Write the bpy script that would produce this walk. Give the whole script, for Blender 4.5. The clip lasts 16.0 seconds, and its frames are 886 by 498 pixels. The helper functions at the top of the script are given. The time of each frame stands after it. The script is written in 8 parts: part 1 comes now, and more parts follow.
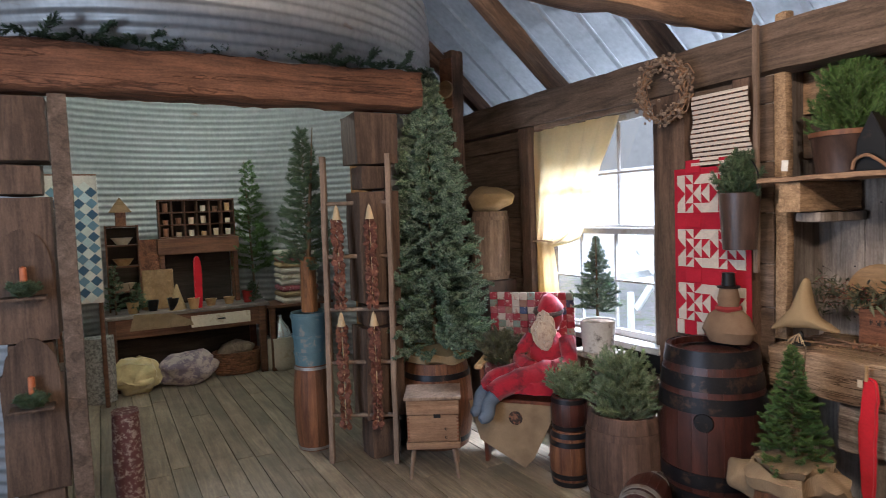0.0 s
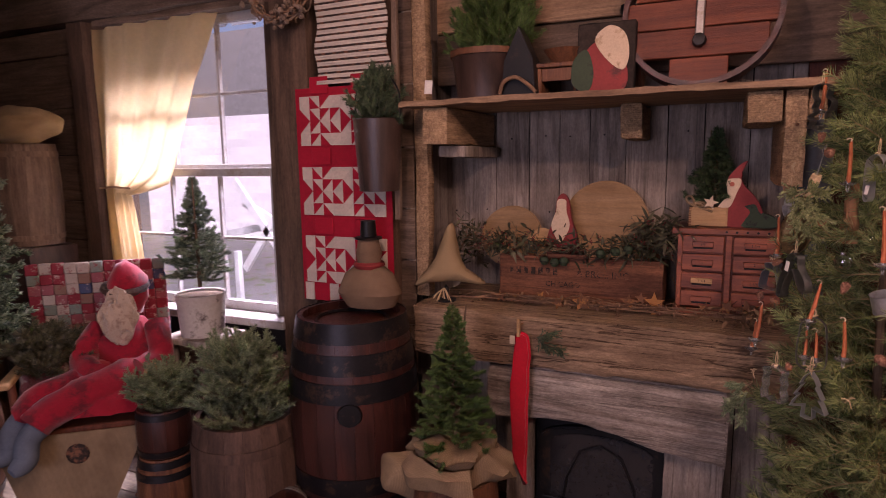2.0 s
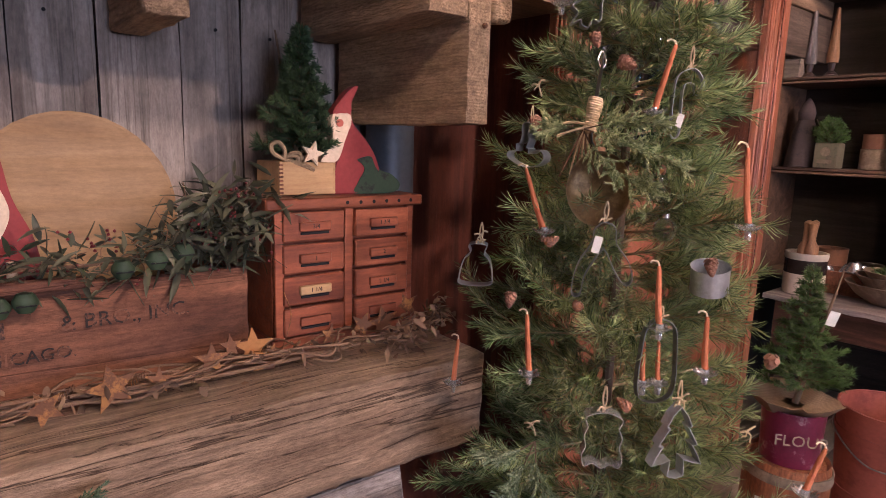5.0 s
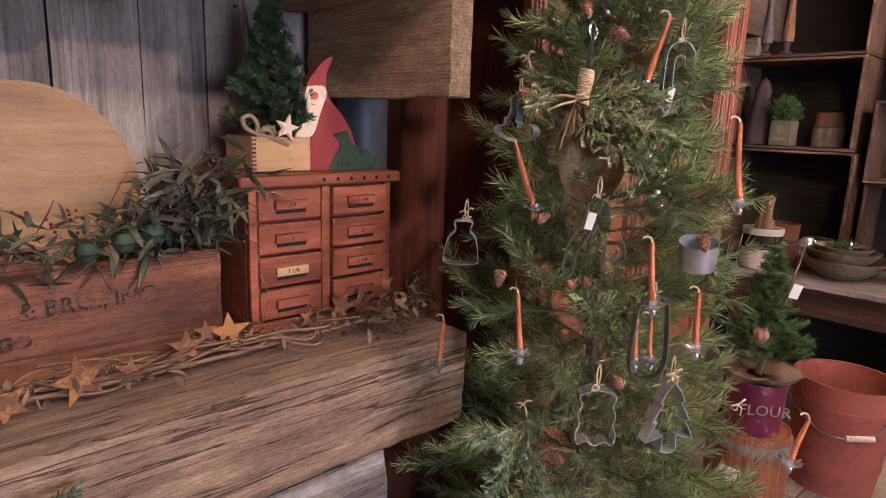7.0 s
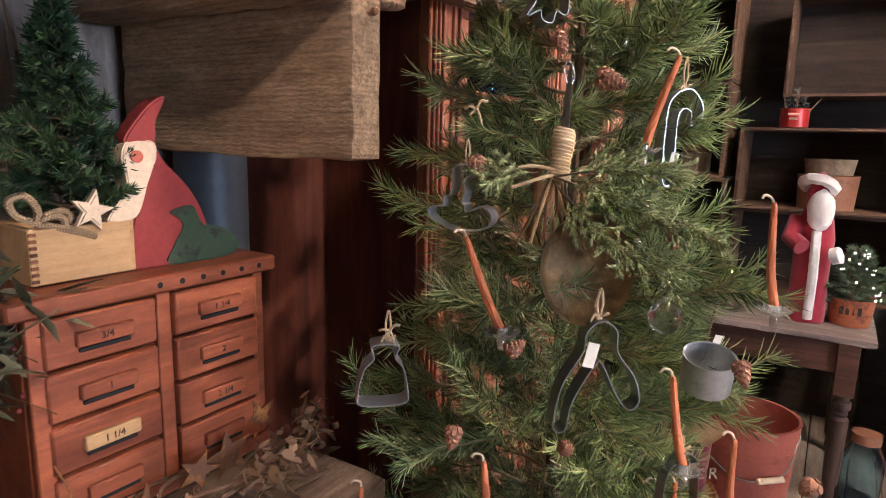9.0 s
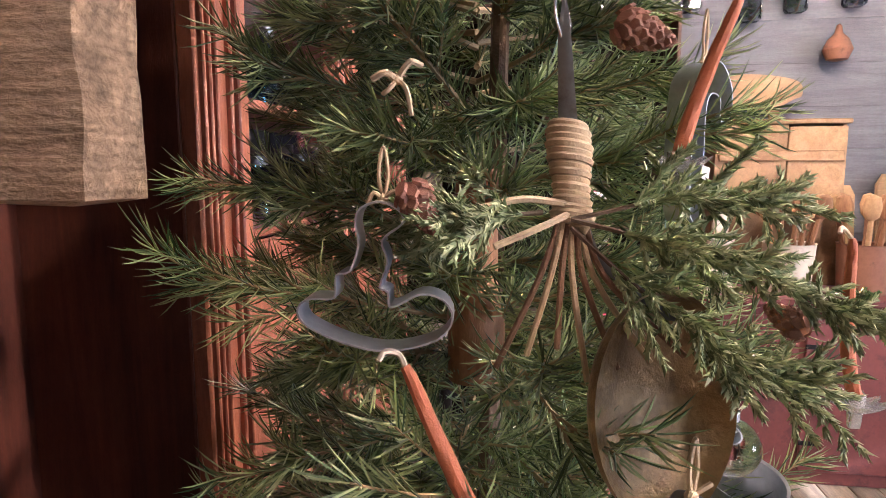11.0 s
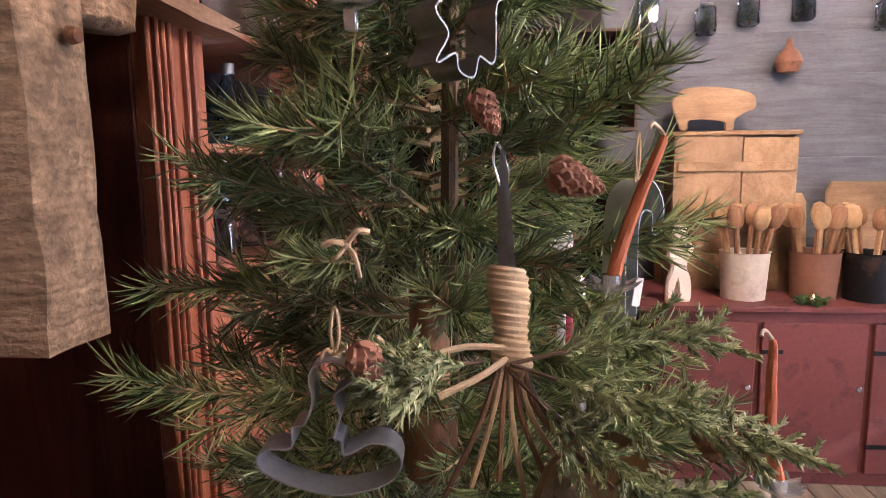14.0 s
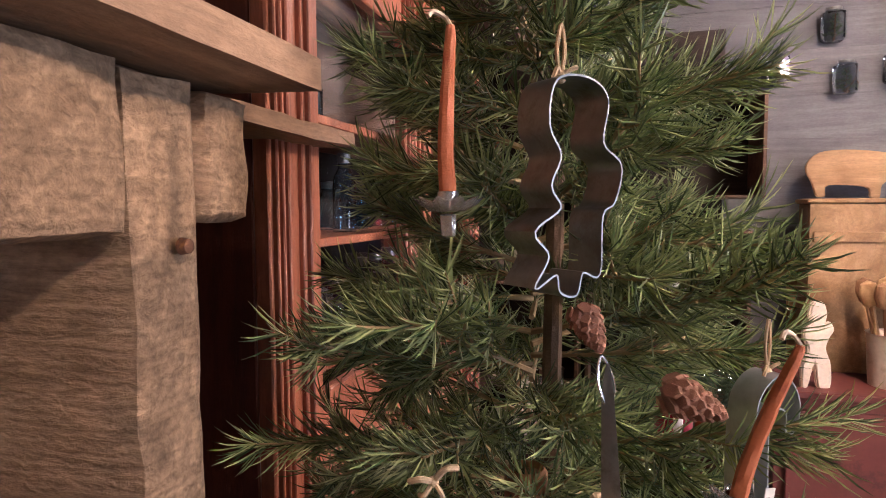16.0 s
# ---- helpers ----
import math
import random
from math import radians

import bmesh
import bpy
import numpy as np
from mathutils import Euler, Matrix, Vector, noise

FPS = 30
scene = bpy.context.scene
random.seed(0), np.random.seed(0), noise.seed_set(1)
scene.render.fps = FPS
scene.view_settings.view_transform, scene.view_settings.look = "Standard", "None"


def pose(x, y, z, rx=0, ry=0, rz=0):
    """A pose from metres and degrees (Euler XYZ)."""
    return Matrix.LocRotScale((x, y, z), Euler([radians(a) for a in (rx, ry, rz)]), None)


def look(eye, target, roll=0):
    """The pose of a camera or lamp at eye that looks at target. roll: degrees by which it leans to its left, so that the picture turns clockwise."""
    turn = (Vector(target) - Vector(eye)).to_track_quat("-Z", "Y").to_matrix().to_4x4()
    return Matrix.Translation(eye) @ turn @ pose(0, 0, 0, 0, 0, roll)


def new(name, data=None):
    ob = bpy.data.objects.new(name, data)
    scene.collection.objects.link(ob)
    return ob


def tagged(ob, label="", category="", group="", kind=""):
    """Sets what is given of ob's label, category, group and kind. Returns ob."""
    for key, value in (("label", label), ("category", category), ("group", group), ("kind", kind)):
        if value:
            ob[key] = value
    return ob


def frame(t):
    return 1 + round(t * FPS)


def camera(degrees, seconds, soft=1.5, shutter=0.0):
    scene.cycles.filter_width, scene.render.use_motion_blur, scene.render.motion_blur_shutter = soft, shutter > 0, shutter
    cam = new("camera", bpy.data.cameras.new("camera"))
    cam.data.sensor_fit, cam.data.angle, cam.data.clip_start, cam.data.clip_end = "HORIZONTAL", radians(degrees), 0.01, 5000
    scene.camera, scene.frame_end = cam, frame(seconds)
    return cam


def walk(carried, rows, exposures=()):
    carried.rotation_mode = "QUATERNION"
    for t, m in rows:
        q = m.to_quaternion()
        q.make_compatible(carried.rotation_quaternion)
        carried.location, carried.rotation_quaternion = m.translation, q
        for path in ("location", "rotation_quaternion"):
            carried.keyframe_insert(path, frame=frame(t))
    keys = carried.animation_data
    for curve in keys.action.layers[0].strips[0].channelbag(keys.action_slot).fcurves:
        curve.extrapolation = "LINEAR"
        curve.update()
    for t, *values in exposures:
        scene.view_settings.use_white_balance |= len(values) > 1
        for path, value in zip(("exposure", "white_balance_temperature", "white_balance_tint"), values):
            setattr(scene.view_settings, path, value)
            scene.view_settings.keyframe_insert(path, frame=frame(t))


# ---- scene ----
cam = camera(71.7, 16.0, soft=0.7, shutter=0.15)
PATH = [
    (0, (0.009, 0.059, 1.685), (-1.735, 1.03, 1.566), -2.1),
    (0.5, (-0.044, 0.144, 1.66), (-1.639, 1.334, 1.462), -2.0),
    (1, (-0.313, 0.275, 1.629), (-1.705, 1.691, 1.391), -1.7),
    (1.5, (-0.512, 0.438, 1.568), (-1.631, 2.076, 1.319), -1.1),
    (2, (-0.72, 0.749, 1.561), (-1.553, 2.543, 1.271), -0.8),
    (2.5, (-0.897, 1.029, 1.48), (-1.451, 2.924, 1.163), -0.5),
    (3, (-1.084, 1.324, 1.476), (-1.131, 3.29, 1.116), 0.0),
    (3.5, (-1.161, 1.627, 1.48), (-0.856, 3.565, 1.089), 0.5),
    (4, (-1.207, 1.851, 1.463), (-0.712, 3.746, 1.059), 0.7),
    (4.5, (-1.337, 2.021, 1.432), (-0.429, 3.768, 1.081), 1.5),
    (5, (-1.433, 2.079, 1.413), (-0.19, 3.608, 1.07), 1.8),
    (5.2, (-1.462, 2.05, 1.409), (-0.19, 3.555, 1.064), 1.9),
    (7.3, (-1.454, 2.208, 1.403), (-0.066, 3.584, 0.978), 1.9),
    (7.5, (-1.437, 2.292, 1.414), (0.0, 3.617, 0.989), 1.8),
    (8, (-1.397, 2.392, 1.431), (0.159, 3.575, 1.008), 1.9),
    (8.5, (-1.322, 2.417, 1.472), (0.285, 3.535, 1.063), 1.6),
    (9, (-1.221, 2.517, 1.489), (0.441, 3.57, 1.13), 1.5),
    (9.5, (-1.108, 2.729, 1.496), (0.751, 3.424, 1.247), 1.6),
    (9.7, (-1.059, 2.79, 1.499), (0.852, 3.33, 1.258), 1.6),
    (11.8, (-0.873, 2.834, 1.463), (1.091, 3.103, 1.204), -0.3),
    (12, (-0.873, 2.836, 1.464), (1.092, 3.103, 1.205), -0.5),
    (12.5, (-0.855, 2.836, 1.467), (1.111, 3.083, 1.196), -1.1),
    (13, (-0.867, 2.832, 1.481), (1.101, 3.057, 1.204), -1.2),
    (13.5, (-0.893, 2.823, 1.515), (1.077, 3.023, 1.23), -0.7),
    (14, (-0.903, 2.81, 1.574), (1.068, 3.003, 1.296), -0.7),
    (14.5, (-0.88, 2.794, 1.651), (1.084, 3.07, 1.389), -0.7),
    (15, (-0.879, 2.789, 1.679), (1.065, 3.202, 1.455), -0.5),
    (15.5, (-0.874, 2.795, 1.673), (1.053, 3.302, 1.503), -0.1),
    (16, (-0.867, 2.806, 1.681), (1.054, 3.35, 1.549), -0.3),
]
WB = [
    (0.0, 0.2, 5550, 15), (0.5, -0.34, 5500, 18), (1.0, -0.56, 5800, 28), (1.5, -0.58, 6100, 47), (2.0, -0.64, 6600, 55), (2.5, -0.6, 8000, 63), (3.0, -0.3, 11500, 88), (3.5, 0.42, 9000, 64),
    (4.5, 0.56, 6400, 40), (5.0, 0.58, 5700, 36), (8.0, 0.78, 5500, 27), (9.0, 0.88, 5450, 20), (12.0, 1.46, 5250, 28), (14.0, 0.9, 5400, 29), (16.0, 0.74, 5650, 30),
]
walk(cam, [(t, look(eye, target, roll)) for t, eye, target, roll in PATH], WB)

# ---- world and lamps ----
world = bpy.data.worlds.new("sky")
scene.world = world
world.use_nodes = True
wn = world.node_tree
sky = wn.nodes.new("ShaderNodeTexSky")
sky.sky_type, sky.sun_disc = "NISHITA", False
sky.sun_elevation, sky.sun_rotation = radians(32.8), radians(195.9)
wn.links.new(sky.outputs[0], wn.nodes["Background"].inputs[0])
wn.nodes["Background"].inputs[1].default_value = 0.15


def lamp(name, kind, power, colour, m, **more):
    data = bpy.data.lights.new(name, kind)
    data.energy, data.color = power, colour
    for key, value in more.items():
        if key == "size":
            data.size = value
        elif key == "size_y":
            data.shape, data.size_y = "RECTANGLE", value
        elif key == "radius":
            data.shadow_soft_size = value
        elif key == "angle":
            data.angle = value
    ob = new(name, data)
    ob.matrix_world = m
    return ob


lamp("sun", "SUN", 5.0, (1, 0.96, 0.9), look((-4, -14, 9.4), (0, 0, 0)), angle=radians(0.6))
lamp("window_daylight", "AREA", 1600, (0.86, 0.93, 1.0), look((-3.4, 5.1, 3.9), (-3.4, 3.2, 1.5)), size=2.2, size_y=1.2)
# added cool fill, as if from a back window; lights the niche
lamp("back_fill_light", "AREA", 85, (0.8, 0.9, 1.0), look((-1.6, -2.5, 1.55), (-1.6, 0, 1.45)), size=1.7, size_y=1.25)
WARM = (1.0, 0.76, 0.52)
# warm overhead lamps out of view; number and spots chosen for brightness
OVERHEAD_LAMPS = [(-1.35, 1.35, 2.74, 84), (0.1, 0.8, 2.7, 140), (1.35, 1.7, 2.7, 60)]
for bx, by, bz, power in OVERHEAD_LAMPS:
    lamp("overhead_light", "POINT", power, WARM, pose(bx, by, bz - 0.07), radius=0.05)
# unseen lamp added above the opening's sight line for the silo's greenish light
SILO_LIGHT_AT = (-5.5, 0.8, 3.3)
lamp("silo_light", "POINT", 88, (0.95, 1.0, 0.8), pose(*SILO_LIGHT_AT), radius=0.12)


# ---- materials ----
def nodes_of(name, rough=0.7, metal=0.0, spec=0.3):
    m = bpy.data.materials.new(name)
    m.use_nodes = True
    nt = m.node_tree
    b = nt.nodes["Principled BSDF"]
    b.inputs["Roughness"].default_value = rough
    b.inputs["Metallic"].default_value = metal
    b.inputs["Specular IOR Level"].default_value = spec
    return m, nt, b


def mixed(nt, kind, factor, a, b):
    n = nt.nodes.new("ShaderNodeMix")
    n.data_type, n.blend_type = "RGBA", kind
    for i, v in ((0, factor), (6, a), (7, b)):
        if hasattr(v, "is_output"):
            nt.links.new(v, n.inputs[i])
        elif i == 0:
            n.inputs[i].default_value = v
        else:
            n.inputs[i].default_value = (*v, 1) if len(v) == 3 else v
    return n.outputs[2]


def ramp(nt, value, lo, hi, a=(0, 0, 0), b=(1, 1, 1)):
    n = nt.nodes.new("ShaderNodeValToRGB")
    n.color_ramp.elements[0].position, n.color_ramp.elements[0].color = lo, (*a, 1)
    n.color_ramp.elements[1].position, n.color_ramp.elements[1].color = hi, (*b, 1)
    nt.links.new(value, n.inputs[0])
    return n.outputs[0]


def noise_of(nt, scale, detail=4.0, rough=0.55, stretch=(1, 1, 1), distort=0.0):
    co = nt.nodes.new("ShaderNodeTexCoord")
    info = nt.nodes.new("ShaderNodeObjectInfo")
    mp = nt.nodes.new("ShaderNodeMapping")
    mp.inputs["Scale"].default_value = stretch
    sh = nt.nodes.new("ShaderNodeVectorMath")
    sh.operation = "SCALE"
    sh.inputs[0].default_value = (17.0, 31.0, 23.0)
    nt.links.new(info.outputs["Random"], sh.inputs["Scale"])
    nt.links.new(sh.outputs[0], mp.inputs["Location"])
    nt.links.new(co.outputs["Object"], mp.inputs["Vector"])
    n = nt.nodes.new("ShaderNodeTexNoise")
    n.inputs["Scale"].default_value, n.inputs["Detail"].default_value = scale, detail
    n.inputs["Roughness"].default_value, n.inputs["Distortion"].default_value = rough, distort
    nt.links.new(mp.outputs[0], n.inputs["Vector"])
    return n.outputs[0]


def bump(nt, b, height, strength=0.4, distance=0.004):
    n = nt.nodes.new("ShaderNodeBump")
    n.inputs["Strength"].default_value, n.inputs["Distance"].default_value = strength, distance
    nt.links.new(height, n.inputs["Height"])
    nt.links.new(n.outputs[0], b.inputs["Normal"])


def shade(colour, k):
    return tuple(min(1.0, c * k) for c in colour)


def wood(name, colour, dark=None, axis="x", rough=0.72, contrast=0.75, grain=1.0, stain=0.5, relief=0.35, vary=0.35, spec=0.25, crack=0.0, saw=0.0):
    """Timber: long grain along an axis, blotches and a shade of its own for every piece."""
    m, nt, b = nodes_of(name, rough, 0, spec)
    dark = dark or shade(colour, 0.38)
    stretch = {"x": (0.09, 1, 1), "y": (1, 0.09, 1), "z": (1, 1, 0.09)}[axis]
    fine = noise_of(nt, 95 * grain, 6, 0.7, stretch, 0.6)
    wide = noise_of(nt, 16 * grain, 4, 0.6, stretch, 1.6)
    blot = noise_of(nt, 3.2, 4, 0.6)
    c = mixed(nt, "MIX", ramp(nt, wide, 0.34, 0.68), shade(dark, 1.0), colour)
    c = mixed(nt, "MULTIPLY", contrast, c, ramp(nt, fine, 0.3, 0.62, (0.4, 0.38, 0.36), (1.08, 1.06, 1.04)))
    c = mixed(nt, "MULTIPLY", stain, c, ramp(nt, blot, 0.3, 0.66, (0.42, 0.4, 0.4), (1.1, 1.1, 1.1)))
    info = nt.nodes.new("ShaderNodeObjectInfo")
    c = mixed(nt, "MULTIPLY", vary, c, ramp(nt, info.outputs["Random"], 0, 1, (0.45, 0.45, 0.46), (1.25, 1.2, 1.15)))
    pits = noise_of(nt, 120, 6, 0.75, tuple(0.45 if v < 1 else v for v in stretch))
    c = mixed(nt, "MULTIPLY", 0.6 * contrast, c, ramp(nt, pits, 0.36, 0.6, (0.42, 0.4, 0.38), (1.12, 1.1, 1.08)))
    height = mixed(nt, "ADD", 0.8, mixed(nt, "ADD", 0.6, fine, wide), pits)
    if crack:
        long = tuple(v * 0.35 if v < 1 else v for v in stretch)
        line = noise_of(nt, 17 * grain, 5, 0.55, long, 0.8)
        gap = nt.nodes.new("ShaderNodeMath")
        gap.operation = "SUBTRACT"
        gap.inputs[1].default_value = 0.5
        nt.links.new(line, gap.inputs[0])
        flat = nt.nodes.new("ShaderNodeMath")
        flat.operation = "ABSOLUTE"
        nt.links.new(gap.outputs[0], flat.inputs[0])
        open_ = ramp(nt, flat.outputs[0], 0.001, 0.016)
        c = mixed(nt, "MULTIPLY", crack, c, mixed(nt, "MIX", open_, (0.12, 0.09, 0.07), (1, 1, 1)))
        height = mixed(nt, "MULTIPLY", crack, height, open_)
    if saw:
        co = nt.nodes.new("ShaderNodeTexCoord")
        w = nt.nodes.new("ShaderNodeTexWave")
        w.bands_direction = "Z"
        w.inputs["Scale"].default_value, w.inputs["Distortion"].default_value, w.inputs["Detail"].default_value = 42.0, 5.0, 3.0
        w.inputs["Detail Scale"].default_value = 2.0
        nt.links.new(co.outputs["Object"], w.inputs["Vector"])
        c = mixed(nt, "MULTIPLY", 0.4 * saw, c, ramp(nt, w.outputs["Fac"], 0.1, 0.8, (0.55, 0.52, 0.5), (1.1, 1.1, 1.1)))
        height = mixed(nt, "ADD", saw, height, w.outputs["Color"])
    nt.links.new(c, b.inputs["Base Color"])
    nt.links.new(ramp(nt, fine, 0.2, 0.8, (rough - 0.12,) * 3, (min(1, rough + 0.15),) * 3), b.inputs["Roughness"])
    bump(nt, b, height, relief, 0.006)
    return m


def paint(name, colour, rough=0.6, worn=None, amount=0.3, scale=14.0, relief=0.15, metal=0.0, spec=0.3, vary=0.0, fuzz=0.0):
    """Paint, cloth, clay or tin: a colour with fine grain, blotches and worn spots."""
    m, nt, b = nodes_of(name, rough, metal, spec)
    fine = noise_of(nt, scale * 9, 5, 0.65)
    blot = noise_of(nt, scale * 0.5, 5, 0.6)
    c = mixed(nt, "MULTIPLY", 0.6, colour, ramp(nt, blot, 0.28, 0.7, (0.62, 0.62, 0.62), (1.12, 1.12, 1.12)))
    c = mixed(nt, "MULTIPLY", 0.5, c, ramp(nt, fine, 0.3, 0.7, (0.7, 0.7, 0.7), (1.1, 1.1, 1.1)))
    if worn:
        w = noise_of(nt, scale, 7, 0.72)
        c = mixed(nt, "MIX", ramp(nt, w, 0.62 - amount * 0.35, 0.7 - amount * 0.3), c, worn)
    if vary:
        info = nt.nodes.new("ShaderNodeObjectInfo")
        c = mixed(nt, "MULTIPLY", vary, c, ramp(nt, info.outputs["Random"], 0, 1, (0.5, 0.5, 0.5), (1.3, 1.25, 1.2)))
    nt.links.new(c, b.inputs["Base Color"])
    if fuzz:
        b.inputs["Sheen Weight"].default_value = fuzz
    bump(nt, b, fine, relief, 0.003)
    return m


def leafy(name, colour, tip, rough=0.55, thin=0.12):
    """Needles and leaves: every island its own green."""
    m, nt, b = nodes_of(name, rough, 0, 0.3)
    geo = nt.nodes.new("ShaderNodeNewGeometry")
    c = ramp(nt, geo.outputs["Random Per Island"], 0.1, 0.95, colour, tip)
    c = mixed(nt, "MULTIPLY", 0.6, c, ramp(nt, noise_of(nt, 7, 3), 0.3, 0.7, (0.5, 0.5, 0.5), (1.2, 1.2, 1.15)))
    nt.links.new(c, b.inputs["Base Color"])
    b.inputs["Transmission Weight"].default_value = 0.0
    b.inputs["Subsurface Weight"].default_value = thin
    b.inputs["Subsurface Radius"].default_value = (0.002, 0.004, 0.001)
    return m


def glassy(name, colour=(0.95, 0.98, 0.97), rough=0.02):
    m, nt, b = nodes_of(name, rough, 0, 0.5)
    b.inputs["Base Color"].default_value = (*colour, 1)
    b.inputs["Transmission Weight"].default_value = 1.0
    b.inputs["IOR"].default_value = 1.45
    return m


def woven(name, colour, other, pitch=240.0, rough=0.9, relief=0.5):
    """Coarse cloth with a visible weave."""
    m, nt, b = nodes_of(name, rough, 0, 0.1)
    co = nt.nodes.new("ShaderNodeTexCoord")
    waves = []
    for axis in ("X", "Z"):
        w = nt.nodes.new("ShaderNodeTexWave")
        w.bands_direction = axis
        w.inputs["Scale"].default_value, w.inputs["Distortion"].default_value = pitch / 6.28, 1.5
        nt.links.new(co.outputs["Object"], w.inputs["Vector"])
        waves.append(w.outputs["Color"])
    weave = mixed(nt, "MULTIPLY", 0.8, waves[0], waves[1])
    blot = noise_of(nt, 9, 5, 0.6)
    c = mixed(nt, "MIX", ramp(nt, blot, 0.3, 0.7), other, colour)
    c = mixed(nt, "MULTIPLY", 0.45, c, ramp(nt, weave, 0.0, 0.7, (0.5, 0.5, 0.5), (1.1, 1.1, 1.1)))
    nt.links.new(c, b.inputs["Base Color"])
    bump(nt, b, weave, relief, 0.002)
    return m


def glow(name, colour, power):
    m, nt, b = nodes_of(name)
    b.inputs["Emission Color"].default_value = (*colour, 1)
    b.inputs["Emission Strength"].default_value = power
    return m


# ---- mesh tools ----
def empty(name, m=None, label="", category="", group="", kind=""):
    ob = new(name)
    ob.empty_display_size = 0.05
    if m is not None:
        ob.matrix_world = m
    return tagged(ob, label, category, group, kind)


def mesh_of(name, bm, material, smooth=True):
    me = bpy.data.meshes.new(name)
    bm.normal_update()
    bm.to_mesh(me)
    bm.free()
    me.materials.append(material)
    if smooth:
        me.polygons.foreach_set("use_smooth", [True] * len(me.polygons))
        me.set_sharp_from_angle(angle=radians(38))
    return me


def part(name, bm, material, parent=None, label="", m=None, smooth=True, kind=""):
    ob = new(name, mesh_of(name, bm, material, smooth))
    ob.parent = parent
    if m is not None:
        ob.matrix_basis = m
    return tagged(ob, label, kind=kind)


def thing(name, bm, material, m, label, category, group="", kind="", smooth=True):
    ob = new(name, mesh_of(name, bm, material, smooth))
    ob.matrix_basis = m
    return tagged(ob, label, category, group, kind)


def share(name, me, parent, m, label="", kind=""):
    ob = new(name, me)
    ob.parent = parent
    ob.matrix_basis = m
    return tagged(ob, label, kind=kind)


def box(w, d, h, at=(0, 0, 0), bevel=0.004, m=None, bm=None):
    """A bevelled block w x d x h whose foot's middle is at."""
    bm = bm or bmesh.new()
    t = Matrix.Translation(Vector(at) + Vector((0, 0, h / 2))) @ Matrix.Diagonal((w, d, h, 1))
    made = bmesh.ops.create_cube(bm, size=1, matrix=(m @ t) if m else t)
    if bevel:
        edges = {e for v in made["verts"] for e in v.link_edges}
        bmesh.ops.bevel(bm, geom=list(edges), offset=bevel, segments=1, affect="EDGES", profile=0.5)
    return bm


def hewn(w, d, h, cuts=(24, 5, 5), rough=0.008, seed=0, notch=0.0, m=None):
    """A rough timber: a block of many faces whose skin is uneven; foot's middle at the origin."""
    bm = bmesh.new()
    nx, ny, nz = cuts
    def at(i, n, s):
        return (i / n - 0.5) * s
    grid = {}
    def vert(i, j, k):
        if (i, j, k) not in grid:
            p = Vector((at(i, nx, w), at(j, ny, d), at(k, nz, h)))
            q = p * 1.0
            s = Vector((seed * 3.1, seed * 1.7, seed * 2.3))
            n1 = noise.noise_vector(p * 3.0 + s)
            n2 = noise.noise_vector(Vector((p.x * 9, p.y * 26, p.z * 26)) + s)
            q += n1 * rough * 1.5 + n2 * rough
            ex = [i in (0, nx), j in (0, ny), k in (0, nz)]
            if sum(ex) >= 2:
                c = Vector((p.x * (0 if not ex[0] else 1), p.y * (0 if not ex[1] else 1), p.z * (0 if not ex[2] else 1)))
                pull = rough * (0.7 + 1.3 * abs(noise.noise(p * 11 + s)))
                q -= Vector((math.copysign(pull, p.x) if ex[0] else 0, math.copysign(pull, p.y) if ex[1] else 0, math.copysign(pull, p.z) if ex[2] else 0))
            q.z += h / 2
            grid[(i, j, k)] = bm.verts.new(q)
        return grid[(i, j, k)]
    for i in range(nx):
        for j in range(ny):
            for k, flip in ((0, True), (nz, False)):
                f = [vert(i, j, k), vert(i + 1, j, k), vert(i + 1, j + 1, k), vert(i, j + 1, k)]
                bm.faces.new(f[::-1] if flip else f)
    for i in range(nx):
        for k in range(nz):
            for j, flip in ((0, False), (ny, True)):
                f = [vert(i, j, k), vert(i + 1, j, k), vert(i + 1, j, k + 1), vert(i, j, k + 1)]
                bm.faces.new(f[::-1] if flip else f)
    for j in range(ny):
        for k in range(nz):
            for i, flip in ((0, True), (nx, False)):
                f = [vert(i, j, k), vert(i, j + 1, k), vert(i, j + 1, k + 1), vert(i, j, k + 1)]
                bm.faces.new(f[::-1] if flip else f)
    if m:
        bmesh.ops.transform(bm, matrix=m, verts=bm.verts)
    return bm


def lathe(profile, seg=32, bm=None, m=None, wobble=0.0):
    """Turns (radius, height) pairs round z; a radius of 0 closes an end."""
    bm = bm or bmesh.new()
    rings = []
    for r, z in profile:
        if r <= 1e-6:
            rings.append([bm.verts.new((0, 0, z))])
        else:
            rings.append([bm.verts.new((r * (1 + wobble * noise.noise((math.cos(a) * 2, math.sin(a) * 2, z * 9))) * math.cos(a), r * math.sin(a), z))
                          for a in (2 * math.pi * i / seg for i in range(seg))])
    fresh = [v for ring in rings for v in ring]
    for a, b in zip(rings, rings[1:]):
        for i in range(seg):
            j = (i + 1) % seg
            if len(a) == 1 and len(b) == 1:
                continue
            if len(a) == 1:
                bm.faces.new((a[0], b[j], b[i]))
            elif len(b) == 1:
                bm.faces.new((a[i], a[j], b[0]))
            else:
                bm.faces.new((a[i], a[j], b[j], b[i]))
    if m:
        bmesh.ops.transform(bm, matrix=m, verts=fresh)
    return bm


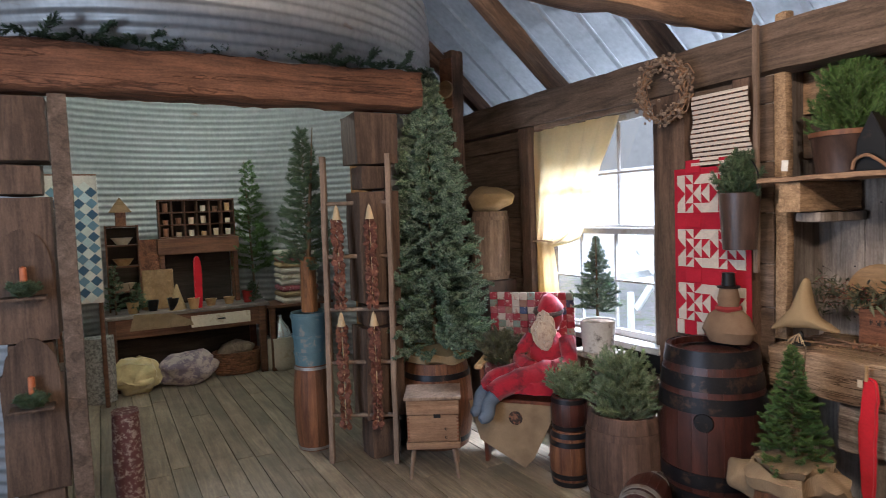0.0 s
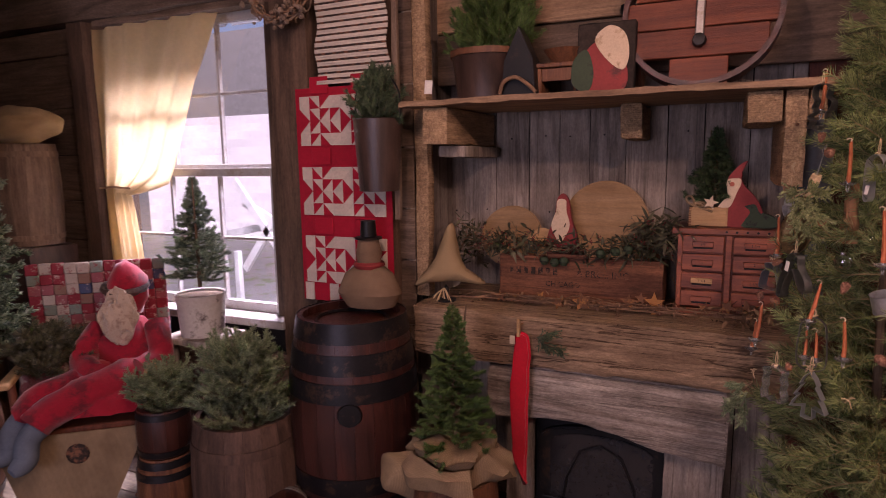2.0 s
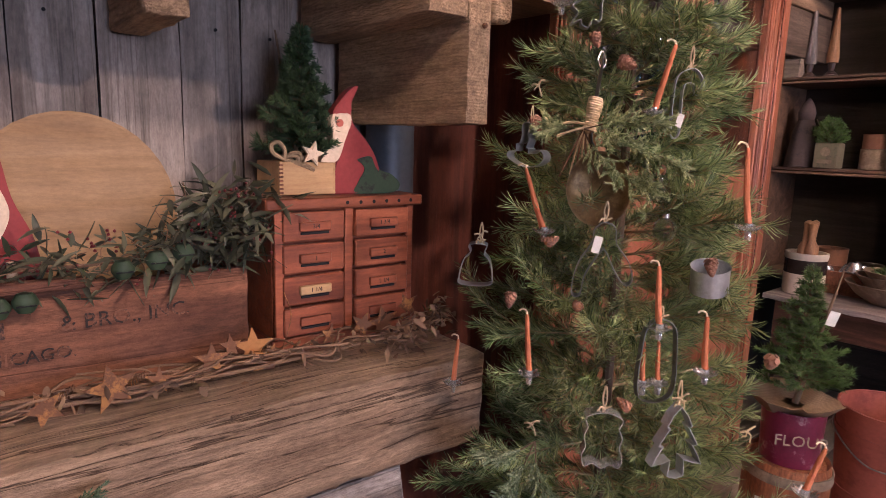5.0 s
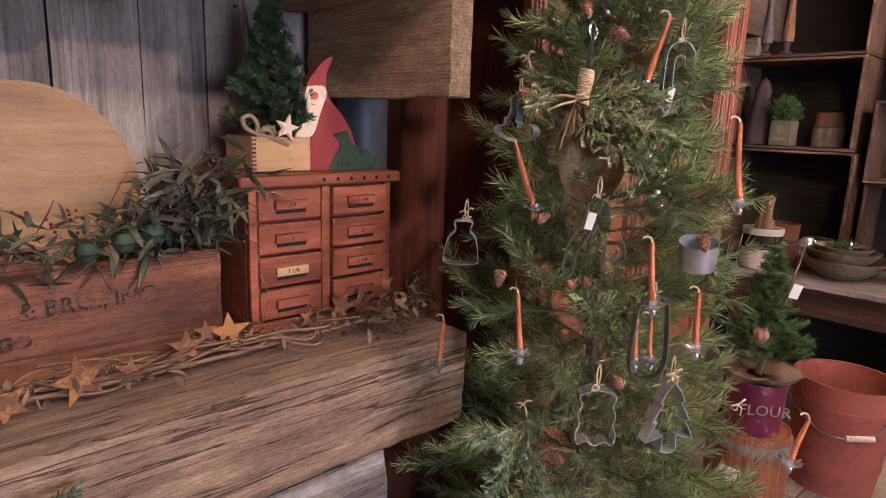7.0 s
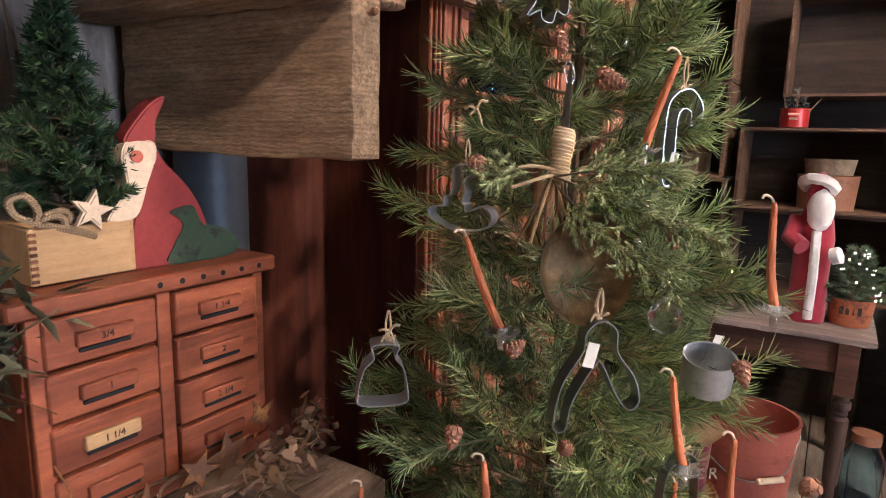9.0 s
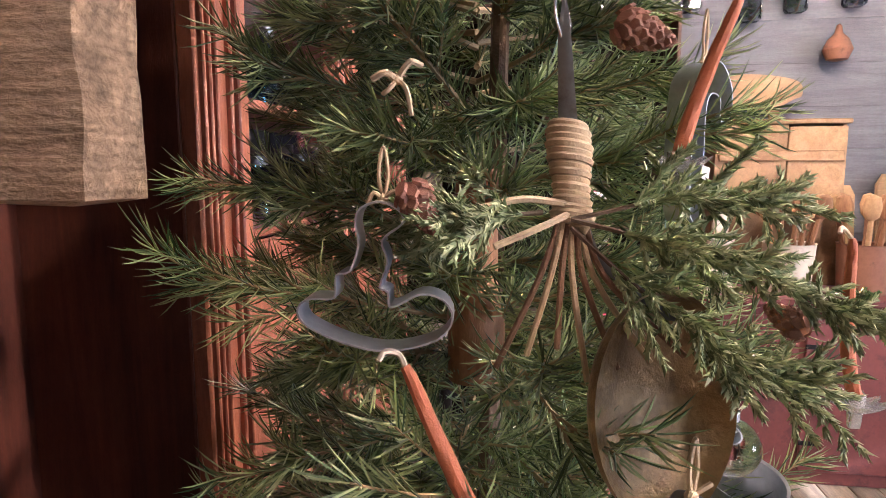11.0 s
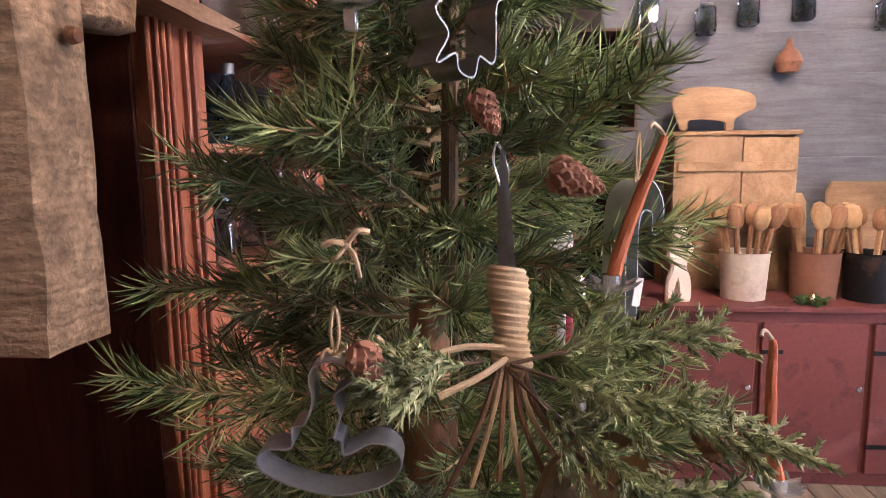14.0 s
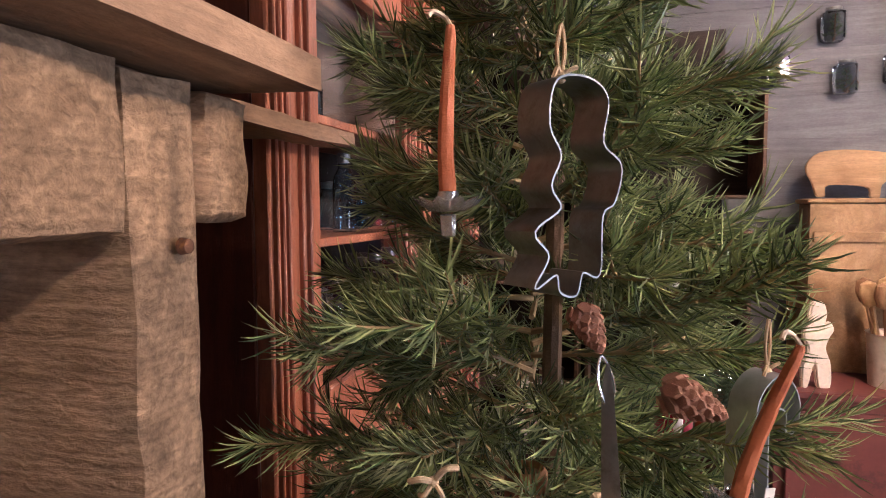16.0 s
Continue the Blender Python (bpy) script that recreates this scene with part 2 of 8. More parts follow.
def tube(points, radius, seg=8, bm=None, closed=False):
    """A rod along points; radius a number or one for each point."""
    bm = bm or bmesh.new()
    pts = [Vector(p) for p in points]
    n = len(pts)
    radii = radius if isinstance(radius, (list, tuple)) else [radius] * n
    rings, up = [], None
    for i, p in enumerate(pts):
        a, b = (pts[i - 1], pts[(i + 1) % n]) if closed else (pts[max(i - 1, 0)], pts[min(i + 1, n - 1)])
        way = (b - a).normalized()
        if up is None:
            up = way.orthogonal().normalized()
        up = (up - way * up.dot(way)).normalized()
        side = way.cross(up)
        rings.append([bm.verts.new(p + radii[i] * (math.cos(2 * math.pi * k / seg) * up + math.sin(2 * math.pi * k / seg) * side)) for k in range(seg)])
    for i in range(n if closed else n - 1):
        a, b = rings[i], rings[(i + 1) % n]
        for k in range(seg):
            bm.faces.new((a[k], a[(k + 1) % seg], b[(k + 1) % seg], b[k]))
    if not closed:
        bm.faces.new(rings[0][::-1])
        bm.faces.new(rings[-1])
    return bm


def slab(outline, thick, bevel=0.003, bm=None, m=None):
    """A board cut to an outline of (x, z) pairs, counterclockwise seen from -y, from y = 0 back to thick."""
    bm = bm or bmesh.new()
    front = [bm.verts.new((x, 0, z)) for x, z in outline]
    face = bm.faces.new(front)
    made = bmesh.ops.extrude_face_region(bm, geom=[face])
    verts = [g for g in made["geom"] if isinstance(g, bmesh.types.BMVert)]
    bmesh.ops.translate(bm, vec=(0, thick, 0), verts=verts)
    fresh = front + verts
    bmesh.ops.recalc_face_normals(bm, faces=list({f for v in fresh for f in v.link_faces}))
    if bevel:
        rim = [e for v in fresh for e in v.link_edges if abs(e.verts[0].co.y - e.verts[1].co.y) < 1e-6]
        bmesh.ops.bevel(bm, geom=list(set(rim)), offset=bevel, segments=2, affect="EDGES")
    if m:
        bmesh.ops.transform(bm, matrix=m, verts=bm.verts)
    return bm


def curve_through(points, steps=8):
    """A smooth line through points (Catmull-Rom)."""
    p = [Vector(q) for q in points]
    p = [2 * p[0] - p[1]] + p + [2 * p[-1] - p[-2]]
    out = []
    for a, b, c, d in zip(p, p[1:], p[2:], p[3:]):
        for i in range(steps):
            t = i / steps
            out.append(0.5 * (2 * b + (c - a) * t + (2 * a - 5 * b + 4 * c - d) * t * t + (3 * b - a - 3 * c + d) * t ** 3))
    return out + [p[-2]]


def rough_up(bm, amount, scale=6.0, seed=0.0):
    for v in bm.verts:
        v.co += noise.noise_vector(v.co * scale + Vector((seed, seed, seed))) * amount
    return bm


def soup(name, verts, faces, material, parent=None, kind="", label="", smooth=False):
    """A mesh from arrays; faces all of one length."""
    me = bpy.data.meshes.new(name)
    me.from_pydata(verts.tolist() if hasattr(verts, "tolist") else verts, [], faces.tolist() if hasattr(faces, "tolist") else faces)
    me.materials.append(material)
    if smooth:
        me.polygons.foreach_set("use_smooth", [True] * len(me.polygons))
    ob = new(name, me)
    ob.parent = parent
    return tagged(ob, label, kind=kind)


# ---- materials in use ----
M_FLOOR = wood("floor_boards", (0.4, 0.34, 0.25), (0.23, 0.19, 0.14), "x", 0.5, 0.6, 0.7, 0.6, 0.25, 0.6)
M_BARN = wood("barn_boards", (0.26, 0.19, 0.14), (0.12, 0.085, 0.06), "x", 0.8, 0.7, 0.6, 0.5, 0.5, 0.5)
M_POST = wood("old_posts", (0.19, 0.125, 0.085), (0.085, 0.055, 0.038), "z", 0.78, 0.7, 0.6, 0.5, 0.5, 0.4)
M_GREY = wood("grey_boards", (0.51, 0.455, 0.395), (0.26, 0.22, 0.185), "z", 0.85, 0.6, 0.5, 0.65, 0.5, 0.35, crack=0.35)
M_RAFTER = wood("rafters", (0.3, 0.19, 0.12), (0.12, 0.075, 0.05), "y", 0.8, 0.7, 0.6, 0.5, 0.4, 0.3)
M_LINTEL = wood("lintel_beam", (0.3, 0.14, 0.075), (0.12, 0.055, 0.03), "y", 0.72, 0.7, 0.5, 0.5, 0.6, 0.1, crack=0.7)
M_MANTEL = wood("mantel_beam", (0.55, 0.39, 0.25), (0.3, 0.2, 0.125), "x", 0.85, 0.75, 1.1, 0.6, 0.9, 0.1, crack=0.8, saw=0.1)
M_SAWN = wood("sawn_pine", (0.66, 0.46, 0.27), (0.42, 0.28, 0.16), "y", 0.8, 0.8, 1.0, 0.45, 1.0, 0.25, saw=0.2)
M_SHELF = wood("shelf_board", (0.45, 0.3, 0.18), (0.24, 0.15, 0.09), "x", 0.75, 0.6, 0.6, 0.5, 0.5, 0.1)
M_WINDOW = paint("window_paint", (0.42, 0.41, 0.39), 0.55, (0.3, 0.27, 0.23), 0.3)
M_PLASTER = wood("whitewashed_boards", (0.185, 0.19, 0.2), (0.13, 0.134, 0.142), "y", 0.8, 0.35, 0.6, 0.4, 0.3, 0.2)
M_GLASS = glassy("window_glass", (0.95, 0.98, 1.0))
# black for soot and nails, also painted shade in holes and behind boards
M_DARK = paint("soot_and_shade_black", (0.012, 0.011, 0.011), 0.8)
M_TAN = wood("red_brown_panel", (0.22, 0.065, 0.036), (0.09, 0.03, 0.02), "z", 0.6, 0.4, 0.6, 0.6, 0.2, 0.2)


def corrugated(name, colour, rust, metal=0.75, rough=0.42):
    m, nt, b = nodes_of(name, rough, metal, 0.5)
    blot = noise_of(nt, 2.2, 6, 0.65, (1, 1, 2.5))
    fine = noise_of(nt, 26, 5, 0.6, (1, 1, 0.4))
    c = mixed(nt, "MULTIPLY", 0.6, colour, ramp(nt, fine, 0.3, 0.7, (0.7, 0.72, 0.7), (1.08, 1.08, 1.08)))
    c = mixed(nt, "MIX", ramp(nt, blot, 0.68, 0.8), c, rust)
    nt.links.new(c, b.inputs["Base Color"])
    nt.links.new(ramp(nt, blot, 0.4, 0.78, (rough,) * 3, (0.85,) * 3), b.inputs["Roughness"])
    bump(nt, b, fine, 0.12, 0.004)
    return m


M_TIN = corrugated("galvanised_tin", (0.45, 0.45, 0.44), (0.33, 0.16, 0.08), 0.6, 0.45)
M_ROOFTIN = corrugated("roof_tin", (0.24, 0.24, 0.24), (0.13, 0.09, 0.06), 0.7, 0.42)

# ---- the room: window wall along x, silo at the -x end, counter at the +x end ----
WALL_Y, NICHE_Y, END_X, BACK_Y = 3.24, 3.66, 2.75, -2.6
PLATE_LOW, PLATE_TOP, RIDGE_Y, SLOPE = 2.36, 2.62, 0.2, 0.84
WIN_L, WIN_R, WIN_LOW, WIN_TOP = -3.98, -2.82, 0.76, 2.33


def setting(name, bm, material, label, category, smooth=True, m=None):
    return thing(name, bm, material, m or Matrix(), label, category, kind="structure", smooth=smooth)


floor = setting("floor", box(11.2, 6.6, 0.1, (-2.7, 0.5, -0.13), 0), M_DARK, "worn grey-brown plank floor of a barn room", "floor")

# outside ground, and a neighbouring building seen through the window
M_YARD = paint("yard_gravel", (0.34, 0.33, 0.31), 0.9, (0.2, 0.24, 0.13), 0.3, 3)
ground = setting("ground", box(400, 400, 0.2, (0, 120, -0.6), 0), M_YARD, "pale gravel yard outside the window", "ground")

# window wall: horizontal boards round the window, joined end to end
wall_window = empty("wall_window", label="barn wall of wide weathered brown boards", category="wall", kind="structure")
z, row = 0.0, 0
rnd = random.Random(4)
while z < PLATE_LOW - 0.02:
    h = min(rnd.choice((0.24, 0.28, 0.31)), PLATE_LOW - z)
    if PLATE_LOW - z - h < 0.1:
        h = PLATE_LOW - z
    spans = [(-6.6, WIN_L - 0.08), (WIN_R + 0.08, -2.02)] if z + h > WIN_LOW - 0.02 else [(-6.6, -2.02)]
    for a, b in spans:
        part("plank", box(b - a, 0.05, h - 0.006, ((a + b) / 2, WALL_Y + 0.025 + rnd.uniform(0, 0.006), z), 0.004), M_BARN, wall_window)
    z += h
# black sheets stand for the shade behind the planks
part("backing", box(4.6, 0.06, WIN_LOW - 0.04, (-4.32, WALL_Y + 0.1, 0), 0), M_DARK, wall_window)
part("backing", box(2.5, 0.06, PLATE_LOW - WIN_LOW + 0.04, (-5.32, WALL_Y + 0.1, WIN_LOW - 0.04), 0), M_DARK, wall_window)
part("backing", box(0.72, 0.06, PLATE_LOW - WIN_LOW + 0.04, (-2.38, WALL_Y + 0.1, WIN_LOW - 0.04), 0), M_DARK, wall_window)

plate = thing("wall_plate", hewn(9.4, 0.2, PLATE_TOP - PLATE_LOW, (60, 3, 3), 0.008, 3), M_BARN, pose(-1.95, WALL_Y + 0.04, PLATE_LOW),
              "heavy weathered timber beam along the wall top", "beam", kind="structure")

# niche over the mantel: vertical grey boards
wall_niche = empty("wall_niche", label="wall of vertical weathered grey barn boards", category="wall", kind="structure")
x = -2.1
while x < -0.5:
    w = rnd.uniform(0.135, 0.185)
    part("board", hewn(w - 0.0005, 0.03, 1.95, (4, 1, 22), 0.0016, x * 7), M_GREY, wall_niche, m=pose(x + w / 2, NICHE_Y + 0.02 + rnd.uniform(0, 0.008), 0.0))
    for nz_ in (1.02, 1.3, 1.66):
        part("nail", lathe([(0, -0.003), (0.004, -0.003), (0.0035, 0.002)], 8, m=pose(x + w / 2 + rnd.uniform(-0.03, 0.03), NICHE_Y + 0.003, nz_ + rnd.uniform(-0.01, 0.01), -90)), M_DARK, wall_niche)
    x += w
x = -2.1
for i in range(3):
    part("plank", box(4.9, 0.04, 0.235, (0.3, NICHE_Y - 0.12, 1.91 + i * 0.242), 0.005), M_BARN if i == 0 else M_SHELF, wall_niche)
# black sheet stands for the shade behind the boards
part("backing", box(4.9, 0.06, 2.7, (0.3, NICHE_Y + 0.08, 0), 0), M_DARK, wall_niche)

# posts: beside the window, at the niche
for name, px, pw, py in (("window_post", -2.62, 0.22, WALL_Y - 0.045), ("window_post", -4.13, 0.14, WALL_Y - 0.03), ("niche_post", -2.16, 0.12, WALL_Y - 0.02)):
    thing(name, hewn(pw, 0.11, PLATE_LOW, (3, 3, 26), 0.006, px), M_POST, pose(px, py, 0), "rough dark brown timber post in the wall", "post", kind="structure")
thing("niche_trim", hewn(0.075, 0.07, 1.75, (3, 3, 22), 0.005, 8), M_SAWN, pose(-1.99, WALL_Y + 0.05, 0.93), "upright pale timber at the side of the mantel niche", "post", kind="structure")

# end wall, back wall, gable parts
wall_end = empty("wall_end", label="whitewashed plank wall at the end of the room", category="wall", kind="structure")
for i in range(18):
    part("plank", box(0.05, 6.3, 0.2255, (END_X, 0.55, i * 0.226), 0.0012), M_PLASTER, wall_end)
# unseen wall; its opening and frame are added to go with the cool fill
wall_back = empty("wall_back", label="unseen brown plank wall behind the room with an added window opening", category="wall", kind="structure")
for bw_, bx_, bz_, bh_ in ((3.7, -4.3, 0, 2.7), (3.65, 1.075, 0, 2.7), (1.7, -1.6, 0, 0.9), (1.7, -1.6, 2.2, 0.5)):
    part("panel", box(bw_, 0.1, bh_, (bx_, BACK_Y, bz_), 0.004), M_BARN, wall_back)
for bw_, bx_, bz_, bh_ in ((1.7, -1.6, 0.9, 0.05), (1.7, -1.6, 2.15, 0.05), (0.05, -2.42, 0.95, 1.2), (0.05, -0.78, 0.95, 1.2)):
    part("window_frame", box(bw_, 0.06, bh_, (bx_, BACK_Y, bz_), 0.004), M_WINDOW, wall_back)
setting("wall_gable", box(0.1, 2.0, 5.3, (-4.35, BACK_Y + 1.0, 0), 0.004), M_BARN, "brown plank wall beside the silo", "wall")
setting("wall_corner", box(0.1, 0.4, 3.4, (-6.3, 3.12, 0), 0.004), M_BARN, "plank wall behind the silo", "wall")
setting("niche_side", box(0.05, 0.5, 2.6, (-2.045, 3.5, 0), 0.003), M_GREY, "grey board closing the side of the niche", "panel")

# roof: tin sheets on rafters
ceiling = bmesh.new()
ribs = []
x0 = -6.8
while x0 < 2.9:
    ribs += [(x0, 0.0), (x0 + 0.02, 0.018), (x0 + 0.035, 0.018), (x0 + 0.055, 0.0)]
    x0 += 0.27
lift = PLATE_TOP + 0.14
def roof_line(y):
    return lift + (3.5 - abs(y - RIDGE_Y) - RIDGE_Y) * SLOPE - 0.2 * SLOPE
for ya, yb in ((3.75, RIDGE_Y), (RIDGE_Y, -2.75)):
    low = [ceiling.verts.new((rx, ya, roof_line(ya) + rz)) for rx, rz in ribs]
    top = [ceiling.verts.new((rx, yb, roof_line(yb) + rz)) for rx, rz in ribs]
    for i in range(len(ribs) - 1):
        ceiling.faces.new((low[i], low[i + 1], top[i + 1], top[i]))
bmesh.ops.solidify(ceiling, geom=ceiling.faces[:], thickness=0.004)
setting("ceiling", ceiling, M_ROOFTIN, "ribbed grey tin roof seen from below", "ceiling", smooth=False)
angle = math.degrees(math.atan(SLOPE))
for i, rx in enumerate((-6.1, -4.95, -3.85, -2.75, -1.6, -0.4, 0.8, 2.0)):
    n = (3.45 - RIDGE_Y) / math.cos(radians(angle))
    for side in (1, -1):
        ymid = (3.45 + RIDGE_Y) / 2 if side > 0 else (-2.6 + RIDGE_Y) / 2
        ln = n if side > 0 else 2.8 / math.cos(radians(angle))
        thing("rafter", hewn(0.11, ln, 0.14, (3, 22, 3), 0.008, i + side), M_RAFTER, pose(rx, ymid, roof_line(ymid) - 0.19, -angle * side), "rough brown rafter under the tin roof", "rafter", "rafters", "structure")
thing("tie_beam", hewn(0.17, 5.9, 0.17, (3, 36, 3), 0.014, 5), M_RAFTER, pose(-2.22, 0.35, PLATE_TOP + 0.005), "hewn brown tie beam across the room", "beam", kind="structure")

# ---- silo ----
SILO, SILO_R, SILO_H = Vector((-5.9, 0.85, 0)), 2.1, 4.3
OPEN_LOW, OPEN_HIGH, OPEN_Z = -0.28, 1.74, 2.45
M_SILO = M_TIN
silo = bmesh.new()
seg, step = 160, 0.0118
levels = int(SILO_H / step)
for shell, sgn in ((0.0, 1), (0.02, -1)):
    ring = []
    for k in range(levels + 1):
        zz = k * step
        r = SILO_R + shell + 0.0085 * math.sin(zz / 0.0708 * 2 * math.pi)
        ring.append([silo.verts.new((SILO.x + r * math.cos(a), SILO.y + r * math.sin(a), zz)) for a in (2 * math.pi * i / seg for i in range(seg))])
    for k in range(levels):
        for i in range(seg):
            a = 2 * math.pi * (i + 0.5) / seg
            yy = SILO.y + SILO_R * math.sin(a)
            if math.cos(a) > 0 and OPEN_LOW < yy < OPEN_HIGH and k * step < OPEN_Z:
                continue
            j = (i + 1) % seg
            q = (ring[k][i], ring[k][j], ring[k + 1][j], ring[k + 1][i])
            silo.faces.new(q if sgn < 0 else q[::-1])
bmesh.ops.delete(silo, geom=[v for v in silo.verts if not v.link_faces], context="VERTS")
setting("wall_silo", silo, M_SILO, "curved corrugated galvanised silo wall with rust streaks", "wall")
setting("silo_roof", lathe([(0, SILO_H + 0.5), (SILO_R + 0.1, SILO_H)], 48, m=Matrix.Translation(SILO)), M_TIN, "conical tin silo roof", "roof")

lintel = thing("lintel", hewn(0.3, 2.5, 0.25, (5, 40, 5), 0.012, 2), M_LINTEL, pose(-3.86, 0.78, 2.39), "hewn reddish-brown beam over the silo opening", "beam", kind="structure")
for name, py in (("opening_post", -0.3), ("opening_post", 1.71)):
    p = empty(name, pose(-3.95, py, 0), "notched dark timber post of the silo opening", "post", kind="structure")
    for z0, z1, deep in ((0, 0.28, 0.2), (0.285, 0.92, 0.27), (0.925, 1.08, 0.2), (1.085, 1.85, 0.27), (1.855, 2.02, 0.2), (2.025, 2.37, 0.29)):
        part("block", hewn(deep, deep + 0.02, z1 - z0, (3, 3, 8), 0.006, z0 + py), M_POST, p, m=pose(0.0, 0, z0))
thing("opening_board", hewn(0.03, 0.09, 2.38, (2, 2, 20), 0.003, 4), M_BARN, pose(-3.79, -0.1, 0), "worn brown upright board on the edge of the opening", "trim", kind="structure")


# ---- window ----
window_1 = empty("window_1", pose((WIN_L + WIN_R) / 2, WALL_Y, 0), "double-hung barn window with grey sashes and small panes", "window", kind="structure")
ww = WIN_R - WIN_L
for sx in (-1, 1):
    part("window_frame", box(0.08, 0.16, WIN_TOP - WIN_LOW, (sx * (ww / 2 + 0.04), 0.06, WIN_LOW), 0.004), M_POST, window_1)
part("window_frame", box(ww + 0.16, 0.16, 0.05, (0, 0.06, WIN_TOP), 0.004), M_BARN, window_1)
part("window_sill", box(ww + 0.2, 0.22, 0.045, (0, 0.0, WIN_LOW - 0.045), 0.006), M_WINDOW, window_1)
mid = 1.5
for z0, z1, dy in ((WIN_LOW + 0.0, mid + 0.03, 0.04), (mid - 0.0, WIN_TOP, 0.085)):
    for sx in (-1, 1):
        part("sash", box(0.045, 0.04, z1 - z0, (sx * (ww / 2 - 0.0225), dy, z0), 0.003), M_WINDOW, window_1)
    part("sash", box(ww - 0.09, 0.04, 0.05, (0, dy, z0), 0.003), M_WINDOW, window_1)
    part("sash", box(ww - 0.09, 0.04, 0.045, (0, dy, z1 - 0.045), 0.003), M_WINDOW, window_1)
    for i in (1, 2):
        part("muntin", box(0.018, 0.03, z1 - z0 - 0.095, ((i / 3 - 0.5) * (ww - 0.09), dy, z0 + 0.05), 0.003), M_WINDOW, window_1)
    for j in (1,):
        part("muntin", box(ww - 0.09, 0.026, 0.016, (0, dy, (z0 + z1) / 2), 0.003), M_WINDOW, window_1)
    for i in range(3):
        for j in range(2):
            pw, ph = (ww - 0.09) / 3, (z1 - z0 - 0.095) / 2
            pane = part("pane", box(pw, 0.004, ph, ((i - 1) * pw, dy, z0 + 0.05 + j * ph), 0), M_GLASS, window_1)
            pane.visible_shadow = False

# curtain drawn to one side
M_CURTAIN = paint("muslin", (0.75, 0.6, 0.34), 0.9, None, 0, 5, 0.1, 0, 0.05)
cb = M_CURTAIN.node_tree.nodes["Principled BSDF"]
trans = M_CURTAIN.node_tree.nodes.new("ShaderNodeBsdfTranslucent")
trans.inputs[0].default_value = (0.85, 0.72, 0.45, 1)
addm = M_CURTAIN.node_tree.nodes.new("ShaderNodeMixShader")
addm.inputs[0].default_value = 0.5
out = M_CURTAIN.node_tree.nodes["Material Output"]
M_CURTAIN.node_tree.links.new(cb.outputs[0], addm.inputs[1])
M_CURTAIN.node_tree.links.new(trans.outputs[0], addm.inputs[2])
M_CURTAIN.node_tree.links.new(addm.outputs[0], out.inputs[0])


def curtain_sheet():
    bm = bmesh.new()
    nu, nv = 70, 46
    tie_z, top, low = 1.42, 2.31, 0.82
    rows = []
    for v in range(nv + 1):
        z = top + (low - top) * v / nv
        if z > tie_z:
            k = (z - tie_z) / (top - tie_z)
            right = -3.82 + 0.72 * k ** 0.62
            left = -4.02
        else:
            k = (tie_z - z) / (tie_z - low)
            right = -3.82 + 0.07 * k ** 0.6
            left = -4.02 + 0.02 * k
        row = []
        for u in range(nu + 1):
            s = u / nu
            sag = 0.0
            x = left + (right - left) * s
            fold = math.sin(s * 34 + 0.6 * math.sin(z * 5)) * 0.016 + math.sin(s * 13 + z * 3) * 0.01
            zz = z - (0.22 * s * s * max(0, 1 - abs(z - tie_z - 0.25) / 0.3) if z > tie_z - 0.05 else 0)
            row.append(bm.verts.new((x, WALL_Y - 0.05 + fold, zz)))
        rows.append(row)
    for a, b in zip(rows, rows[1:]):
        for i in range(nu):
            bm.faces.new((a[i], b[i], b[i + 1], a[i + 1]))
    bmesh.ops.solidify(bm, geom=bm.faces[:], thickness=0.002)
    return bm


curtain = thing("curtain", curtain_sheet(), M_CURTAIN, Matrix(), "cream muslin curtain tied back at the window", "curtain")
part("tie_string", tube([(-4.03, WALL_Y - 0.08, 1.42), (-3.92, WALL_Y - 0.09, 1.43), (-3.81, WALL_Y - 0.06, 1.42)], 0.006), M_SAWN, curtain)

# neighbouring building outside
M_SIDING = paint("pale_siding", (0.86, 0.88, 0.9), 0.7, None, 0, 1.5)
house = empty("house", pose(-8.5, 13.0, -0.4), "pale blue-grey clapboard house across the yard", "house")
for i in range(16):
    part("clapboard", box(14, 0.06, 0.2, (0, -0.002 * (i % 2), i * 0.195), 0.006), M_SIDING, house)
part("roof", slab([(-7.3, 3.1), (7.3, 3.1), (6.9, 5.2), (-6.9, 5.2)], 0.1), M_ROOFTIN, house)
part("wall", box(13.9, 3.0, 3.1, (0, 1.6, 0), 0.01), M_SIDING, house)
M_LUMBER = paint("white_lumber", (0.85, 0.83, 0.78), 0.7)
easel = empty("yard_rack", pose(-5.6, 6.3, -0.4), "crossed pale timber rack standing in the yard", "rack")
for ang, dx in ((38, 0), (-38, 0), (80, -0.35), (-64, 0.3)):
    part("bar", box(0.09, 0.05, 1.35, (0, 0, -0.6), 0.004), M_LUMBER, easel, m=pose(dx, abs(ang) * 0.002, 1.15, 0, ang, 0))
part("leg", box(0.07, 0.07, 0.9, (-0.45, 0.05, 0), 0.004), M_LUMBER, easel)
part("leg", box(0.07, 0.07, 0.9, (0.45, 0.05, 0), 0.004), M_LUMBER, easel)


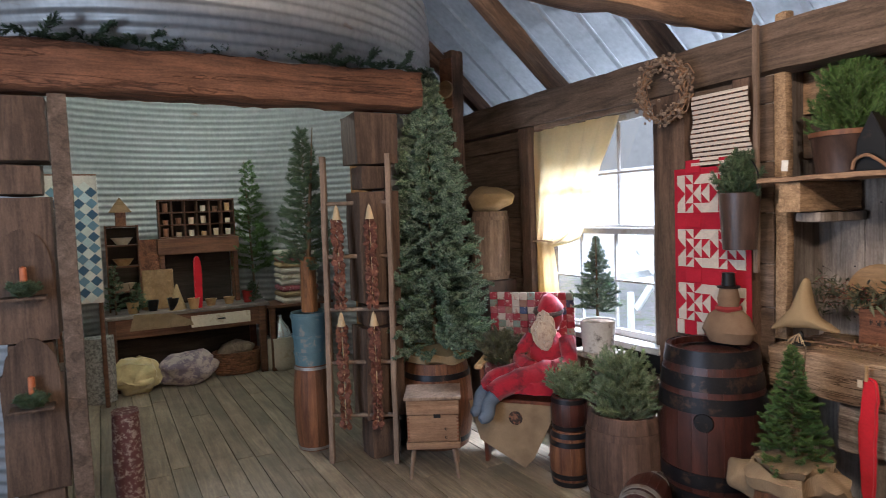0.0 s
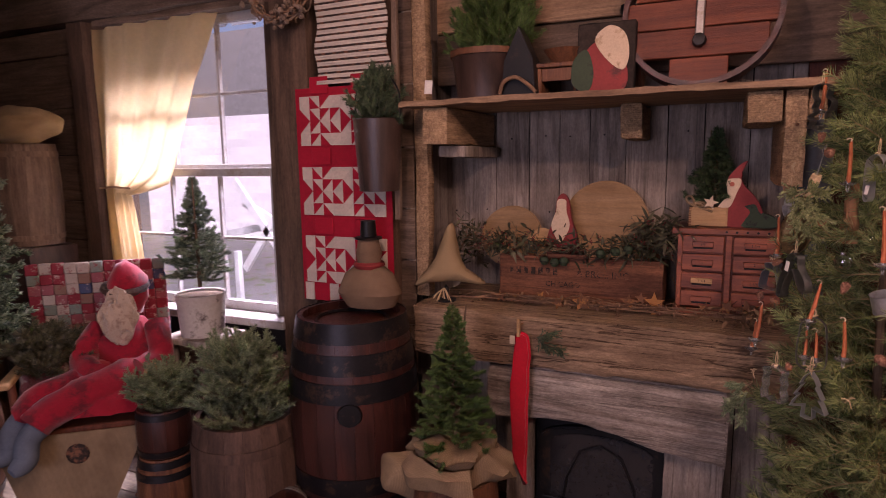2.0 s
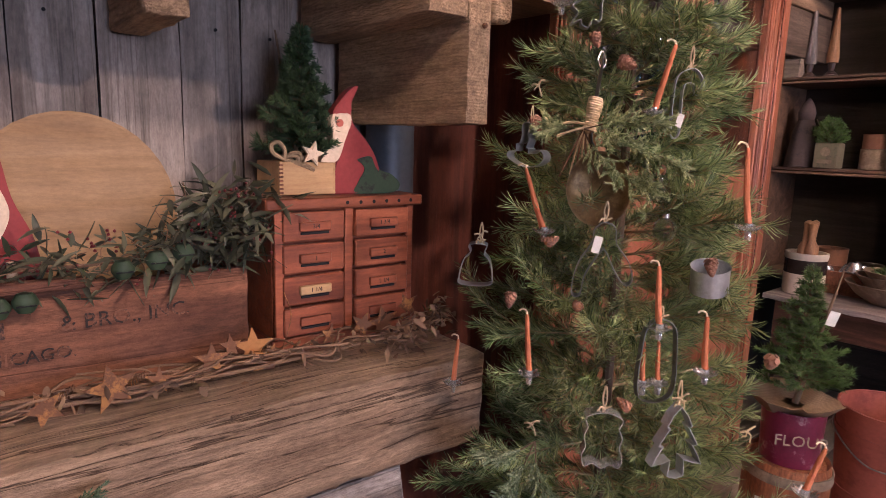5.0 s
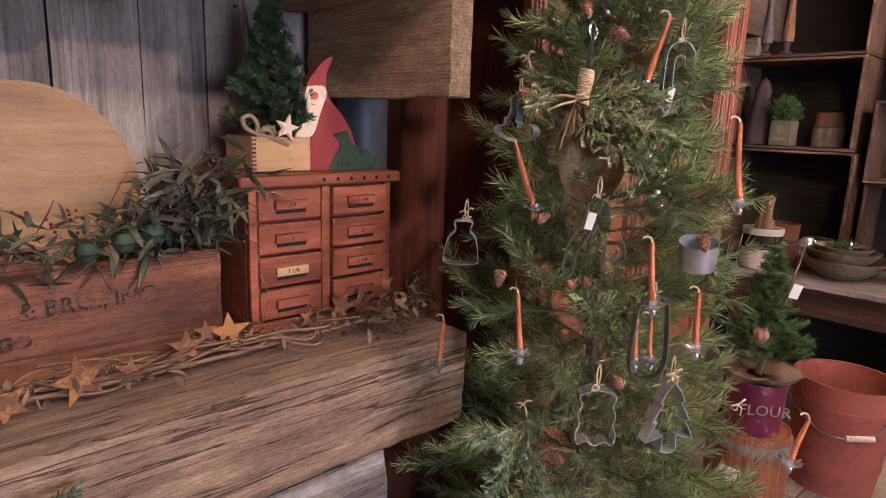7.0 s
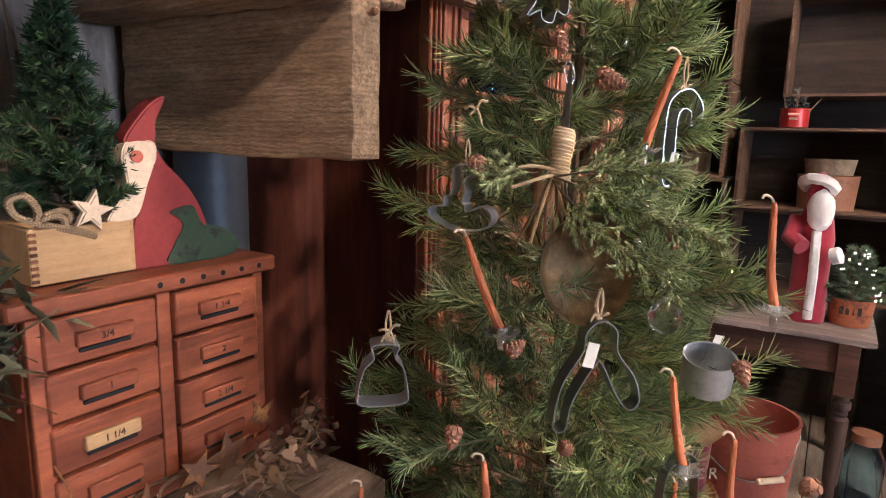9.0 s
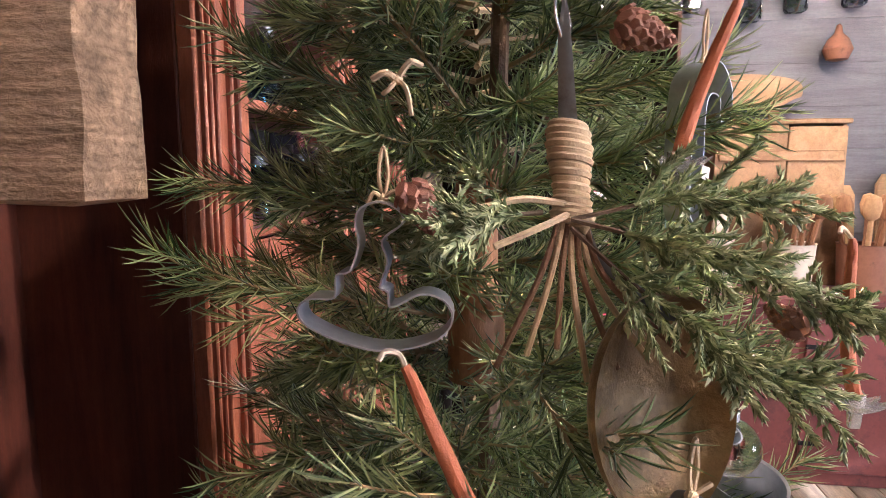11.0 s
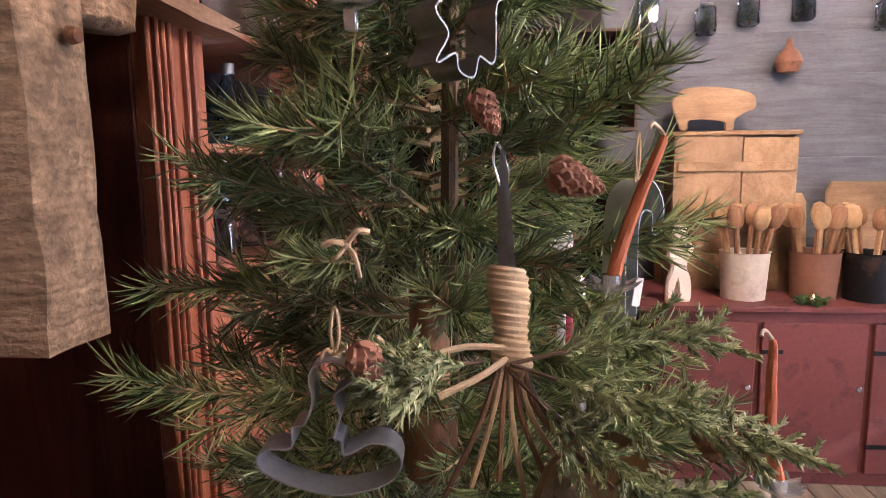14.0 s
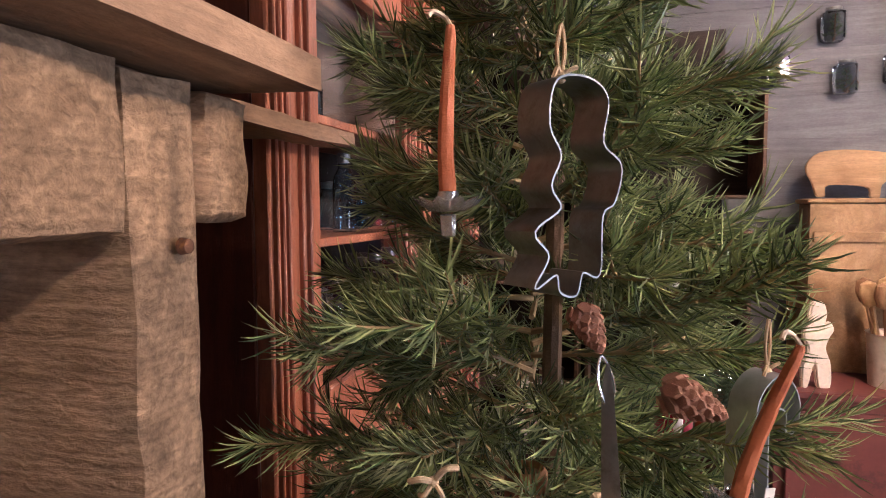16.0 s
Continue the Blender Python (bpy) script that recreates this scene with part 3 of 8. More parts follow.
# ---- small shared materials ----
M_REDWOOD = wood("red_stained_wood", (0.4, 0.12, 0.05), (0.2, 0.055, 0.025), "x", 0.45, 0.5, 0.8, 0.5, 0.2, 0.35, 0.4)
M_CRATE = wood("old_crate_wood", (0.36, 0.16, 0.085), (0.15, 0.065, 0.04), "x", 0.8, 0.8, 0.5, 0.6, 0.5, 0.2, crack=0.5)
M_HONEY = wood("honey_wood", (0.62, 0.41, 0.2), (0.45, 0.27, 0.12), "x", 0.6, 0.35, 0.5, 0.5, 0.15, 0.2)
M_BREAD = wood("bread_board", (0.46, 0.3, 0.15), (0.33, 0.2, 0.09), "x", 0.6, 0.4, 0.5, 0.7, 0.15, 0.2)
M_OSNABURG = woven("tea_dyed_cloth", (0.42, 0.3, 0.16), (0.34, 0.24, 0.125), 900)
M_BURLAP = woven("burlap", (0.32, 0.23, 0.135), (0.21, 0.145, 0.085), 420)
M_TWINE = paint("jute_twine", (0.55, 0.41, 0.24), 0.9, None, 0, 30, 0.5)
M_RUST = paint("rusty_tin", (0.2, 0.095, 0.05), 0.75, (0.4, 0.19, 0.06), 0.4, 20, 0.3, 0.3)
M_GOLDSTAR = paint("ochre_tin", (0.42, 0.19, 0.055), 0.7, (0.3, 0.14, 0.05), 0.3, 20)
M_VINE = paint("grapevine", (0.24, 0.14, 0.08), 0.85, None, 0, 30, 0.5, vary=0.4)
M_RED = paint("barn_red_paint", (0.26, 0.035, 0.03), 0.65, (0.1, 0.03, 0.025), 0.22, 12)
M_GREENPAINT = paint("dark_green_paint", (0.035, 0.06, 0.03), 0.65, (0.02, 0.02, 0.015), 0.2, 12)
M_CREAM = paint("cream_paint", (0.66, 0.52, 0.36), 0.7, (0.35, 0.25, 0.15), 0.18, 14)
M_SKIN = paint("peach_paint", (0.6, 0.36, 0.22), 0.7, None, 0, 14)
M_SCARLET = paint("red_wool", (0.55, 0.008, 0.018), 0.9, None, 0, 10, 0.3, fuzz=0.3)
M_BLACK = paint("black_iron", (0.014, 0.014, 0.014), 0.45, (0.05, 0.03, 0.02), 0.15, 10, 0.2, 0.4)
M_GREYWASH = wood("lime_washed_plank", (0.6, 0.54, 0.47), (0.28, 0.23, 0.19), "x", 0.9, 0.8, 0.8, 0.9, 0.9, 0.1, crack=0.4)
M_INK = paint("faded_ink", (0.035, 0.025, 0.02), 0.85, (0.2, 0.09, 0.05), 0.35, 40)
M_EUCA = leafy("eucalyptus_leaves", (0.035, 0.042, 0.022), (0.15, 0.14, 0.08), 0.55)
M_BERRY = paint("dark_berries", (0.16, 0.02, 0.018), 0.35, None, 0, 20)
M_PINE = leafy("pine_needles", (0.035, 0.068, 0.02), (0.36, 0.42, 0.17), 0.32)
M_FIR = leafy("fir_needles", (0.03, 0.06, 0.03), (0.14, 0.19, 0.105), 0.55)
M_BOXWOOD = leafy("box_leaves", (0.035, 0.075, 0.02), (0.13, 0.21, 0.06), 0.4)
M_BLUEGREEN = leafy("juniper_scales", (0.085, 0.125, 0.06), (0.3, 0.36, 0.21), 0.5)
M_SPRIG = leafy("fresh_juniper", (0.13, 0.17, 0.06), (0.44, 0.47, 0.23), 0.5)
M_DARKFIR = leafy("dark_fir_needles", (0.012, 0.032, 0.013), (0.07, 0.115, 0.045), 0.5)
M_BARK = paint("bark", (0.15, 0.1, 0.06), 0.9, None, 0, 25, 0.6)
M_PALEBARK = paint("pale_twig", (0.36, 0.27, 0.14), 0.85, None, 0, 30, 0.4)


def rod_ring(radius, wire, m=None, seg=40, bm=None):
    pts = [Vector((radius * math.cos(2 * math.pi * i / seg), radius * math.sin(2 * math.pi * i / seg), 0)) for i in range(seg)]
    if m:
        pts = [m @ p for p in pts]
    return tube(pts, wire, 6, bm, closed=True)


def lettering(text, size, material, parent, m, label=""):
    data = bpy.data.curves.new("lettering", "FONT")
    data.body, data.size, data.extrude = text, size, 0.0006
    data.align_x = "CENTER"
    data.resolution_u = 2
    data.materials.append(material)
    ob = new("lettering", data)
    ob.parent = parent
    ob.matrix_basis = m
    return tagged(ob, label)


# ---- mantel and fireplace ----
MANTEL_TOP = 0.932
mantel = thing("mantel", hewn(1.49, 0.56, 0.227, (90, 12, 12), 0.007, 6), M_MANTEL, pose(-1.215, 3.37, 0.705),
               "thick hewn oak beam with deep cracks serving as mantel", "mantel")
fireplace = empty("fireplace", pose(-1.15, 3.12, 0), "black cast stove front framed by old grey planks", "fireplace")
outline = [(-0.47, 0.47)]
for i in range(1, 24):
    s = i / 24
    outline.append((-0.47 + 0.94 * s, 0.455 + 0.05 * math.sin(math.pi * min(1, s * 1.25)) ** 1.5 - 0.045 * s + 0.006 * noise.noise((s * 9, 0, 0))))
outline += [(0.47, 0.4), (0.475, 0.6), (0.46, 0.703), (-0.465, 0.703), (-0.475, 0.58)]
part("arch_plank", rough_up(slab(outline, 0.09, 0.008), 0.004, 14), M_GREYWASH, fireplace, "pale lime-stained arched plank")
part("side_plank", hewn(0.12, 0.05, 0.46, (3, 2, 10), 0.004, 1), M_GREY, fireplace, m=pose(-0.345, 0.085, 0))
part("side_plank", hewn(0.22, 0.05, 0.43, (3, 2, 10), 0.004, 2), M_GREY, fireplace, m=pose(0.36, 0.085, 0))
part("firebox", box(0.56, 0.4, 0.5, (-0.01, 0.33, 0), 0.004), M_DARK, fireplace)
arch = [(-0.265, 0), (0.265, 0), (0.265, 0.36)] + [(0.265 * math.cos(a), 0.36 + 0.075 * math.sin(a)) for a in np.linspace(0.2, math.pi - 0.2, 10)] + [(-0.265, 0.36)]
part("stove_front", slab(arch, 0.03, 0.006, m=pose(0, 0.095, 0)), M_BLACK, fireplace)
inner = [(x * 0.8, 0.07 + z * 0.78) for x, z in arch]
part("stove_glass", slab(inner, 0.012, 0.003, m=pose(0, 0.085, 0)), paint("smoked_glass", (0.02, 0.02, 0.022), 0.12, None, 0, 6, 0.02, 0, 0.6), fireplace)
for sx in (-0.07, 0.07):
    part("door_bar", tube([(sx * 2.2, 0.08, 0.08), (sx * 2.0, 0.08, 0.2), (sx * 1.2, 0.078, 0.33), (0, 0.078, 0.37)], 0.006), M_BLACK, fireplace)
part("grate_rail", tube([(-0.24, 0.07, 0.07), (0.24, 0.07, 0.07)], 0.008), M_BLACK, fireplace)
part("grate_rail", tube([(-0.24, 0.075, 0.1), (0.24, 0.075, 0.1)], 0.006), M_BLACK, fireplace)

# dark recess panel between the niche and the glazed case
setting("recess_panel", box(0.5, 0.04, 2.3, (-0.2, NICHE_Y - 0.005, 0), 0.004), M_TAN, "dark red-brown board in the recess", "panel")
thing("stove_pipe", lathe([(0.07, 0), (0.07, 0.85)], 24), paint("galvanised_pipe", (0.13, 0.15, 0.17), 0.5, None, 0, 6, 0.1, 0.4), pose(-0.42, 3.585, 0.93), "grey metal pipe in the corner of the niche", "pipe")

# ---- shelf over the mantel with brackets ----
shelf = empty("mantel_shelf", pose(-1.2, 3.33, 1.775), "rough pine shelf on timber brackets over the mantel", "shelf")
part("shelf_board", hewn(1.56, 0.6, 0.03, (40, 10, 1), 0.004, 9), M_SHELF, shelf)
for name, bx, y0, w, z0, z1, mat_ in (("bracket_arm", -1.83, 3.07, 0.115, 1.62, 1.773, M_SAWN), ("bracket_foot", -1.81, 3.2, 0.13, 1.565, 1.617, M_GREY),
                                    ("bracket_arm", -1.085, 3.345, 0.085, 1.63, 1.773, M_SAWN), ("bracket_arm", -0.622, 3.082, 0.108, 1.664, 1.773, M_SAWN),
                                    ("bracket_board", -0.53, 3.088, 0.068, 1.451, 1.773, M_SAWN), ("bracket_block", -0.467, 3.083, 0.052, 1.674, 1.768, M_SAWN)):
    dp = (3.64 if name != "bracket_block" else 3.4) - y0
    part(name, hewn(w, dp, z1 - z0, (5, 26, 14), 0.0035, bx), mat_, shelf, m=pose(bx + 1.2, y0 + dp / 2 - 3.33, z0 - 1.775))
part("nail", lathe([(0, 0.0), (0.006, 0.0), (0.005, -0.006), (0, -0.008)], 10, m=pose(0, 0, 0, -90)), M_RUST, shelf, "rusty nail head", m=pose(-0.524 + 1.2, 3.083 - 3.33, 1.657 - 1.775))
thing("end_shelf", hewn(0.6, 0.32, 0.03, (12, 6, 1), 0.003, 12), M_SHELF, pose(-0.13, 3.42, 1.79), "rough board carrying on from the mantel shelf", "shelf")

# ---- spool drawers ----
def drawer_cabinet():
    c = empty("drawer_cabinet", pose(-0.705, 3.327, MANTEL_TOP + 0.002), "small red-stained wooden cabinet of label-front drawers", "cabinet")
    w, d, h = 0.37, 0.22, 0.322
    part("body", box(w, d - 0.014, h - 0.03, (0, d / 2 + 0.012, 0.03), 0.002), M_REDWOOD, c)
    part("base", box(w + 0.02, d, 0.03, (0, d / 2, 0), 0.004), M_REDWOOD, c)
    top = part("top", box(w + 0.045, d + 0.02, 0.026, (0, d / 2, h), 0.004), M_REDWOOD, c, "orange-brown top with a row of peg holes")
    for i in range(6):
        part("peg_hole", lathe([(0, 0), (0.0045, 0), (0.0045, 0.004)], 10, m=pose(-0.01 + i * 0.036, -0.0105, h + 0.013, -90)), M_DARK, top)
    for sx in (-1, 0, 1):
        part("stile", box(0.022, 0.012, h - 0.03, (sx * (w / 2 - 0.011), 0.006, 0.03), 0.002), M_REDWOOD, c)
    names = (("3/4", "1 3/4"), ("1", "2"), ("1 1/4", "2 1/4"), ("", ""))
    for col in (0, 1):
        for row in range(4):
            z = 0.034 + (3 - row) * 0.0725
            x = (-1 if col == 0 else 1) * 0.0915
            dr = part("drawer", box(0.152, 0.02, 0.066, (x, 0.004, z), 0.003), M_REDWOOD, c)
            part("label_holder", box(0.078, 0.01, 0.021, (x, -0.009, z + 0.023), 0.002), M_HONEY if (col, row) == (0, 2) else M_REDWOOD, dr)
            # black strip is a painted shadow below the label holder
            part("pull_shadow", box(0.07, 0.004, 0.006, (x, -0.007, z + 0.015), 0.001), M_DARK, dr)
            if names[row][col]:
                lettering(names[row][col], 0.014, M_INK, dr, pose(x, -0.0145, z + 0.029, 90))
    return c


drawer_cabinet()
CAB_TOP = MANTEL_TOP + 0.352

# ---- long crate ----
crate = empty("wooden_crate", pose(-1.295, 3.35, MANTEL_TOP + 0.002), "long stained wooden packing crate with faded black print", "crate")
part("front", hewn(0.71, 0.022, 0.2, (40, 2, 12), 0.0035, 3), M_CRATE, crate, m=pose(0, 0.011, 0))
part("back", hewn(0.71, 0.018, 0.2, (10, 1, 4), 0.003, 4), M_CRATE, crate, m=pose(0, 0.23, 0))
for sx in (-1, 1):
    part("end", hewn(0.022, 0.2, 0.2, (2, 8, 8), 0.003, 5 + sx), M_CRATE, crate, m=pose(sx * 0.343, 0.12, 0.001))
part("bottom", box(0.66, 0.2, 0.015, (0, 0.12, 0.003), 0.002), M_CRATE, crate)
part("slat", box(0.17, 0.03, 0.02, (-0.04, -0.008, 0.197), 0.003), M_CRATE, crate)
lettering("& BRO., INC.", 0.041, M_INK, crate, pose(0.115, -0.0045, 0.118, 90))
lettering("CHICAGO.", 0.033, M_INK, crate, pose(-0.055, -0.0045, 0.068, 90))
for i, wdt in enumerate((0.014, 0.022, 0.016, 0.02, 0.02, 0.018, 0.02)):
    part("print_bar", box(wdt, 0.002, 0.03, (-0.29 + i * 0.033, -0.004, 0.118), 0.0005), M_INK, crate)


# ---- bread boards, flat figures ----
def oval(rx, rz, n=36, handle=0.0):
    return [(rx * math.cos(a), rz * math.sin(a)) for a in np.linspace(0, 2 * math.pi, n, endpoint=False)]


thing("bread_board", slab(oval(0.2, 0.215), 0.026, 0.008), M_BREAD, pose(-1.22, 3.565, 1.243, -9), "large round pale wooden bread board leaning on the wall", "bread board")
thing("bread_board", slab(oval(0.155, 0.15), 0.022, 0.007), M_BREAD, pose(-1.665, 3.575, 1.185, -9), "smaller oval wooden bread board leaning on the wall", "bread board")
thing("bread_board", slab(oval(0.07, 0.09), 0.02, 0.006), M_HONEY, pose(-1.49, 3.5, 1.15, -8), "small round wooden board among the greens", "bread board")


def smooth_outline(points, steps=5):
    p = [Vector((x, 0, z)) for x, z in points]
    n = len(p)
    out = []
    for i in range(n):
        a, b, c, d = p[i - 1], p[i], p[(i + 1) % n], p[(i + 2) % n]
        for k in range(steps):
            t = k / steps
            q = 0.5 * (2 * b + (c - a) * t + (2 * a - 5 * b + 4 * c - d) * t * t + (3 * b - a - 3 * c + d) * t ** 3)
            out.append((q.x, q.z))
    return out


# flat wooden figures are plain shapes
flat = empty("wooden_figure", pose(-1.385, 3.43, 1.13, -6) @ Matrix.Scale(1.22, 4), "flat painted wooden figure in a dark red coat with white beard", "figurine")
part("coat", slab(smooth_outline([(-0.05, 0), (0.055, 0), (0.06, 0.06), (0.035, 0.13), (0.022, 0.2), (0.0, 0.225), (-0.022, 0.2), (-0.03, 0.13), (-0.052, 0.07)]), 0.02, 0.003), M_RED, flat)
part("beard", slab(smooth_outline([(0.0, 0.045), (0.02, 0.07), (0.034, 0.11), (0.02, 0.16), (0.016, 0.2), (-0.014, 0.2), (-0.018, 0.16), (-0.034, 0.11), (-0.02, 0.07)]), 0.004, 0.001, m=pose(-0.004, -0.0045, 0)), M_CREAM, flat)
for sx in (-0.022, 0.026):
    part("leg", slab([(sx - 0.008, 0.0), (sx + 0.008, 0.0), (sx + 0.006, 0.035), (sx - 0.006, 0.035)], 0.004, 0.001, m=pose(0, -0.004, 0)), M_CREAM, flat)

gnome = empty("wooden_figure", pose(-0.66, 3.372, CAB_TOP, 0, 0, -4), "sawn wooden figure in red with cream beard and green sack", "figurine")
coat = [(-0.055, 0.0), (0.03, 0.0), (0.075, 0.01), (0.06, 0.075), (0.035, 0.12), (-0.005, 0.165), (-0.022, 0.215), (-0.05, 0.2), (-0.058, 0.16), (-0.05, 0.1), (-0.062, 0.04)]
part("coat", slab(smooth_outline(coat), 0.035, 0.004), M_RED, gnome)
part("hat", slab(smooth_outline([(-0.06, 0.186), (-0.015, 0.19), (-0.012, 0.215), (0.005, 0.252), (-0.012, 0.247), (-0.034, 0.226)]), 0.037, 0.003, m=pose(0, -0.001, 0)), M_RED, gnome)
part("face", slab(smooth_outline([(-0.062, 0.15), (-0.02, 0.15), (-0.016, 0.186), (-0.058, 0.186)]), 0.038, 0.002, m=pose(0, -0.002, 0)), M_CREAM, gnome)
part("beard", slab(smooth_outline([(-0.09, 0.075), (-0.05, 0.078), (-0.03, 0.125), (-0.02, 0.162), (-0.06, 0.162), (-0.06, 0.12), (-0.075, 0.1)]), 0.038, 0.002, m=pose(0, -0.0025, 0)), M_CREAM, gnome)
part("cheek", lathe([(0, -0.004), (0.009, -0.004), (0.009, 0)], 14, m=pose(-0.045, -0.0015, 0.166, -90)), paint("rose_paint", (0.5, 0.13, 0.08), 0.7), gnome)
part("sack", slab(smooth_outline([(-0.004, 0.0), (0.1, 0.0), (0.124, 0.02), (0.1, 0.045), (0.06, 0.06), (0.042, 0.092), (0.012, 0.09), (-0.002, 0.08), (0.018, 0.06), (0.002, 0.03)]), 0.036, 0.004, m=pose(0, -0.003, 0)), M_GREENPAINT, gnome)


def star(r, thick, k=0.42):
    return slab([((r if i % 2 == 0 else r * k) * math.sin(-math.pi * i / 5), (r if i % 2 == 0 else r * k) * math.cos(math.pi * i / 5)) for i in range(10)][::1], thick, thick * 0.2)


tray = empty("wooden_tray", pose(-0.785, 3.425, CAB_TOP), "small jointed pale wooden box holding greens", "box")
for dx, dy, w, d in ((0, -0.045, 0.13, 0.012), (0, 0.07, 0.13, 0.012), (-0.065, 0.0125, 0.012, 0.126), (0.065, 0.0125, 0.012, 0.126)):
    part("side", box(w, d, 0.075, (dx, dy, 0), 0.002), M_HONEY, tray)
part("bottom", box(0.12, 0.11, 0.008, (0, 0.012, 0.001), 0.001), M_HONEY, tray)
for i in range(8):
    part("joint", box(0.009, 0.003, 0.0045, (-0.066, -0.0515, 0.004 + i * 0.0088), 0.0005), M_CRATE, tray)
thing("wooden_star", star(0.03, 0.014), M_CREAM, pose(-0.778, 3.36, 1.378, 0, 14), "small pale wooden star set on the box", "star")
bow = empty("burlap_bow", pose(-0.84, 3.385, 1.365) @ Matrix.Scale(0.7, 4), "loose bow of brown burlap ribbon", "bow")
for s, a in ((1, 10), (-1, 160), (0.8, 70)):
    loop = [(0, 0, 0), (0.02 * s, -0.01, 0.018), (0.05 * s, -0.005, 0.022), (0.06 * s, 0, 0.0), (0.035 * s, 0.004, -0.012), (0, 0, 0)]
    part("loop", tube(curve_through(loop, 5), 0.007, 6), M_BURLAP, bow, m=pose(0, 0, 0, 0, a * 0.3, 0))
part("tail", tube(curve_through([(0, 0, 0), (0.03, -0.01, -0.01), (0.07, -0.015, -0.022), (0.1, -0.012, -0.035)], 5), 0.008, 6), M_BURLAP, bow)

# ---- cloth tree on a spool ----
pil = smooth_outline([(-0.155, 0.0), (-0.07, 0.018), (0.03, 0.03), (0.165, 0.03), (0.13, 0.06), (0.07, 0.1), (0.035, 0.19), (0.012, 0.278), (-0.012, 0.28), (-0.04, 0.2), (-0.08, 0.1)], 4)
bm = bmesh.new()
ring0 = [bm.verts.new((x, 0, z)) for x, z in pil]
cx, cz = 0.0, 0.09
layers = [(1.0, 0.0), (0.97, 0.018), (0.85, 0.036), (0.55, 0.05), (0.25, 0.056)]
def puff(side):
    prev = ring0
    for k, d in layers[1:]:
        cur = [bm.verts.new((cx * (1 - k) + x * k, side * d, cz * (1 - k) + z * k)) for x, z in pil]
        for i in range(len(pil)):
            j = (i + 1) % len(pil)
            q = (prev[i], prev[j], cur[j], cur[i])
            bm.faces.new(q if side < 0 else q[::-1])
        prev = cur
    bm.faces.new(prev if side < 0 else prev[::-1])
puff(-1), puff(1)
rough_up(bm, 0.004, 18)
cloth_tree = empty("cloth_tree", pose(-1.845, 3.2, MANTEL_TOP), "stuffed tan cloth tree standing on a wooden spool", "ornament")
part("cloth", bm, M_OSNABURG, cloth_tree, m=pose(0.01, 0, 0.062, 0, 3, 12))
part("spool", lathe([(0, 0), (0.045, 0), (0.045, 0.008), (0.014, 0.016), (0.012, 0.06), (0, 0.075)], 20), M_BLACK, cloth_tree)
for i in range(9):
    a = i * 0.7
    part("raffia", tube(curve_through([(0.0, -0.02, 0.06), (0.02 * math.cos(a), -0.035, 0.045), (0.045 * math.cos(a), -0.045 - 0.01 * math.sin(a), 0.005 + 0.01 * (i % 3))], 4), 0.0025, 5), M_TWINE, cloth_tree)

# ---- leafy garland in the crate ----
def leaf_soup(name, spots, lengths, widths, material, parent, seed, cup=0.2, droop=0.3):
    """Many narrow leaves: each a bent blade of six faces round a midrib."""
    r = random.Random(seed)
    verts, faces = [], []
    for (p, way), ln, wd in zip(spots, lengths, widths):
        way = Vector(way).normalized()
        side = way.cross(Vector((r.uniform(-0.3, 0.3), r.uniform(-0.3, 0.3), 1))).normalized()
        up = side.cross(way)
        roll = r.uniform(-0.9, 0.9)
        side, up = side * math.cos(roll) + up * math.sin(roll), up * math.cos(roll) - side * math.sin(roll)
        base = len(verts)
        bend = r.uniform(-droop, droop)
        for s, w in ((0.0, 0.12), (0.3, 0.95), (0.62, 0.8), (0.86, 0.4), (1.0, 0.03)):
            c = Vector(p) + way * (ln * s) + up * (bend * ln * s * s) - Vector((0, 0, 0.18 * ln * s * s))
            verts += [tuple(c - side * wd * w + up * wd * cup), tuple(c), tuple(c + side * wd * w + up * wd * cup), ]
        for k in range(4):
            a = base + 3 * k
            faces += [(a, a + 1, a + 4, a + 3), (a + 1, a + 2, a + 5, a + 4)]
    ob = soup(name, verts, faces, material, parent, smooth=True)
    return ob


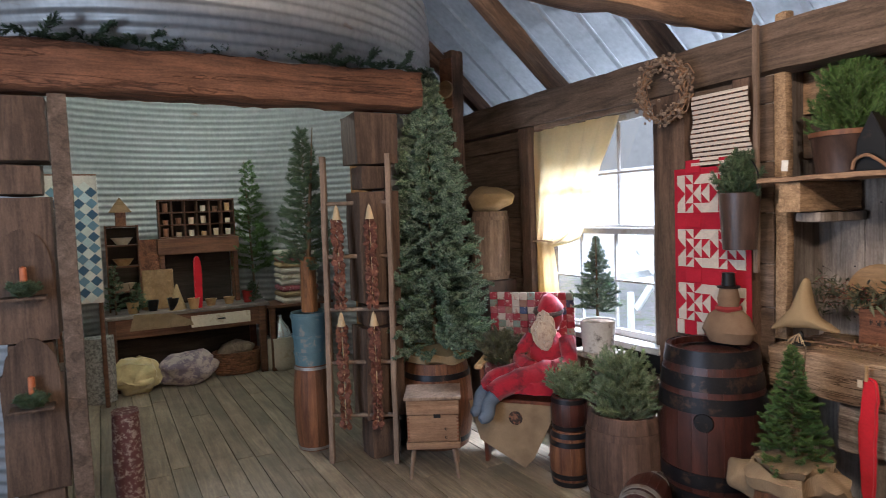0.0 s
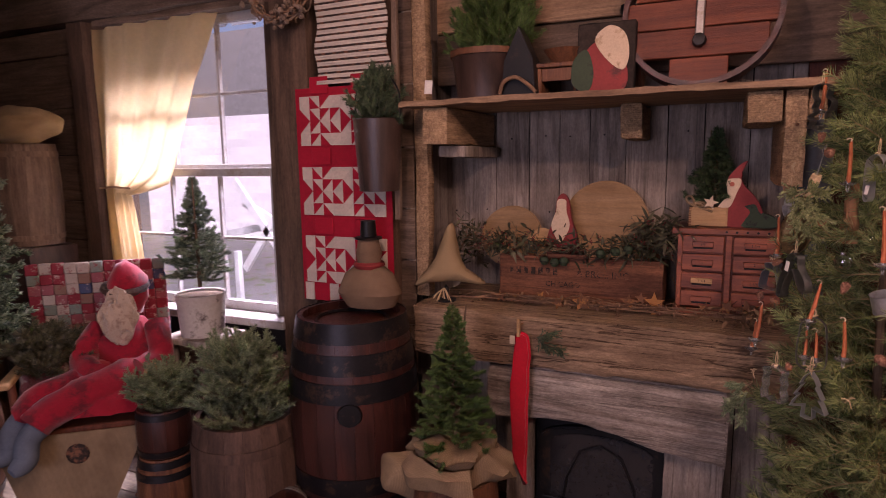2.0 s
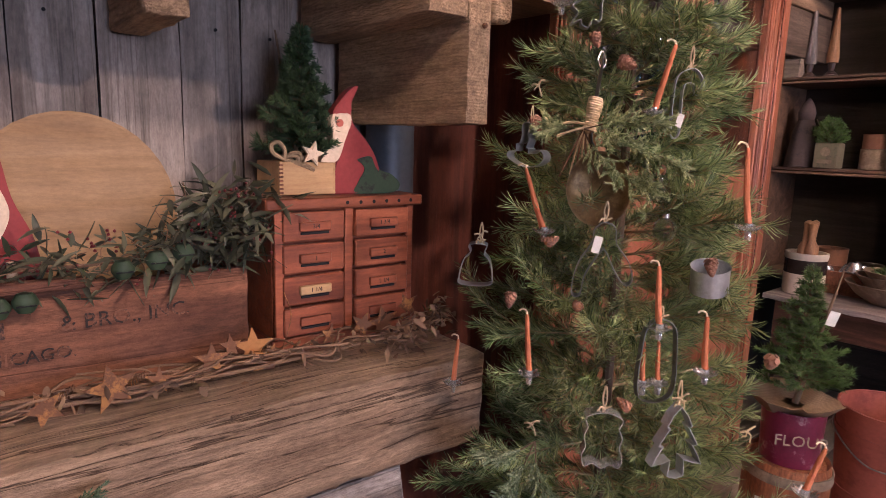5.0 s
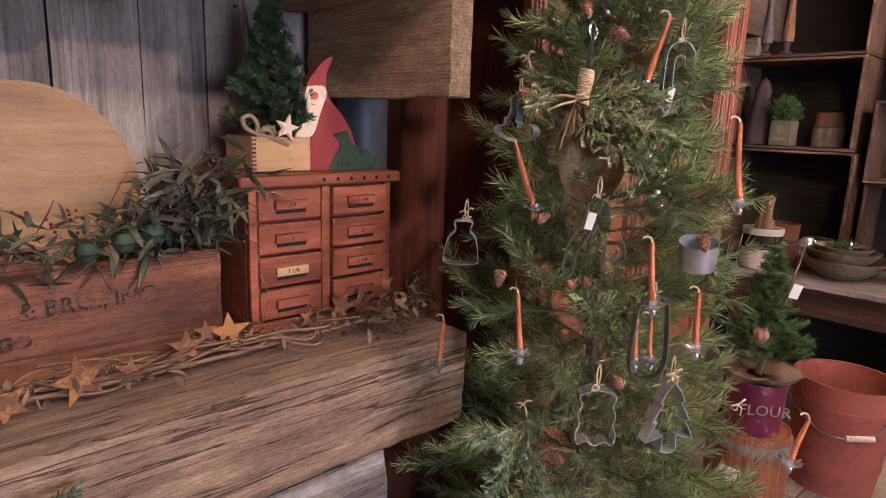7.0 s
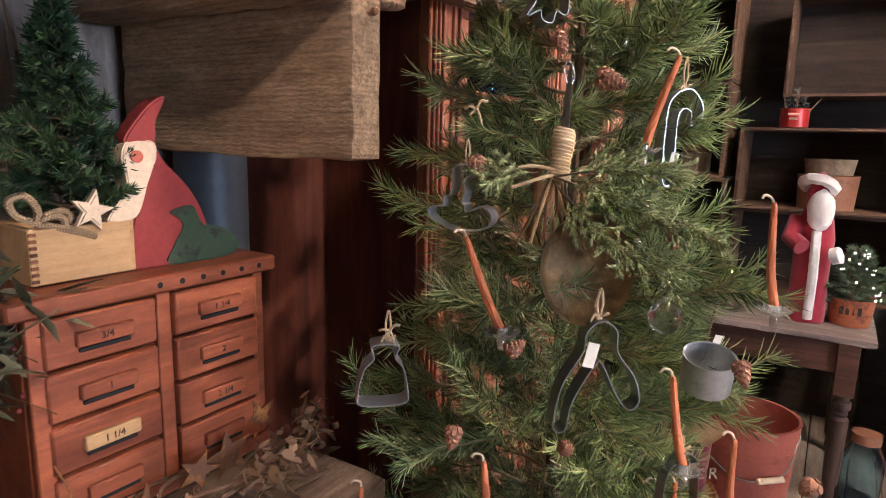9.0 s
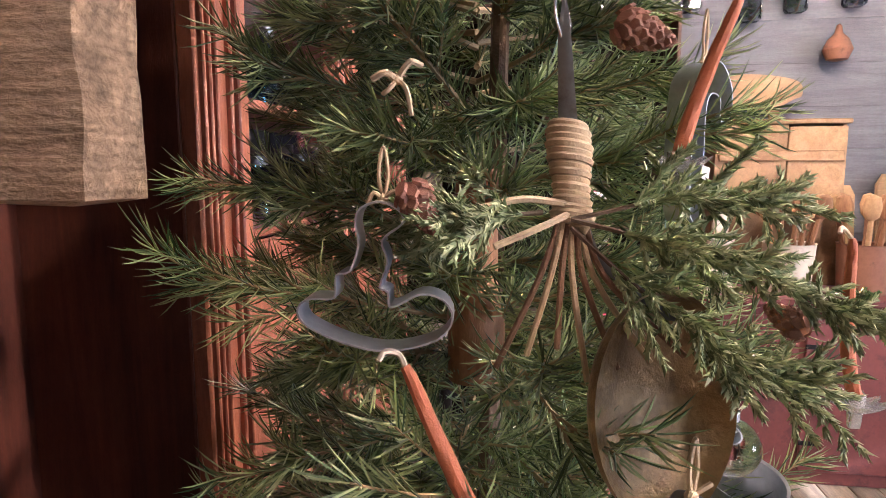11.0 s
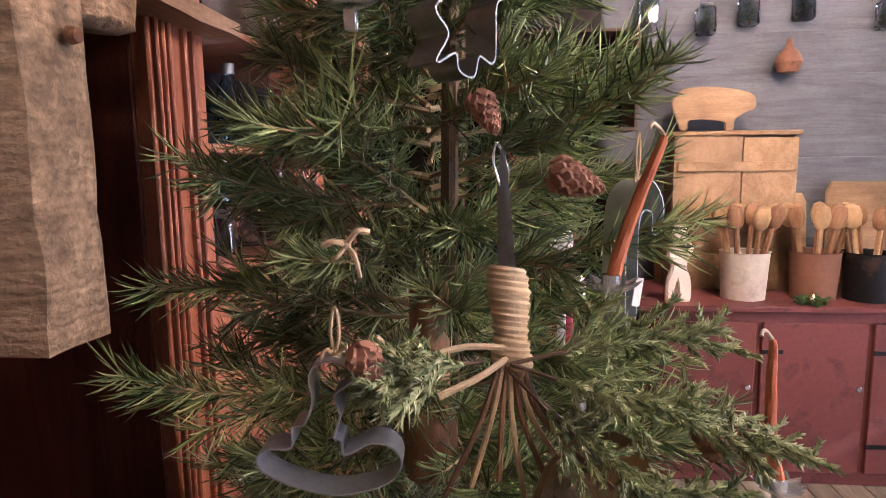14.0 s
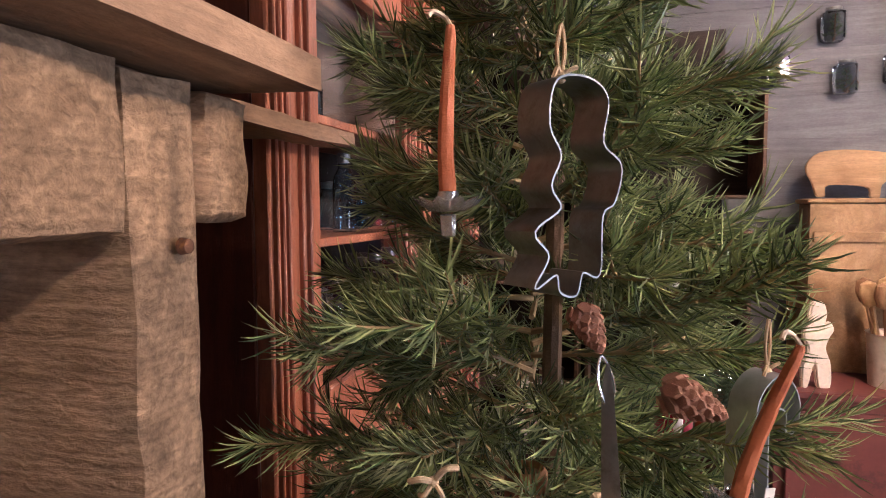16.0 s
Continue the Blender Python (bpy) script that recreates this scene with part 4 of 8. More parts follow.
def leafy_garland(name, line, count, ln, wd, spread, material, label, seed, berries=0):
    r = random.Random(seed)
    g = empty(name, pose(*line[0]), label, "garland")
    pts = curve_through([Vector(p) - Vector(line[0]) for p in line], 10)
    part("stem", tube(pts, 0.004, 6), M_VINE, g)
    spots, lens, wids, twigs = [], [], [], bmesh.new()
    for i in range(count):
        k = r.random() * (len(pts) - 2)
        p = pts[int(k)].lerp(pts[int(k) + 1], k % 1)
        way = Vector((r.gauss(0, 1), r.gauss(-0.45, 0.8), r.gauss(0.25, 0.8)))
        off = Vector((r.gauss(0, spread), r.gauss(-0.2 * spread, spread * 0.6), r.gauss(0.1 * spread, spread * 0.75)))
        spots.append((p + off, way))
        lens.append(ln * r.uniform(0.55, 1.25))
        wids.append(wd * r.uniform(0.6, 1.2))
        if i % 9 == 0:
            tube([p, p + off * 0.6 + way * 0.005, p + off + way.normalized() * ln * 0.6], 0.0012, 4, twigs)
    part("twigwork", twigs, M_VINE, g, kind="stuff")
    leaf_soup("leaves", spots, lens, wids, material, g, seed)
    if berries:
        b = bmesh.new()
        for i in range(berries):
            k = int(r.random() * len(pts))
            p = pts[k] + Vector((r.gauss(0, spread), r.gauss(-spread * 0.6, spread * 0.5), r.gauss(0.2 * spread, spread * 0.8)))
            for j in range(3):
                bmesh.ops.create_icosphere(b, subdivisions=1, radius=0.0035, matrix=Matrix.Translation(p + Vector((r.uniform(-0.012, 0.012), r.uniform(-0.01, 0.01), r.uniform(-0.012, 0.012)))))
        part("berry_clusters", b, M_BERRY, g, "clusters of small dark red berries", kind="stuff")
    return g


leafy_garland("leaf_garland", [(-1.75, 3.4, 1.16), (-1.6, 3.39, 1.19), (-1.46, 3.39, 1.17), (-1.22, 3.375, 1.165), (-1.05, 3.375, 1.19), (-0.92, 3.37, 1.19)], 600, 0.058, 0.0066, 0.034, M_EUCA,
              "garland of dried grey-green leaves and berries filling the crate", 11, 46)
leafy_garland("leaf_garland", [(-1.03, 3.42, 1.2), (-0.97, 3.38, 1.24), (-0.93, 3.36, 1.22)], 330, 0.075, 0.0075, 0.048, M_EUCA, "bushy end of a dried grey-green leaf garland", 12, 24)
leafy_garland("leaf_garland", [(-1.92, 3.52, 1.1), (-1.84, 3.48, 1.2), (-1.72, 3.46, 1.16)], 190, 0.05, 0.006, 0.06, M_EUCA, "loose twigs of dried dark leaves on the mantel", 13, 12)
for i, (bx, bz) in enumerate(((-1.43, 1.118), (-1.385, 1.112), (-1.345, 1.118), (-1.19, 1.16), (-1.13, 1.172), (-1.08, 1.183))):
    b = empty("round_bell", pose(bx, 3.325, bz), "small dark green sleigh bell in the garland", "bell", "bells in the garland")
    part("shell", lathe([(0, -0.02), (0.012, -0.017), (0.02, -0.004), (0.0205, 0.0), (0.02, 0.004), (0.012, 0.017), (0, 0.02)], 18), M_GREENPAINT, b)
    part("slot", box(0.03, 0.004, 0.003, (0, -0.0185, -0.004), 0.001), M_DARK, b)

# ---- grapevine and rusty stars along the mantel ----
vine = empty("star_vine", pose(-1.9, 3.17, MANTEL_TOP), "twisted grapevine with rusty tin stars lying on the mantel", "garland")
rv = random.Random(21)
for k in range(15):
    s0 = rv.uniform(0, 0.6)
    pts = [(0.05 + 1.34 * s + rv.uniform(-0.03, 0.03), 0.085 + 0.06 * math.sin(rv.uniform(5, 13) * s + k) * s + rv.uniform(-0.03, 0.03), 0.006 + 0.02 * abs(math.sin(11 * s + 2 * k)) + rv.uniform(0, 0.028)) for s in np.linspace(s0, min(1, s0 + rv.uniform(0.3, 0.7)), 9)]
    part("vine", tube(curve_through(pts, 5), rv.uniform(0.0016, 0.0034), 5), M_VINE, vine)
for i, (sx, sy, sz, r, gold) in enumerate(((0.3, 0.06, 0.03, 0.022, 0), (0.47, 0.1, 0.035, 0.02, 0), (0.56, 0.045, 0.026, 0.026, 0), (0.66, 0.04, 0.04, 0.036, 0), (0.74, 0.06, 0.03, 0.02, 0), (0.84, 0.07, 0.046, 0.027, 0),
                                       (0.885, 0.09, 0.06, 0.02, 0), (0.935, 0.1, 0.045, 0.033, 1), (0.955, 0.07, 0.02, 0.03, 0), (1.12, 0.11, 0.035, 0.022, 0), (1.2, 0.1, 0.05, 0.026, 0), (1.27, 0.12, 0.04, 0.034, 0), (1.36, 0.15, 0.06, 0.03, 0), (1.33, 0.2, 0.075, 0.028, 0))):
    part("star", star(r * 1.3, 0.003), M_GOLDSTAR if gold else M_RUST, vine, "ochre tin star" if gold else "", m=pose(sx, sy, sz + 0.004, rv.uniform(-25, 5), rv.uniform(-30, 30), rv.uniform(-20, 20)))
for i in range(9):
    cx_ = 0.35 + i * 0.115
    spring = [(cx_ + 0.03 * t_, 0.08 + 0.006 * math.cos(t_ * 42), 0.03 + 0.006 * math.sin(t_ * 42) + 0.015 * t_) for t_ in np.linspace(0, 1, 60)]
    part("coil", tube(spring, 0.0009, 4), M_RUST, vine)
part("coil_wire", tube(curve_through([(1.0, 0.11, 0.02), (1.02, 0.1, 0.1), (1.0, 0.09, 0.16)], 6), 0.0012, 5), M_RUST, vine)

# ---- stocking and sprig on the mantel front ----
stock = empty("stocking", pose(-1.45, 3.062, 0.85), "long narrow red wool stocking hanging from the mantel", "stocking")
sl = [(-0.03, -0.52), (0.02, -0.62), (0.03, -0.6), (0.032, -0.35), (0.04, -0.12), (0.045, -0.05), (0.03, 0.02), (-0.02, 0.02), (-0.03, -0.1), (-0.045, -0.25), (-0.036, -0.4)]
part("knit", rough_up(slab(smooth_outline(sl), 0.022, 0.009), 0.006, 12), M_SCARLET, stock, m=pose(0, -0.02, -0.01))
part("clothes_peg", box(0.014, 0.012, 0.075, (-0.005, -0.022, 0.0), 0.002), M_HONEY, stock)
part("paper_tag", box(0.022, 0.002, 0.035, (-0.028, -0.03, -0.03), 0.0005), M_CREAM, stock)
part("hook_nail", tube([(0, 0.03, 0.045), (0, -0.026, 0.05)], 0.002), M_RUST, stock)
M_DRYLEAF = leafy("dry_brown_leaves", (0.1, 0.055, 0.03), (0.3, 0.18, 0.1), 0.75)
leafy_garland("dry_leaf_trail", [(-1.85, 3.2, 0.955), (-1.5, 3.24, 0.955), (-1.1, 3.22, 0.955), (-0.75, 3.22, 0.96), (-0.55, 3.22, 0.975), (-0.47, 3.3, 0.99)], 170, 0.03, 0.006, 0.022, M_DRYLEAF, "trail of brittle brown leaves along the mantel", 17)
leafy_garland("dry_leaf_trail", [(-0.68, 3.2, 0.965), (-0.56, 3.21, 0.98), (-0.47, 3.26, 0.985)], 120, 0.034, 0.008, 0.026, M_DRYLEAF, "brown leaf tangle at the end of the mantel", 18)


# ---- evergreens ----
def needles_along(lines, per_metre, length, thick, rng, spread=0.75, bare=0.0, droop=0.0, full=False):
    """Thin three-sided spikes all round the given lines; full ones keep their width to near the tip. Returns vertices and faces."""
    base, tip, rad = [], [], []
    for line, scale in lines:
        pts = np.array([tuple(p) for p in line])
        segs = np.linalg.norm(np.diff(pts, axis=0), axis=1)
        total = segs.sum()
        n = max(3, int(total * per_metre))
        s = np.sort(rng.uniform(bare, 1.0, n)) * total
        cum = np.concatenate([[0], np.cumsum(segs)])
        i = np.clip(np.searchsorted(cum, s) - 1, 0, len(segs) - 1)
        f = (s - cum[i]) / np.maximum(segs[i], 1e-9)
        p = pts[i] + (pts[i + 1] - pts[i]) * f[:, None]
        way = (pts[i + 1] - pts[i]) / np.maximum(segs[i], 1e-9)[:, None]
        out = rng.normal(size=(n, 3))
        out -= way * (out * way).sum(1)[:, None]
        out /= np.linalg.norm(out, axis=1)[:, None] + 1e-9
        d = way * rng.uniform(0.45, 1.1, n)[:, None] + out * spread * rng.uniform(0.5, 1.1, n)[:, None]
        d[:, 2] -= droop
        d /= np.linalg.norm(d, axis=1)[:, None]
        ln = length * scale * rng.uniform(0.6, 1.15, n)
        base.append(p), tip.append(p + d * ln[:, None]), rad.append(np.full(n, thick))
    b, t, r = np.concatenate(base), np.concatenate(tip), np.concatenate(rad)
    w = t - b
    w /= np.linalg.norm(w, axis=1)[:, None]
    u = np.cross(w, np.array([0.31, 0.52, 0.79]))
    u /= np.linalg.norm(u, axis=1)[:, None] + 1e-9
    v = np.cross(w, u)
    if full:
        mid = b * 0.3 + t * 0.7 - np.array([0, 0, 1.0]) * (np.linalg.norm(t - b, axis=1) * 0.04)[:, None]
        turn = [u * math.cos(a) + v * math.sin(a) for a in (0, 2.094, 4.189)]
        rows = [b + q * r[:, None] * 0.7 for q in turn] + [mid + q * r[:, None] for q in turn]
        verts = np.stack([*rows, t], 1).reshape(-1, 3)
        k = np.arange(len(b)) * 7
        tris = [(i, j, 3 + j) for i, j in ((0, 1), (1, 2), (2, 0))] + [(i, 3 + j, 3 + i) for i, j in ((0, 1), (1, 2), (2, 0))] + [(3, 4, 6), (4, 5, 6), (5, 3, 6)]
        return verts, np.concatenate([np.stack([k + i, k + j, k + m], 1) for i, j, m in tris])
    ring = [b + (u * math.cos(a) + v * math.sin(a)) * r[:, None] for a in (0, 2.094, 4.189)]
    verts = np.stack([*ring, t], 1).reshape(-1, 3)
    k = np.arange(len(b)) * 4
    faces = np.concatenate([np.stack([k, k + 1, k + 3], 1), np.stack([k + 1, k + 2, k + 3], 1), np.stack([k + 2, k, k + 3], 1)])
    return verts, faces


def twig_lines(start, way, length, rng, sides=5, curl=0.25, fan=0.7):
    """One branch: a main line and side twigs, as point lists with a size each."""
    way = Vector(way).normalized()
    n = 7
    sag = rng.uniform(-curl, curl * 0.6)
    main = [Vector(start) + way * (length * i / n) + Vector((0, 0, sag * length * (i / n) ** 2)) for i in range(n + 1)]
    lines = [(main, 1.0)]
    for k in range(sides):
        s = 0.25 + 0.7 * (k + rng.uniform(0, 0.8)) / sides
        p = main[int(s * n)].lerp(main[min(int(s * n) + 1, n)], s * n % 1)
        q = Vector(rng.normal(size=3))
        q -= way * q.dot(way)
        q.normalize()
        q.z *= 0.6
        d = (way + q * fan * rng.uniform(0.7, 1.3)).normalized()
        ln = length * rng.uniform(0.22, 0.42) * (1.15 - 0.5 * s)
        lines.append(([p + d * (ln * j / 3) + Vector((0, 0, 0.1 * ln * (j / 3) ** 2)) for j in range(4)], 0.95))
    return lines


def evergreen(name, at, height, radius, count, label, material=None, needle=0.05, per_metre=700, thick=0.0006, seed=1, foot=0.1, top_r=0.03, sides=5,
              trunk_r=0.02, bark=None, lift=0.25, parts=True, spread=0.75, squat=1.0, category="tree", twig_r=0.0016, group="", bare=0.06, full=False):
    """A tapered trunk and branches that carry needles, thinning to the top."""
    material = material or M_PINE
    bark = bark or M_BARK
    rng = np.random.default_rng(seed)
    tree = empty(name, pose(*at), label, category, group)
    lean = rng.uniform(-0.01, 0.01, 2)
    part("trunk", tube([(lean[0] * i, lean[1] * i, height * i / 8) for i in range(9)], [trunk_r * (1 - i / 8.6) + 0.002 for i in range(9)], 8), bark, tree)
    allv, allf, off, wood_bm = [], [], 0, bmesh.new()
    for k in range(count):
        s = foot + (1 - foot) * ((k + rng.uniform(0, 0.8)) / count) ** 0.92
        r = (radius * (1 - (s - foot) / (1 - foot)) ** squat + top_r) * rng.uniform(0.72, 1.12)
        a = k * 2.399 + rng.uniform(-0.3, 0.3)
        el = lift + 0.8 * max(0, s - 0.75) * 2 + rng.uniform(-0.15, 0.15)
        z = height * s
        way = Vector((math.cos(a) * math.cos(el), math.sin(a) * math.cos(el), math.sin(el)))
        lines = twig_lines((0, 0, z - r * math.sin(el) * 0.5), way, r, rng, sides)
        v, f = needles_along(lines, per_metre, needle, thick, rng, spread, bare, 0.0, full)
        bm = bmesh.new() if parts else wood_bm
        for i, (ln, sc) in enumerate(lines):
            tube(ln, [twig_r * (1.9 if i == 0 else 1.0) * (1 - 0.6 * j / (len(ln) - 1)) for j in range(len(ln))], 5, bm)
        if parts:
            br = part("branch", bm, M_PALEBARK, tree)
            soup("needles", v, f, material, br)
        else:
            allv.append(v), allf.append(f + off)
            off += len(v)
    if not parts:
        part("twigwork", wood_bm, bark, tree, kind="stuff")
        soup("needles", np.concatenate(allv), np.concatenate(allf), material, tree, kind="stuff")
    else:
        wood_bm.free()
    return tree


# the large pine hung with ornaments
PINE = (-0.27, 2.885)
evergreen("christmas_tree", (PINE[0], PINE[1], 0.25), 2.3, 0.36, 245, "long-needled green pine hung with candles and tin cutters", M_PINE, 0.043, 640, 0.0008, 3, 0.05, 0.04, 9, 0.014, M_BARK, 0.24, spread=0.68, squat=0.85, bare=0.12, twig_r=0.0018, full=True)
M_STAND = paint("galvanised_pail", (0.36, 0.36, 0.36), 0.45, (0.22, 0.2, 0.18), 0.2, 10, 0.1, 0.7)
stand = empty("tree_pail", pose(PINE[0], PINE[1], 0), "old metal pail holding the pine", "pail")
part("wall", lathe([(0, 0.0), (0.13, 0.0), (0.165, 0.28), (0.17, 0.285), (0.158, 0.28), (0.125, 0.02), (0, 0.02)], 28), M_STAND, stand)
part("soil", lathe([(0, 0.25), (0.155, 0.245)], 24), M_BARK, stand)
# little pine in the wooden tray, and a thin top
evergreen("small_tree", (-0.765, 3.45, CAB_TOP + 0.01), 0.37, 0.105, 70, "small dark green artificial tree in the wooden box", M_DARKFIR, 0.02, 1500, 0.0011, 8, 0.2, 0.01, 5, 0.006, parts=False, full=True)
evergreen("small_tree", (-1.425, 3.47, 1.12), 0.15, 0.035, 18, "tiny dark bottle-brush tree in the crate", M_FIR, 0.012, 2500, 0.0007, 9, 0.15, 0.008, 3, 0.004, parts=False)


# ---- ornaments on the pine ----
M_CANDLE = paint("rust_wax", (0.5, 0.155, 0.06), 0.55, (0.36, 0.1, 0.04), 0.25, 40, 0.35, 0, 0.3)
M_CLIPTIN = paint("bright_tin", (0.82, 0.82, 0.8), 0.22, None, 0, 20, 0.1, 0.85)
M_CUTTER = paint("cutter_tin", (0.52, 0.54, 0.56), 0.32, (0.4, 0.41, 0.4), 0.2, 12, 0.08, 0.75)
M_DULLTIN = paint("dull_tin", (0.24, 0.25, 0.24), 0.4, (0.15, 0.14, 0.12), 0.3, 14, 0.1, 0.9)
M_CONE = paint("cone_scales", (0.3, 0.14, 0.085), 0.75, (0.5, 0.3, 0.19), 0.2, 60, 0.3, vary=0.4)
M_CONEORANGE = paint("orange_cone", (0.5, 0.2, 0.075), 0.75, (0.3, 0.14, 0.08), 0.2, 60, 0.3)
M_PEG = wood("turned_wood", (0.42, 0.23, 0.11), (0.28, 0.14, 0.065), "z", 0.6, 0.5, 1, 0.5, 0.3, 0.2)
M_TAG = paint("paper_tag", (0.75, 0.72, 0.64), 0.8, None, 0, 20)


def candle(base, tip, small=1.0):
    base, tip = Vector(base), Vector(tip)
    ln = (tip - base).length
    side = Vector((0.04, 0.05, 0)) * ln
    c = empty("candle", Matrix.Translation(base), "rust-orange taper candle in a fluted tin clip on the pine", "candle", "candles on the pine")
    d = tip - base
    pts = curve_through([(0, 0, 0.003), d * 0.35 + side * 0.5, d * 0.7 + side * 0.3, d * 0.93, d], 6)
    n = len(pts)
    part("taper", rough_up(tube(pts, [small * (0.0058 - 0.0032 * (i / n) ** 1.4) for i in range(n)], 9), 0.0005, 160), M_CANDLE, c)
    part("wick", tube(curve_through([d, d + Vector((0.002, 0.004, 0.006)), d + Vector((-0.004, 0.01, 0.009)), d + Vector((-0.008, 0.013, 0.005))], 4), 0.0017 * small, 6), M_CREAM, c)
    pan = bmesh.new()
    n = 40
    ring = []
    for r, z, fl in ((0.004, 0.001, 0), (0.011, -0.001, 0.0), (0.018, 0.003, 0.12), (0.0205, 0.007, 0.16)):
        ring.append([pan.verts.new((r * small * (1 + fl * math.cos(10 * a)) * math.cos(a), r * small * (1 + fl * math.cos(10 * a)) * math.sin(a), z + fl * 0.012 * math.cos(10 * a))) for a in np.linspace(0, 2 * math.pi, n, endpoint=False)])
    for a, b in zip(ring, ring[1:]):
        for i in range(n):
            pan.faces.new((a[i], a[(i + 1) % n], b[(i + 1) % n], b[i]))
    pan.faces.new(ring[0][::-1])
    bmesh.ops.solidify(pan, geom=pan.faces[:], thickness=0.0008)
    part("drip_pan", pan, M_CLIPTIN, c, "fluted bright tin pan")
    part("socket", lathe([(0.0068, 0.0), (0.0072, 0.012), (0.0064, 0.012)], 14), M_CLIPTIN, c)
    for s in (-1, 1):
        part("clip_jaw", box(0.003, 0.009, 0.015, (s * 0.004, 0, -0.017), 0.001, m=pose(0, 0, 0, 0, s * 9)), M_CLIPTIN, c)
    return c


candle((-0.575, 2.838, 1.252), (-0.572, 2.895, 1.368))
candle((-0.62, 2.814, 0.991), (-0.606, 2.84, 1.1))
candle((-0.505, 2.628, 1.108), (-0.478, 2.655, 1.212))
candle((-0.362, 2.563, 1.28), (-0.366, 2.578, 1.42))
candle((-0.425, 2.726, 1.475), (-0.43, 2.691, 1.592))
candle((-0.62, 3.03, 0.9), (-0.61, 3.03, 1.0))
candle((-0.425, 2.58, 1.025), (-0.428, 2.585, 1.13))
candle((-0.48, 2.912, 1.68), (-0.472, 2.912, 1.8))
candle((-0.505, 2.65, 1.0), (-0.503, 2.655, 1.08), 0.8)
candle((-0.48, 2.635, 1.0), (-0.482, 2.64, 1.08), 0.8)
candle((-0.3, 2.44, 0.82), (-0.26, 2.43, 0.9))


def band(outline, depth, thick=0.0014):
    """A strip of tin bent to a closed outline of (x, z) pairs, depth along y, with a rolled edge."""
    bm = bmesh.new()
    n = len(outline)
    pts = [Vector((x, 0, z)) for x, z in outline]
    rows = []
    for y, off in ((0, thick), (0, 0), (depth, 0), (depth, thick)):
        row = []
        for i, p in enumerate(pts):
            t = pts[(i + 1) % n] - pts[i - 1]
            nrm = Vector((t.z, 0, -t.x)).normalized()
            row.append(bm.verts.new(p + nrm * off + Vector((0, y, 0))))
        rows.append(row)
    for a, b in zip(rows, rows[1:] + rows[:1]):
        for i in range(n):
            j = (i + 1) % n
            bm.faces.new((a[i], a[j], b[j], b[i]))
    bmesh.ops.recalc_face_normals(bm, faces=bm.faces[:])
    return bm


def twine_loop(parent, top, high, material=None, thick=0.0016):
    t = Vector(top)
    part("twine", tube(curve_through([t, t + Vector((-0.003, 0, high * 0.35)), t + Vector((0.001, 0, high * 0.7)), t + Vector((0.004, 0, high * 0.35)), t + Vector((0.001, 0, 0.001))], 6), thick, 6), material or M_TWINE, parent)
    part("knot", rough_up(bmesh_ball(thick * 2.6), 0.0012, 300), material or M_TWINE, parent, m=Matrix.Translation(t))
    for s in (-1, 1):
        part("twine_end", tube(curve_through([t, t + Vector((0.006 * s, -0.004, 0.005)), t + Vector((0.011 * s, -0.005, 0.002 + 0.005 * s))], 4), thick * 1.1, 5), material or M_TWINE, parent)


def bmesh_ball(r, sub=2):
    bm = bmesh.new()
    bmesh.ops.create_icosphere(bm, subdivisions=sub, radius=r)
    return bm


def cutter(at, outline, depth, turn, label, material=None, high=0.05, tag=None, tilt=0.0, steps=5, scale=1.0):
    c = empty("cookie_cutter", pose(*at, tilt, 0, turn) @ Matrix.Scale(scale, 4), label, "cookie cutter", "cutters on the pine")
    line = smooth_outline(outline, steps) if steps else outline
    part("tin_band", band(line, depth), material or M_CUTTER, c)
    top = max(line, key=lambda q: q[1])
    twine_loop(c, (top[0], depth / 2, top[1] + 0.002), high)
    if tag:
        part("price_tag", box(0.014, 0.0012, 0.03, (tag[0], -0.003, tag[1]), 0.0004, m=pose(0, 0, 0, 0, 12)), M_TAG, c, "white paper price tag")
    return c


TURN = -72
cutter((-0.5, 2.832, 1.632), [(-0.03, 0.004), (-0.012, 0.012), (-0.008, 0.0), (0.006, -0.003), (0.012, 0.012), (0.028, 0.01), (0.03, 0.05), (0.042, 0.06), (0.048, 0.085), (0.03, 0.1), (0.034, 0.13), (0.016, 0.142), (-0.012, 0.138), (-0.018, 0.11), (-0.008, 0.09), (-0.016, 0.07), (-0.008, 0.055), (-0.03, 0.04), (-0.018, 0.024)],
       0.032, TURN + 30, "dark tin figure-shaped cookie cutter hanging by twine", M_DULLTIN, 0.05, scale=0.88)
cutter((-0.556, 2.915, 1.372), [(0.017, 0.0), (0.045, 0.008), (0.056, 0.023), (0.049, 0.037), (0.033, 0.041), (0.017, 0.033), (0.009, 0.032), (0.008, 0.043), (0.002, 0.047), (0.008, 0.066), (0.004, 0.082), (0.019, 0.094), (0.017, 0.103), (0.004, 0.109), (-0.01, 0.105), (-0.014, 0.094), (-0.012, 0.078), (-0.019, 0.058), (-0.029, 0.055), (-0.031, 0.038), (-0.049, 0.037), (-0.058, 0.031), (-0.055, 0.02), (-0.033, 0.008), (-0.006, 0.0)],
       0.03, TURN - 12, "shiny tin cookie cutter shaped like a figure on a sleigh", M_CUTTER, 0.055, steps=3, scale=0.77)
